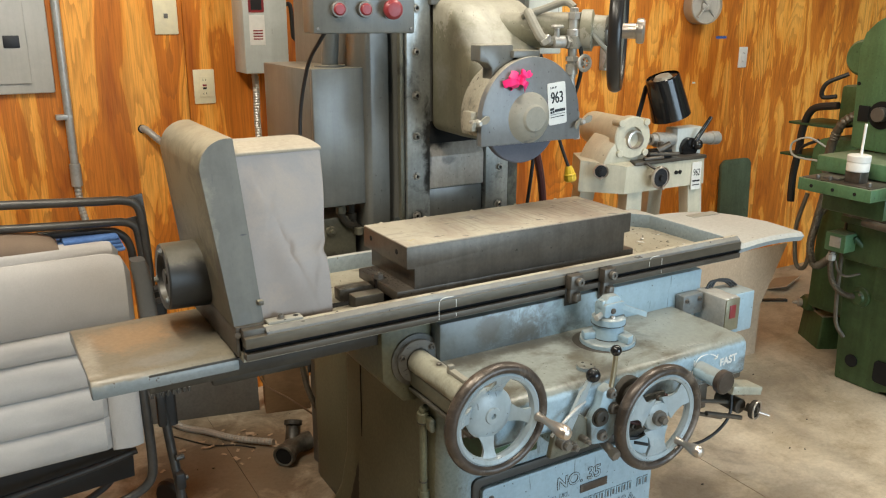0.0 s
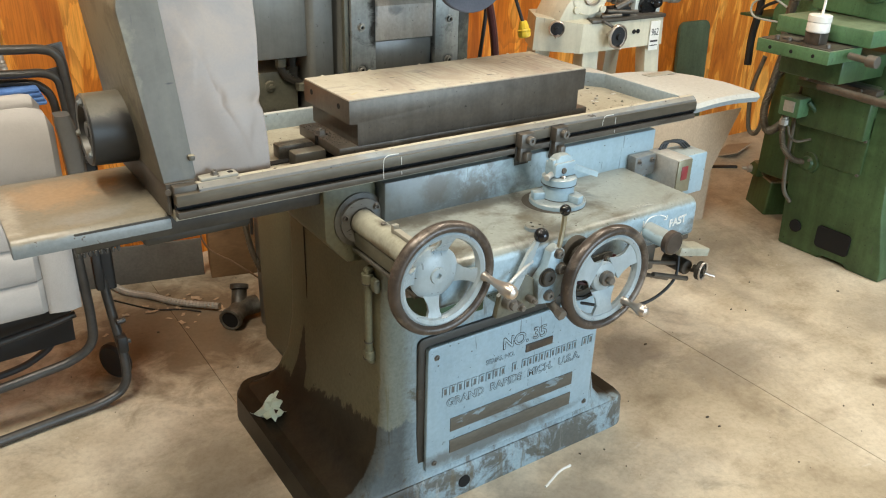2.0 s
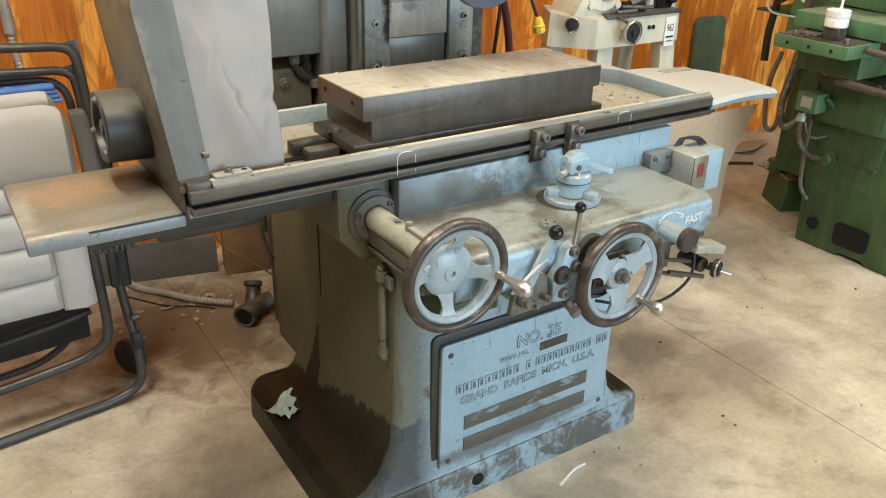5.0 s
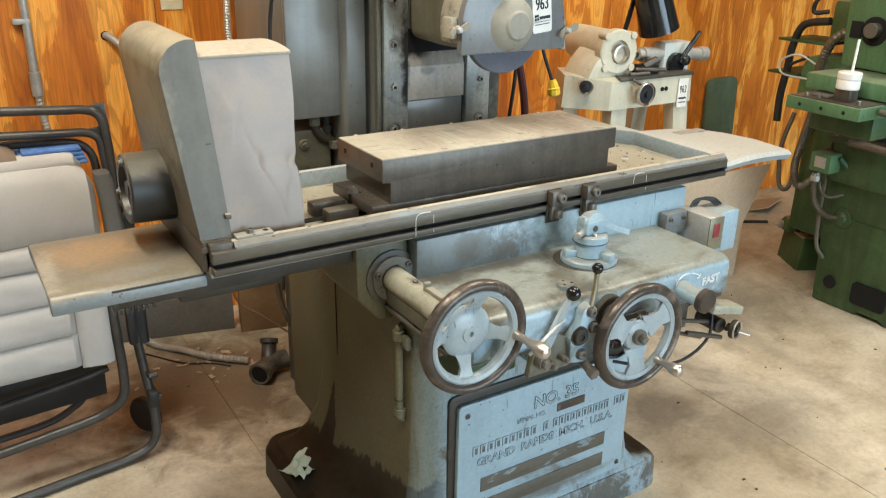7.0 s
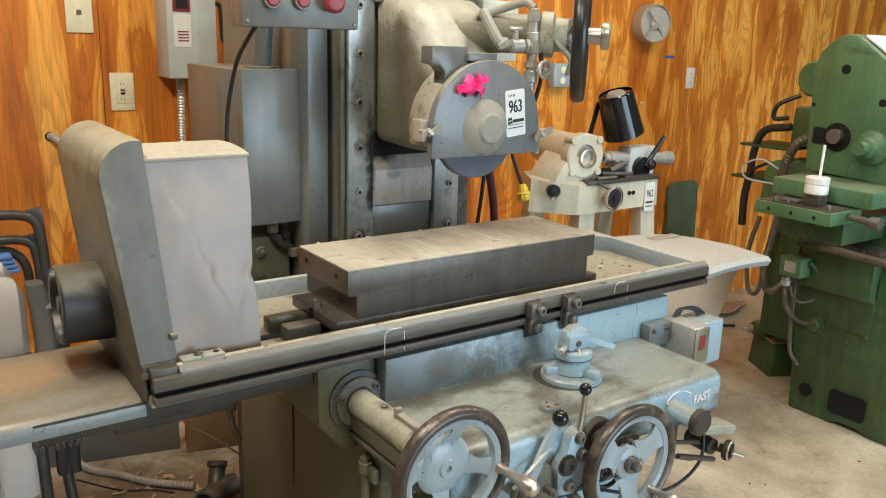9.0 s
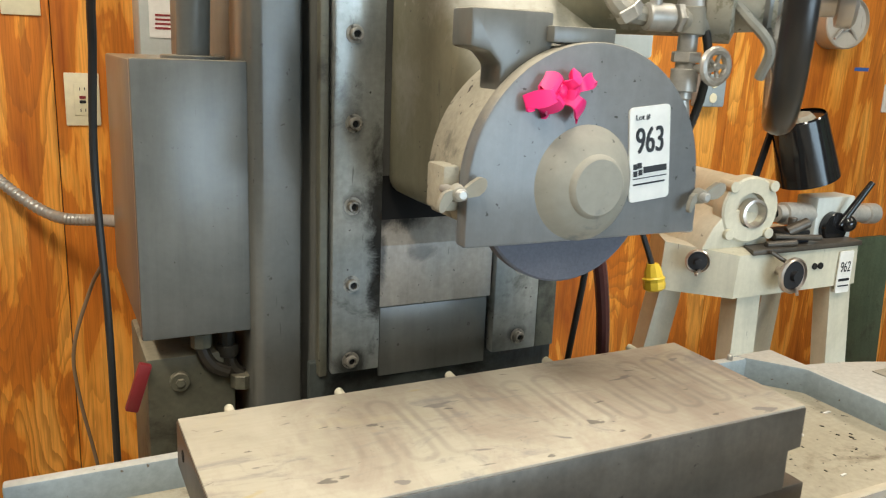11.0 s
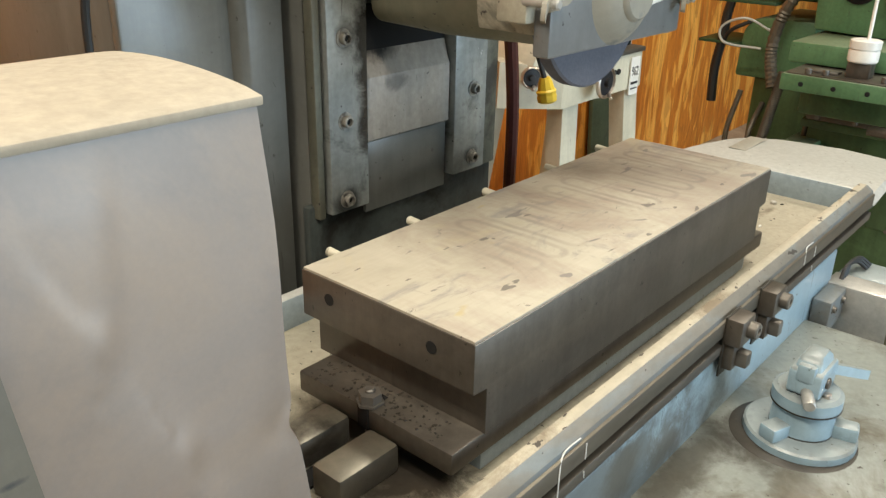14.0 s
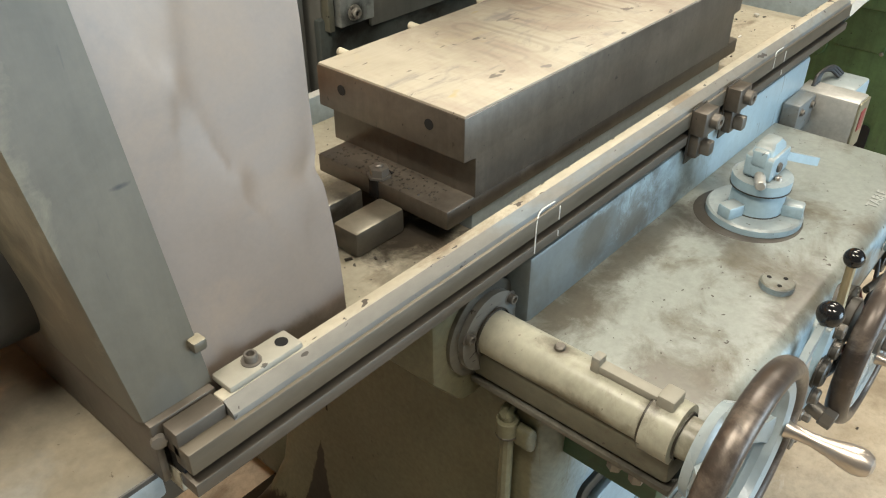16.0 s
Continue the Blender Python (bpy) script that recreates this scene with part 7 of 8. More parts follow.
# ---- green milling machine ----
mm = thing("milling_machine", 2.6, -0.2, 0, "green painted horizontal milling machine with a white jar on its table", "milling machine")
b = B()
prism(b, [(-0.56, 0.0), (-0.56, 0.05), (-0.50, 0.30), (-0.47, 0.55), (-0.46, 0.95), (0.03, 0.95), (0.0, 0.55), (-0.03, 0.0), (-0.25, 0.0), (-0.27, 0.018), (-0.38, 0.018), (-0.40, 0.0)], "yz", 2.34, 3.1, 0.010)
part("base", b, M_GREENB, mm, "grimy green base")
b = B(); prism(b, rrect(-0.36, -0.165, 0.455, 0.735, 0.012), "yz", 2.328, 2.40, 0.003); part("side_panel", b, M_GREENB, mm)
HEAD = [(-0.46, 1.12), (0.034, 1.14), (0.055, 1.585), (0.035, 1.655), (-0.01, 1.70), (-0.06, 1.728), (-0.10, 1.732), (-0.13, 1.724), (-0.26, 1.63), (-0.46, 1.50)]
b = B(); prism(b, HEAD, "yz", 2.30, 3.0, 0.012)
hd = part("column_head", b, M_GREEN, mm, "green column head")
b = B(); loft(b, [[(2.33, -0.14, 1.722), (2.95, -0.14, 1.722), (2.95, -0.14, 1.730), (2.33, -0.14, 1.730)], [(2.33, -0.45, 1.510), (2.95, -0.45, 1.510), (2.95, -0.45, 1.518), (2.33, -0.45, 1.518)]]); part("top_sheet", b, M_WHITE, hd, "pale sheet on the sloping top")
b = B(); box(b, 2.292, 2.31, -0.04, 0.012, 1.265, 1.335, 0.002); part("recess", b, M_HOLE, hd)
for y, z, r in ((-0.094, 1.587, 0.020), (-0.097, 1.30, 0.062), (-0.27, 1.46, 0.016), (0.03, 1.43, 0.008)):
    b = B(); cyl(b, (2.297, y, z), (2.31, y, z), r, e=0.0005); part("hole", b, M_HOLE, hd)
b = B(); cyl(b, (2.30, -0.10, 1.305), (2.26, -0.10, 1.305), 0.032); part("arbor", b, M_BOLT, hd)
b = B(); lathe(b, (2.30, -0.255, 1.275), (-1, 0, 0), [(0.075, 0), (0.072, 0.02), (0.045, 0.035), (0.043, 0.07), (0.028, 0.075), (0.027, 0.11), (0, 0.11)], 28); part("gear_boss", b, M_GREEN, hd)
b = B(); box(b, 2.05, 2.40, -0.42, 0.02, 1.06, 1.13, 0.008); part("knee_top", b, M_GREEN, mm)
b = B(); box(b, 1.876, 2.10, -0.36, -0.024, 1.0, 1.053, 0.004)
tb = part("table", b, M_GREEN, mm, "bright green milling table")
for y in (-0.09, -0.19, -0.29):
    b = B(); cyl(b, (1.874, y, 1.025), (1.885, y, 1.025), 0.008, n=12); part("hole", b, M_HOLE, tb)
b = B(); box(b, 1.885, 2.09, -0.35, -0.035, 1.052, 1.057, 0.001); part("table_top", b, M_DARK, tb)
b = B(); box(b, 2.02, 2.36, -0.34, -0.05, 0.90, 1.0, 0.01); part("saddle", b, M_GREENB, mm)
b = B(); prism(b, [(-0.36, 0.62), (-0.02, 0.62), (-0.02, 0.86), (-0.36, 0.86)], "yz", 2.28, 2.36, 0.012); part("knee", b, M_GREENB, mm)
b = B(); cyl(b, (2.0, -0.37, 1.03), (1.98, -0.47, 1.03), 0.014); cyl(b, (1.98, -0.46, 1.03), (1.98, -0.50, 1.03), 0.024); part("crank_stub", b, M_BOLT, mm)
b = B(); cyl(b, (1.95, -0.30, 0.90), (1.9, -0.75, 0.90), 0.016); part("feed_rod", b, M_DARK, mm)
b = B(); cyl(b, (2.332, -0.108, 0.117), (2.36, -0.108, 0.117), 0.031); part("hole", b, M_HOLE, mm)
b = B(); prism(b, rrect(-0.395, -0.225, 0.06, 0.168, 0.02), "yz", 2.330, 2.40, 0); part("opening", b, M_HOLE, mm)
b = B(); box(b, 2.20, 2.345, -0.078, 0.027, 0.667, 0.757, 0.008); sw = part("switch_box", b, M_GREEN, mm)
b = B(); box(b, 2.197, 2.201, -0.055, 0.0, 0.69, 0.74, 0.001); part("switch_plate", b, M_GALV, sw)
b = B(); tube(b, [(2.24, 0.008, 0.66), (2.243, 0.010, 0.60), (2.25, -0.008, 0.51), (2.285, -0.05, 0.452), (2.34, -0.10, 0.442)], 0.0145, 10, 8, True, 0.006); tube(b, [(2.28, 0.10, 0.98), (2.27, 0.115, 0.86), (2.27, 0.13, 0.76), (2.27, 0.145, 0.65), (2.27, 0.125, 0.57), (2.265, 0.085, 0.56), (2.25, 0.02, 0.615)], 0.020, 10, 8, True, 0.006)
part("flexible_conduit", b, M_OLDGALV, mm, "thick grey flexible conduit")
b = B(); cyl(b, (2.243, 0.010, 0.640), (2.243, 0.010, 0.612), 0.021, n=8); cyl(b, (2.243, 0.010, 0.652), (2.243, 0.010, 0.640), 0.016); part("fitting", b, M_GALV, mm, "bright conduit fitting")
b = B(); lathe(b, (2.345, -0.103, 0.442), (-1, 0.15, 0), [(0.052, 0), (0.050, 0.012), (0.034, 0.016), (0.030, 0.030), (0.018, 0.032), (0, 0.032)], 24); part("conduit_boss", b, M_GREENB, mm)
b = B(); tube(b, [(2.25, -0.01, 0.61), (2.25, -0.03, 0.565), (2.27, -0.06, 0.545), (2.33, -0.09, 0.555)], 0.006, 8); part("thin_pipe", b, M_OLDGALV, mm)
b = B(); cyl(b, (2.26, -0.082, 0.74), (2.335, -0.155, 0.63), 0.011, n=10); part("brace", b, M_GREEND, mm)
b = B(); box(b, 2.52, 3.0, 0.0, 0.30, 0.235, 0.95, 0.03); part("drive_housing", b, M_GREENB, mm)
b = B(); prism(b, [(0.08, 0.90), (0.37, 0.90), (0.36, 1.08), (0.33, 1.125), (0.28, 1.14), (0.08, 1.14)], "yz", 2.50, 2.9, 0.012); part("belt_guard", b, M_GREEN, mm)
b = B(); box(b, 2.50, 2.8, 0.06, 0.25, 1.21, 1.40, 0.02); part("gear_cover", b, M_GREENB, mm)
b = B(); cyl(b, (2.55, 0.20, 1.53), (2.85, 0.20, 1.53), 0.085, e=0.012); part("motor", b, M_GREEN, mm)
for y0, y1, z in ((0.24, 0.505, 1.198), (0.36, 0.535, 1.033)):
    b = B(); box(b, 2.48, 2.75, y0, y1, z - 0.012, z, 0.002); part("shelf_plate", b, M_GREEND, mm)
for pts, r in (([(2.55, 0.25, 1.45), (2.5, 0.33, 1.40), (2.5, 0.345, 1.335), (2.52, 0.28, 1.34)], 0.011), ([(2.5, 0.25, 1.30), (2.5, 0.385, 1.27), (2.5, 0.43, 1.17), (2.5, 0.44, 1.05), (2.5, 0.455, 0.92), (2.5, 0.45, 0.78)], 0.019),
               ([(2.5, 0.44, 1.03), (2.48, 0.40, 1.08), (2.5, 0.33, 1.12)], 0.008)):
    b = B(); tube(b, pts, r); part("hose", b, M_RUBBER, mm, "black rubber hose")
b = B(); tube(b, [(2.42, 0.09, 1.28), (2.40, 0.15, 1.23), (2.40, 0.19, 1.13), (2.40, 0.20, 1.02), (2.36, 0.16, 0.9)], 0.024, 10, 8, True, 0.014); part("duct", b, M_OLDGALV, mm, "grey-brown ribbed duct")
b = B(); tube(b, [(2.42, 0.30, 0.86), (2.40, 0.325, 0.70), (2.40, 0.32, 0.58), (2.40, 0.30, 0.49), (2.40, 0.262, 0.475), (2.40, 0.238, 0.53), (2.42, 0.24, 0.70), (2.52, 0.24, 0.80)], 0.011); part("cord", b, M_OLDGALV, mm, "looped dusty hose")
b = B(); tube(b, [(2.42, 0.22, 1.10), (2.4, 0.32, 1.14), (2.4, 0.41, 1.10), (2.4, 0.39, 1.04), (2.42, 0.25, 1.03)], 0.005); part("cord", b, M_LGREY, mm)
j = thing("jar", 1.96, -0.235, 1.09, "white plastic jar with a stick, standing on the milling table", "jar")
b = B(); lathe(b, (1.96, -0.235, 1.105), (0, 0, 1), [(0, 0), (0.042, 0), (0.045, 0.004), (0.045, 0.035), (0.042, 0.04), (0.046, 0.042), (0.046, 0.065), (0.043, 0.068), (0, 0.068)], 28); part("body", b, M_WHITE, j)
b = B(); cyl(b, (1.962, -0.24, 1.17), (1.975, -0.235, 1.30), 0.0055, n=10); part("stick", b, M_WHITE, j)
b = B(); box(b, 1.93, 1.99, -0.27, -0.20, 1.057, 1.106, 0.004); solo("steel_block", b, M_DARK, "dark steel block on the milling table", "block")
for x, y in ((1.90, -0.10), (1.91, -0.15), (1.92, -0.32)):
    b = B(); cyl(b, (x, y, 1.057), (x, y, 1.075), 0.01, n=10); solo("loose_bolt", b, M_BOLT, "loose steel bolt on the milling table", "bolt", "bolts on the milling table")
b = B(); box(b, 1.93, 1.98, -0.18, -0.10, 1.057, 1.066, 0.003); solo("clamp_bar", b, M_BOLT, "loose steel clamp bar on the milling table", "clamp")
cp = thing("coolant_tank", 2.75, 0.36, 0, "small dark green pump tank standing on the floor", "tank")
TM = pose(2.575, 0.232, 0, 0, 0, -28.7)
b = B(); loft(b, [[(px, py, z) for px, py in rrect(x0, 0.24, y0, y1, 0.012)] for z, x0, y0, y1 in ((0.0, 0.0, 0.0, 0.235), (0.165, 0.012, 0.008, 0.228), (0.178, 0.014, 0.010, 0.226))]); b.transform(TM); part("tank", b, M_GREENB, cp)
b = B(); box(b, 0.008, 0.24, 0.004, 0.232, 0.178, 0.190, 0.004, m=TM); part("lid", b, M_TRAY, cp, "dusty beige tank lid")
b = B(); loft(b, [[(px, py, z) for px, py in rrect(-0.035 + i, 0.075 - i, 0.10, 0.21 - i, 0.02)] for z, i in ((0.182, 0.0), (0.225, 0.004), (0.245, 0.016))]); b.transform(TM); part("pump", b, M_GREENB, cp)
b = B(); lathe(b, TM @ Vector((0.02, 0.102, 0.212)), TM.to_3x3() @ Vector((0.1, -1, 0)), [(0.026, 0), (0.026, 0.012), (0.021, 0.014), (0.018, 0.006), (0, 0.006)], 20); part("port", b, M_OLIVE, cp)
b = B(); lathe(b, TM @ Vector((-0.03, 0.17, 0.205)), TM.to_3x3() @ Vector((-1, 0.2, 0)), [(0.022, 0), (0.022, 0.02), (0.012, 0.024), (0.007, 0.048), (0, 0.049)], 18); part("nozzle", b, M_GALV, cp)
b = B(); cyl(b, TM @ Vector((0.05, 0.09, 0.212)), TM @ Vector((0.15, 0.065, 0.212)), 0.006, n=10); part("pump_pipe", b, M_DARK, cp)
b = B(); lathe(b, TM @ Vector((0.145, 0.17, 0.188)), (0, 0, 1), [(0.014, 0), (0.014, 0.014), (0.026, 0.016), (0.026, 0.028), (0.022, 0.031), (0, 0.031)], 20); part("cap", b, M_DUST, cp)
b = B(); prism(b, arc(3.13, 0.785, 0.05, 0, 90, 5) + arc(2.955, 0.785, 0.05, 90, 180, 5) + [(2.905, 0.0), (3.18, 0.0)], "xz", 1.20, 1.225, 0.004)
b.transform(Matrix.Translation((0, 1.22, 0)) @ Matrix.Rotation(radians(-3), 4, "X") @ Matrix.Translation((0, -1.2, 0)))
solo("green_panel", b, M_GREENP, "dark green steel cover leaning against the plywood", "panel")
cb = thing("cardboard_box", 2.1, 0.45, 0, "open brown cardboard box with a folded-out flap on the floor", "box")
CBX0, CBX1, CBY0, CBY1, CBZ = 1.78, 2.235, 0.36, 0.66, 0.28
for nm, q in (("front", (CBX0, CBX1, CBY0, CBY0 + 0.005)), ("back", (CBX0, CBX1, CBY1 - 0.005, CBY1)), ("side", (CBX0, CBX0 + 0.005, CBY0 + 0.005, CBY1 - 0.005)), ("side", (CBX1 - 0.005, CBX1, CBY0 + 0.005, CBY1 - 0.005))):
    b = B(); box(b, *q, 0, CBZ, 0.001, 1); part(nm, b, M_CARD, cb)
for nm, x0, x1, x2, x3, y, z in (("flap", CBX0, CBX1, CBX0 - 0.03, CBX1 + 0.215, CBY0 + 0.04, 0.57), ("back_flap", CBX0, CBX1, CBX0, CBX1 + 0.03, CBY1 + 0.10, 0.46)):
    yb = CBY0 if nm == "flap" else CBY1 - 0.005
    b = B(); loft(b, [[(x0, yb, CBZ), (x1, yb, CBZ), (x1, yb + 0.005, CBZ), (x0, yb + 0.005, CBZ)], [(x2, y, z), (x3, y, z), (x3, y + 0.005, z), (x2, y + 0.005, z)]]); part(nm, b, M_CARD, cb)
b = B(); loft(b, [[(3.14, 1.02, 0.002), (3.42, 1.14, 0.002), (3.40, 1.145, 0.006), (3.14, 1.03, 0.006)], [(3.20, 0.90, 0.05), (3.50, 1.02, 0.035), (3.50, 1.025, 0.04), (3.20, 0.905, 0.055)]]); solo("cardboard_scrap", b, M_CARD, "bent brown cardboard scrap lying on the concrete floor", "cardboard")
b = B(); box(b, -0.10, 0.10, -0.012, 0.012, 0.0, 0.015, 0.003, m=pose(3.0, 0.86, 0, 0, 0, -30)); solo("dark_bar", b, M_GRIMY, "short dark steel bar lying on the concrete floor", "bar")

for y in (-0.355, -0.115):
    for z in (0.46, 0.62, 0.78):
        b = B(); cyl(b, (2.320, y, z), (2.311, y, z), 0.008, n=8); part("panel_screw", b, M_BOLT, mm)
b = B(); box(b, 2.26, 2.38, -0.44, 0.0, 0.80, 0.83, 0.004); part("drip_ledge", b, M_GREENB, mm)
b = B(); box(b, 2.335, 2.345, -0.30, -0.16, 1.555, 1.585, 0.001); part("name_plate", b, M_BRASSY, mm)
b = B(); cyl(b, (2.30, -0.38, 1.38), (2.20, -0.42, 1.32), 0.010); lathe(b, (2.205, -0.418, 1.323), (-1, -0.4, -0.6), [(0, 0), (0.016, 0.004), (0.022, 0.018), (0.016, 0.034), (0, 0.038)], 16); part("speed_lever", b, M_DARK, mm)
b = B(); box(b, 2.24, 2.30, -0.39, -0.02, 0.835, 0.86, 0.003); part("saddle_gib", b, M_DARK, mm)
for y in (-0.32, -0.19, -0.06):
    b = B(); cyl(b, (2.242, y, 0.848), (2.230, y, 0.848), 0.009, n=6); part("gib_screw", b, M_BOLT, mm)
b = B(); tube(b, [(2.33, -0.03, 0.95), (2.30, -0.01, 0.80), (2.31, 0.0, 0.55), (2.32, -0.01, 0.30), (2.34, -0.05, 0.22)], 0.010, 8); part("oil_pipe", b, M_OLDGALV, mm)

# ---- folding recliner ----
ch = thing("folding_recliner", -1.2, 0.35, 0, "folded padded light grey recliner chair with dark tube frame", "chair")
CYF = 0.30
for nm, pts, r in (
        ("back_rail", [(-2.0, 0.40, 1.235), (-1.5, 0.38, 1.215), (-1.157, 0.37, 1.197), (-0.90, 0.36, 1.182), (-0.83, 0.36, 1.177), (-0.792, 0.36, 1.160), (-0.778, 0.36, 1.115), (-0.772, 0.36, 1.0), (-0.770, 0.36, 0.88)], 0.0135),
        ("middle_rail", [(-2.0, 0.42, 1.165), (-1.5, 0.40, 1.145), (-1.167, 0.38, 1.125), (-0.90, 0.37, 1.112), (-0.835, 0.37, 1.108), (-0.80, 0.37, 1.090), (-0.79, 0.37, 1.05), (-0.785, 0.37, 0.95)], 0.0125),
        ("inner_rail", [(-2.0, 0.44, 1.12), (-1.3, 0.42, 1.09), (-1.0, 0.40, 1.085), (-0.88, 0.39, 1.080), (-0.835, 0.39, 1.060), (-0.815, 0.39, 1.02), (-0.81, 0.39, 0.95)], 0.0125),
        ("seat_rail", [(-0.845, CYF + 0.02, 0.80), (-0.838, CYF, 0.55), (-0.832, CYF, 0.33), (-0.845, CYF, 0.245), (-0.90, CYF, 0.205), (-1.0, CYF, 0.185), (-1.3, CYF, 0.15), (-2.0, CYF, 0.08)], 0.0155),
        ("floor_rail", [(-0.785, CYF + 0.06, 0.60), (-0.765, CYF + 0.04, 0.35), (-0.752, CYF + 0.0, 0.14), (-0.775, CYF - 0.01, 0.05), (-0.86, CYF - 0.02, 0.022), (-0.96, CYF - 0.03, 0.020), (-1.2, CYF - 0.06, 0.018), (-2.0, CYF - 0.16, 0.018)], 0.0155),
        ("rear_leg", [(-0.925, CYF + 0.3, 0.45), (-0.92, CYF + 0.3, 0.18), (-0.97, CYF + 0.3, 0.08), (-1.2, CYF + 0.3, 0.03), (-2.0, CYF + 0.3, 0.02)], 0.013),
        ("lower_bar", [(-0.86, CYF + 0.12, 0.30), (-1.0, CYF + 0.12, 0.275), (-1.3, CYF + 0.12, 0.24), (-2.0, CYF + 0.12, 0.17)], 0.012)):
    b = B(); tube(b, pts, r, 12); part(nm, b, M_TUBE, ch)
for z, x, y in ((1.168, -0.805, 0.36), (1.098, -0.815, 0.37)):
    b = B(); prism(b, [(x - 0.075, z + 0.008), (x + 0.035, z + 0.026), (x + 0.042, z - 0.055), (x + 0.022, z - 0.055), (x + 0.010, z - 0.002)], "xz", y - 0.003, y + 0.003, 0.001)
    part("corner_plate", b, M_TUBE, ch)
b = B(); loft(b, [[(px, py, z) for px, py in rrect(-0.768 - 0.004 * k, -0.730, CYF + 0.04, CYF + 0.10, 0.012)] for k, z in enumerate((0.40, 0.42, 0.60, 0.80, 0.862, 0.880))]); part("armrest", b, M_RUBBER, ch, "black plastic armrest")
b = B(); loft(b, [[(px, py, z) for px, py in rrect(x0, x1, CYF - 0.012, CYF + 0.05, 0.014)] for z, x0, x1 in ((0.785, -0.822, -0.768), (0.84, -0.824, -0.770), (0.92, -0.828, -0.775), (0.98, -0.834, -0.784), (0.998, -0.832, -0.790))]); part("side_cover", b, M_SIDECOVER, ch, "glossy dark grey plastic side cover")
for z, x in ((0.86, -0.762), (0.90, -0.766), (0.30, -0.748), (0.22, -0.742)):
    b = B(); cyl(b, (x - 0.012, CYF - 0.004, z), (x + 0.016, CYF + 0.0, z), 0.010, n=12); part("rivet", b, M_TUBE, ch)
b = B(); box(b, -0.80, -0.772, CYF + 0.0, CYF + 0.03, 0.42, 0.60, 0.008); part("hinge_cover", b, M_RUBBER, ch)
b = B(); box(b, -0.768, -0.735, CYF - 0.02, CYF + 0.03, 0.185, 0.245, 0.008); part("hinge_block", b, M_RUBBER, ch)
b = B(); cyl(b, (-0.775, CYF + 0.13, 0.075), (-0.742, CYF + 0.15, 0.075), 0.066, n=32, e=0.010)
wh = part("caster", b, M_RUBBER, ch)
b = B(); cyl(b, (-0.739, CYF + 0.152, 0.075), (-0.736, CYF + 0.154, 0.075), 0.020, n=20); part("hub", b, M_TUBE, wh)

# Added black sheet that imitates the shade below the recliner
b = B(); loft(b, [[(-2.0, CYF + 0.20 + q, 0.10), (-0.865, CYF + 0.20 + q, 0.16), (-0.862, CYF + 0.17 + q, 0.43), (-2.0, CYF + 0.17 + q, 0.43)] for q in (0.0, 0.012)])
part("under_seat_shade", b, M_RUBBER, ch, "added black sheet for the shade under the seat")


def cushion(x0, x1, z0, z1, y, th, corner=0.0, nx=44, nz=12, sag=0.0):
    """Stuffed pad: puffed face, creased seams, the outer top corner rounded, fine wrinkles."""
    t = bmesh.new()
    rows = []
    for i in range(nz + 1):
        row = []
        for k in range(nx + 1):
            u, v = k / nx, i / nz
            xx = x0 + (x1 - x0) * u
            d = max(0.0, (xx - (x1 - corner)) / corner) if corner else 0.0
            top = z1 - corner * (1 - math.sqrt(max(0.0, 1 - d * d))) * 0.9
            zz = z0 + (top - z0) * v + sag * (x1 - xx)
            puff = (min(1, 60 * u * (1 - u)) ** 0.5) * (max(0.02, 4 * v * (1 - v)) ** 0.30)
            w = 0.004 * noise.noise(Vector((xx * 7, v * 2.2, z0 * 5))) + 0.0016 * noise.noise(Vector((xx * 26, v * 9, z0)))
            row.append(t.verts.new((xx, y - th * puff + w * puff, zz)))
        rows.append(row)
    for a, c in zip(rows, rows[1:]):
        for k in range(nx):
            t.faces.new((a[k], a[k + 1], c[k + 1], c[k]))
    r = bmesh.ops.extrude_face_region(t, geom=t.faces[:])
    for v in r["geom"]:
        if isinstance(v, bmesh.types.BMVert):
            v.co.y = y + 0.02
    bmesh.ops.recalc_face_normals(t, faces=t.faces[:])
    return t


part("back_pad", cushion(-1.75, -0.838, 0.812, 1.035, CYF + 0.005, 0.045, 0.075), M_FABRIC, ch, "grey padded upper cushion")
part("top_roll", cushion(-1.75, -0.862, 1.010, 1.066, CYF + 0.030, 0.030, 0.040), M_FABRIC, ch, "rolled upper hem of the cushion")
for z0, z1 in ((0.738, 0.8155), (0.624, 0.7375), (0.509, 0.6235), (0.398, 0.5085)):
    part("seat_pad", cushion(-1.75, -0.946, z0, z1, CYF - 0.005, 0.030, sag=-0.012), M_FABRIC, ch)
t = cushion(0.0, 0.42, -0.946, -0.852, 0.0, 0.026)
t.transform(Matrix(((0, 0, 1, 0), (0, 1, 0, CYF - 0.003), (1, 0, 0, 0.385), (0, 0, 0, 1))))
bmesh.ops.recalc_face_normals(t, faces=t.faces[:])
part("side_pad", t, M_FABRIC, ch, "narrow padded side strip")
b = B()
for k in range(4):
    box(b, -1.04 + 0.010 * k, -0.838 - 0.005 * k, CYF + 0.03, CYF + 0.16, 1.026 + 0.0125 * k, 1.0385 + 0.0125 * k, 0.006, 2)
solo("folded_cloth", b, M_PLAID, "folded blue checked cloth lying on the chair", "cloth")
b = B()
loft(b, [[(xx, CYF + 0.085 + 0.075 * math.cos(a), 1.062 + (0.034 + 0.012 * math.sin(xx * 9)) * h * math.sin(a)) for a in [radians(360 * q / 18) for q in range(18)]] for xx, h in ((-1.7, 0.8), (-1.4, 1.0), (-1.25, 1.05), (-1.15, 1.1), (-1.08, 1.0), (-1.04, 0.75), (-1.025, 0.3))])
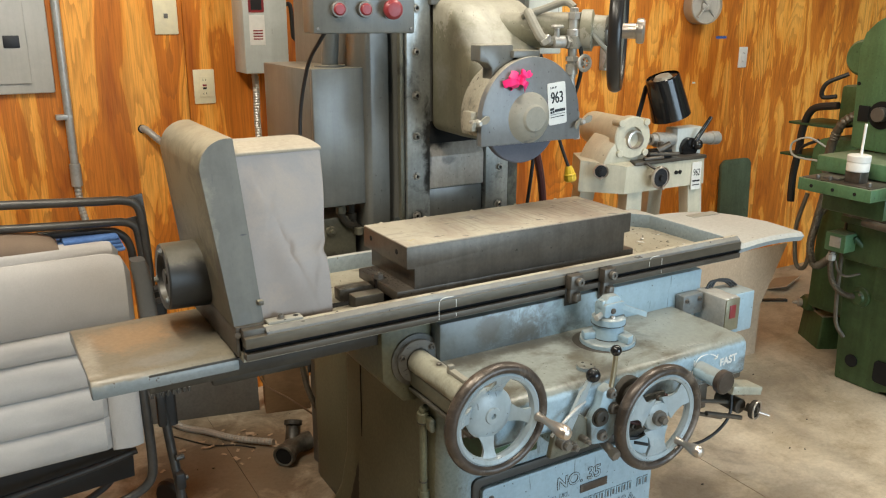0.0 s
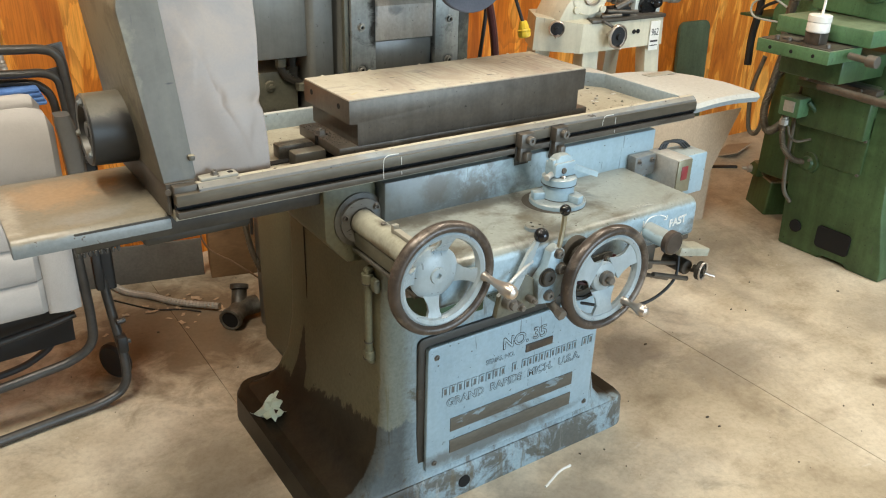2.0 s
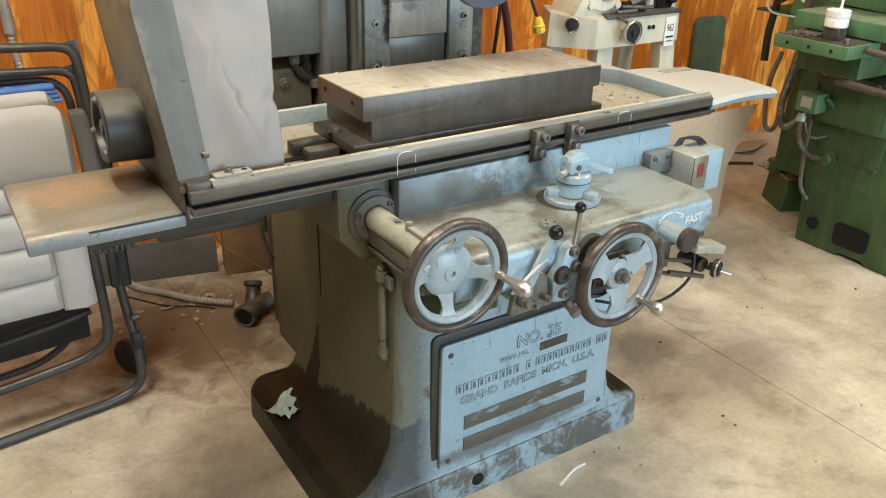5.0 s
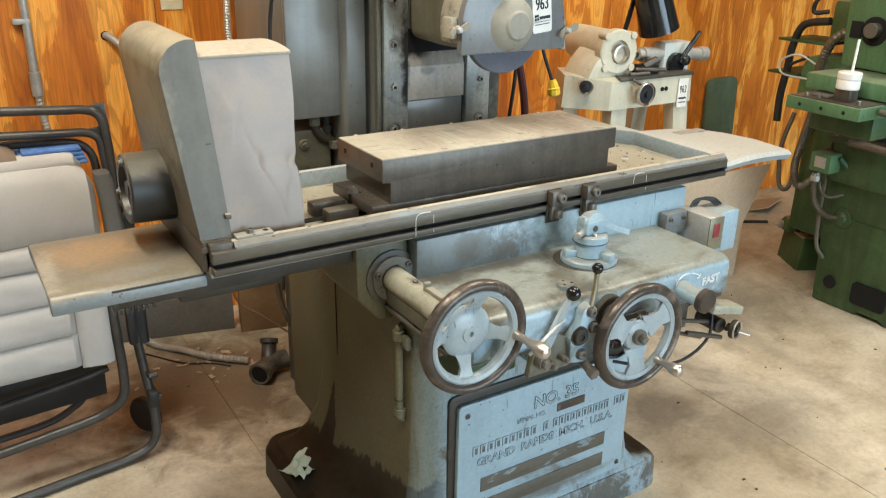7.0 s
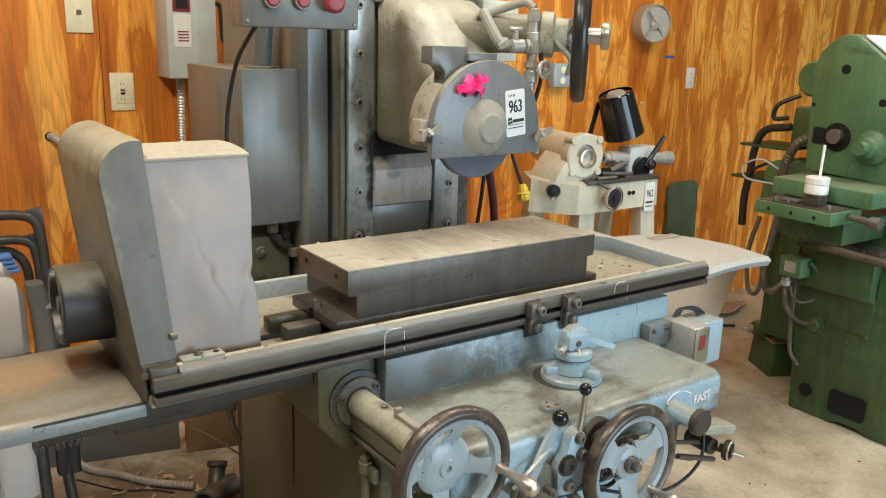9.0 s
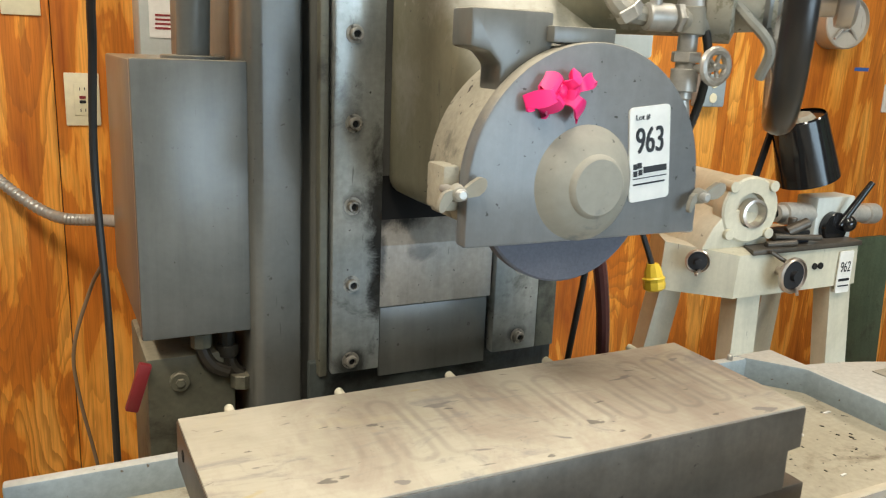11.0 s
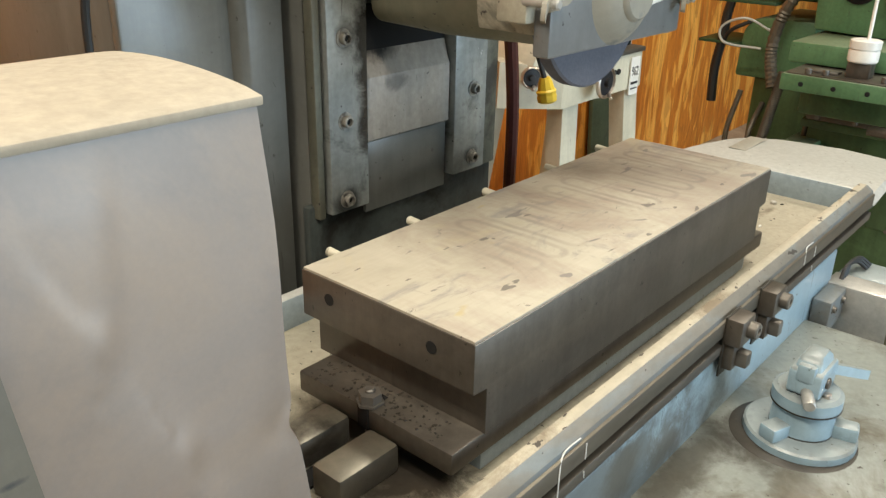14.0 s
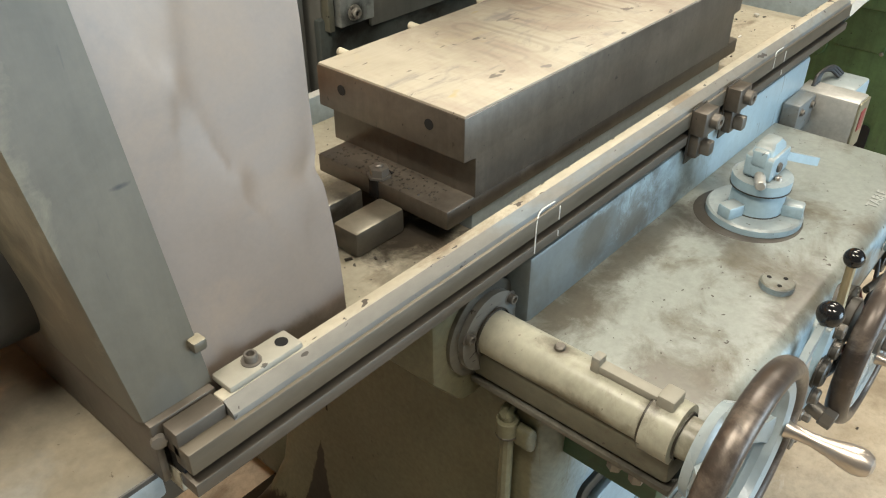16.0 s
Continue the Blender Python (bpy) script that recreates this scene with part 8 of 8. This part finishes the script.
solo("folded_blanket", b, M_BROWN, "folded olive brown blanket lying on the chair", "blanket")

# ---- on the floor ----
b = B(); box(b, -0.60, 0.0, 0.0, 0.014, 0.0, 0.175, 0.002, m=pose(-0.235, 1.062, 0, 0, 0, -13)); solo("grey_board", b, M_GRAY_PAD, "grey board standing along the foot of the plywood", "board")
b = B(); box(b, -0.10, 0.10, 0.0, 0.13, 0.0, 0.26, 0.004, m=pose(-0.125, 0.985, 0, 0, 0, -14)); solo("wood_block", b, M_BLOCK, "brown wooden block against the wall", "block")
b = B(); tube(b, [(-0.300, 0.552, 0.046), (-0.27, 0.58, 0.048), (-0.235, 0.605, 0.050), (-0.17, 0.612, 0.050)], 0.038, 18, 6); tube(b, [(-0.25, 0.60, 0.05), (-0.232, 0.635, 0.085), (-0.218, 0.66, 0.125)], 0.030, 16, 6)
lathe(b, (-0.292, 0.559, 0.0465), (-0.73, -0.68, -0.03), [(0.036, -0.004), (0.046, 0.0), (0.046, 0.020), (0.040, 0.023), (0.034, 0.020)], 26)
lathe(b, (-0.224, 0.65, 0.115), (0.25, 0.45, 0.8), [(0.028, -0.004), (0.037, 0.0), (0.037, 0.018), (0.030, 0.020)], 22)
elb = solo("pipe_tee", b, M_FOOT, "dark dusty cast pipe tee lying on the concrete", "pipe")
b = B(); cyl(b, (-0.298, 0.553, 0.0462), (-0.305, 0.546, 0.0459), 0.034, n=22, e=0); part("mouth", b, M_HOLE, elb, "black open mouth")
b = B(); tube(b, [(-0.64, 1.02, 0.004), (-0.52, 0.86, 0.004), (-0.42, 0.80, 0.004), (-0.36, 0.74, 0.004)], 0.0035, 8); solo("thin_wire", b, M_RUBBER, "thin black wire lying on the concrete", "wire")
b = B(); tube(b, [(-0.245, 0.47, 0.66), (-0.240, 0.49, 0.54), (-0.228, 0.50, 0.44), (-0.208, 0.50, 0.33), (-0.17, 0.50, 0.24), (-0.10, 0.52, 0.18)], 0.012, 10, 8, True, 0.010)
part("drain_conduit", b, M_OLDGALV, g, "hanging flexible conduit behind the base")
bm_ = B()
t_ = bmesh.new()
bmesh.ops.create_grid(t_, x_segments=8, y_segments=6, size=0.5)
for v in t_.verts:
    v.co = Vector((v.co.x * 0.13, v.co.y * 0.09, 0.006 + 0.05 * abs(noise.noise(v.co * 5)) + 0.03 * v.co.x ** 2))
rr = bmesh.ops.extrude_face_region(t_, geom=t_.faces[:])
for v in rr["geom"]:
    if isinstance(v, bmesh.types.BMVert):
        v.co.z -= 0.0015
t_.transform(pose(-0.416, -0.16, 0.098, 0, 0, 35))
merge(bm_, t_)
solo("paper_scrap", bm_, M_PAPER, "crumpled pale green paper lying on the grinder's foot", "paper")
b = B(); tube(b, [(0.17, -0.80, 0.003), (0.25, -0.77, 0.004), (0.30, -0.765, 0.003)], 0.004, 8); solo("zip_tie", b, M_WHITE, "thin white plastic strip on the concrete", "strip")
rnd = random.Random(5)
b = B()
for k in range(130):
    x, y, s = rnd.uniform(-1.1, 2.2), rnd.uniform(-1.5, 1.1), 0.0012 + 0.0045 * rnd.random() ** 3
    box(b, -s, s, -s * 0.6, s * 0.6, 0, 0.003, 0, m=pose(x, y, 0, 0, 0, rnd.uniform(0, 360)))
solo("floor_debris", b, M_DARK, "scattered dark chips and swarf on the concrete", "debris", kind="stuff")
b = B()
for k in range(26):
    x, y, s = rnd.gauss(-0.42, 0.12), rnd.gauss(0.80, 0.10), rnd.uniform(0.006, 0.018)
    if x > -0.24:
        continue
    t_ = bmesh.new()
    bmesh.ops.create_grid(t_, x_segments=3, y_segments=2, size=0.5)
    for v in t_.verts:
        v.co = Vector((v.co.x * 2 * s, v.co.y * s, 0.004 + 0.5 * s * abs(noise.noise(v.co * 3 + Vector((k, 0, 0))))))
    rr = bmesh.ops.extrude_face_region(t_, geom=t_.faces[:])
    for v in rr["geom"]:
        if isinstance(v, bmesh.types.BMVert):
            v.co.z -= 0.001
    t_.transform(pose(x, y, 0, 0, 0, rnd.uniform(0, 360)))
    merge(b, t_)
solo("dry_leaves", b, M_CARD, "dry pale leaf scraps scattered on the concrete", "leaves", kind="stuff")
# broom beyond the milling machine
br = thing("broom", 2.65, -0.68, 0, "green-handled broom leaning by the milling machine", "broom")
b = B(); cyl(b, (2.66, -0.655, 0.30), (2.80, -0.56, 1.30), 0.012); part("handle", b, M_BGREEN, br)
b = B(); loft(b, [[(2.68, -0.79, 0.0), (2.74, -0.79, 0.0), (2.74, -0.64, 0.0), (2.68, -0.64, 0.0)], [(2.65, -0.72, 0.20), (2.69, -0.72, 0.20), (2.69, -0.62, 0.20), (2.65, -0.62, 0.20)]]); part("bristles", b, M_GREEND, br)
b = B(); box(b, 2.635, 2.695, -0.73, -0.61, 0.195, 0.235, 0.012); box(b, 2.645, 2.685, -0.685, -0.63, 0.23, 0.32, 0.012); part("socket", b, M_WHITE, br)
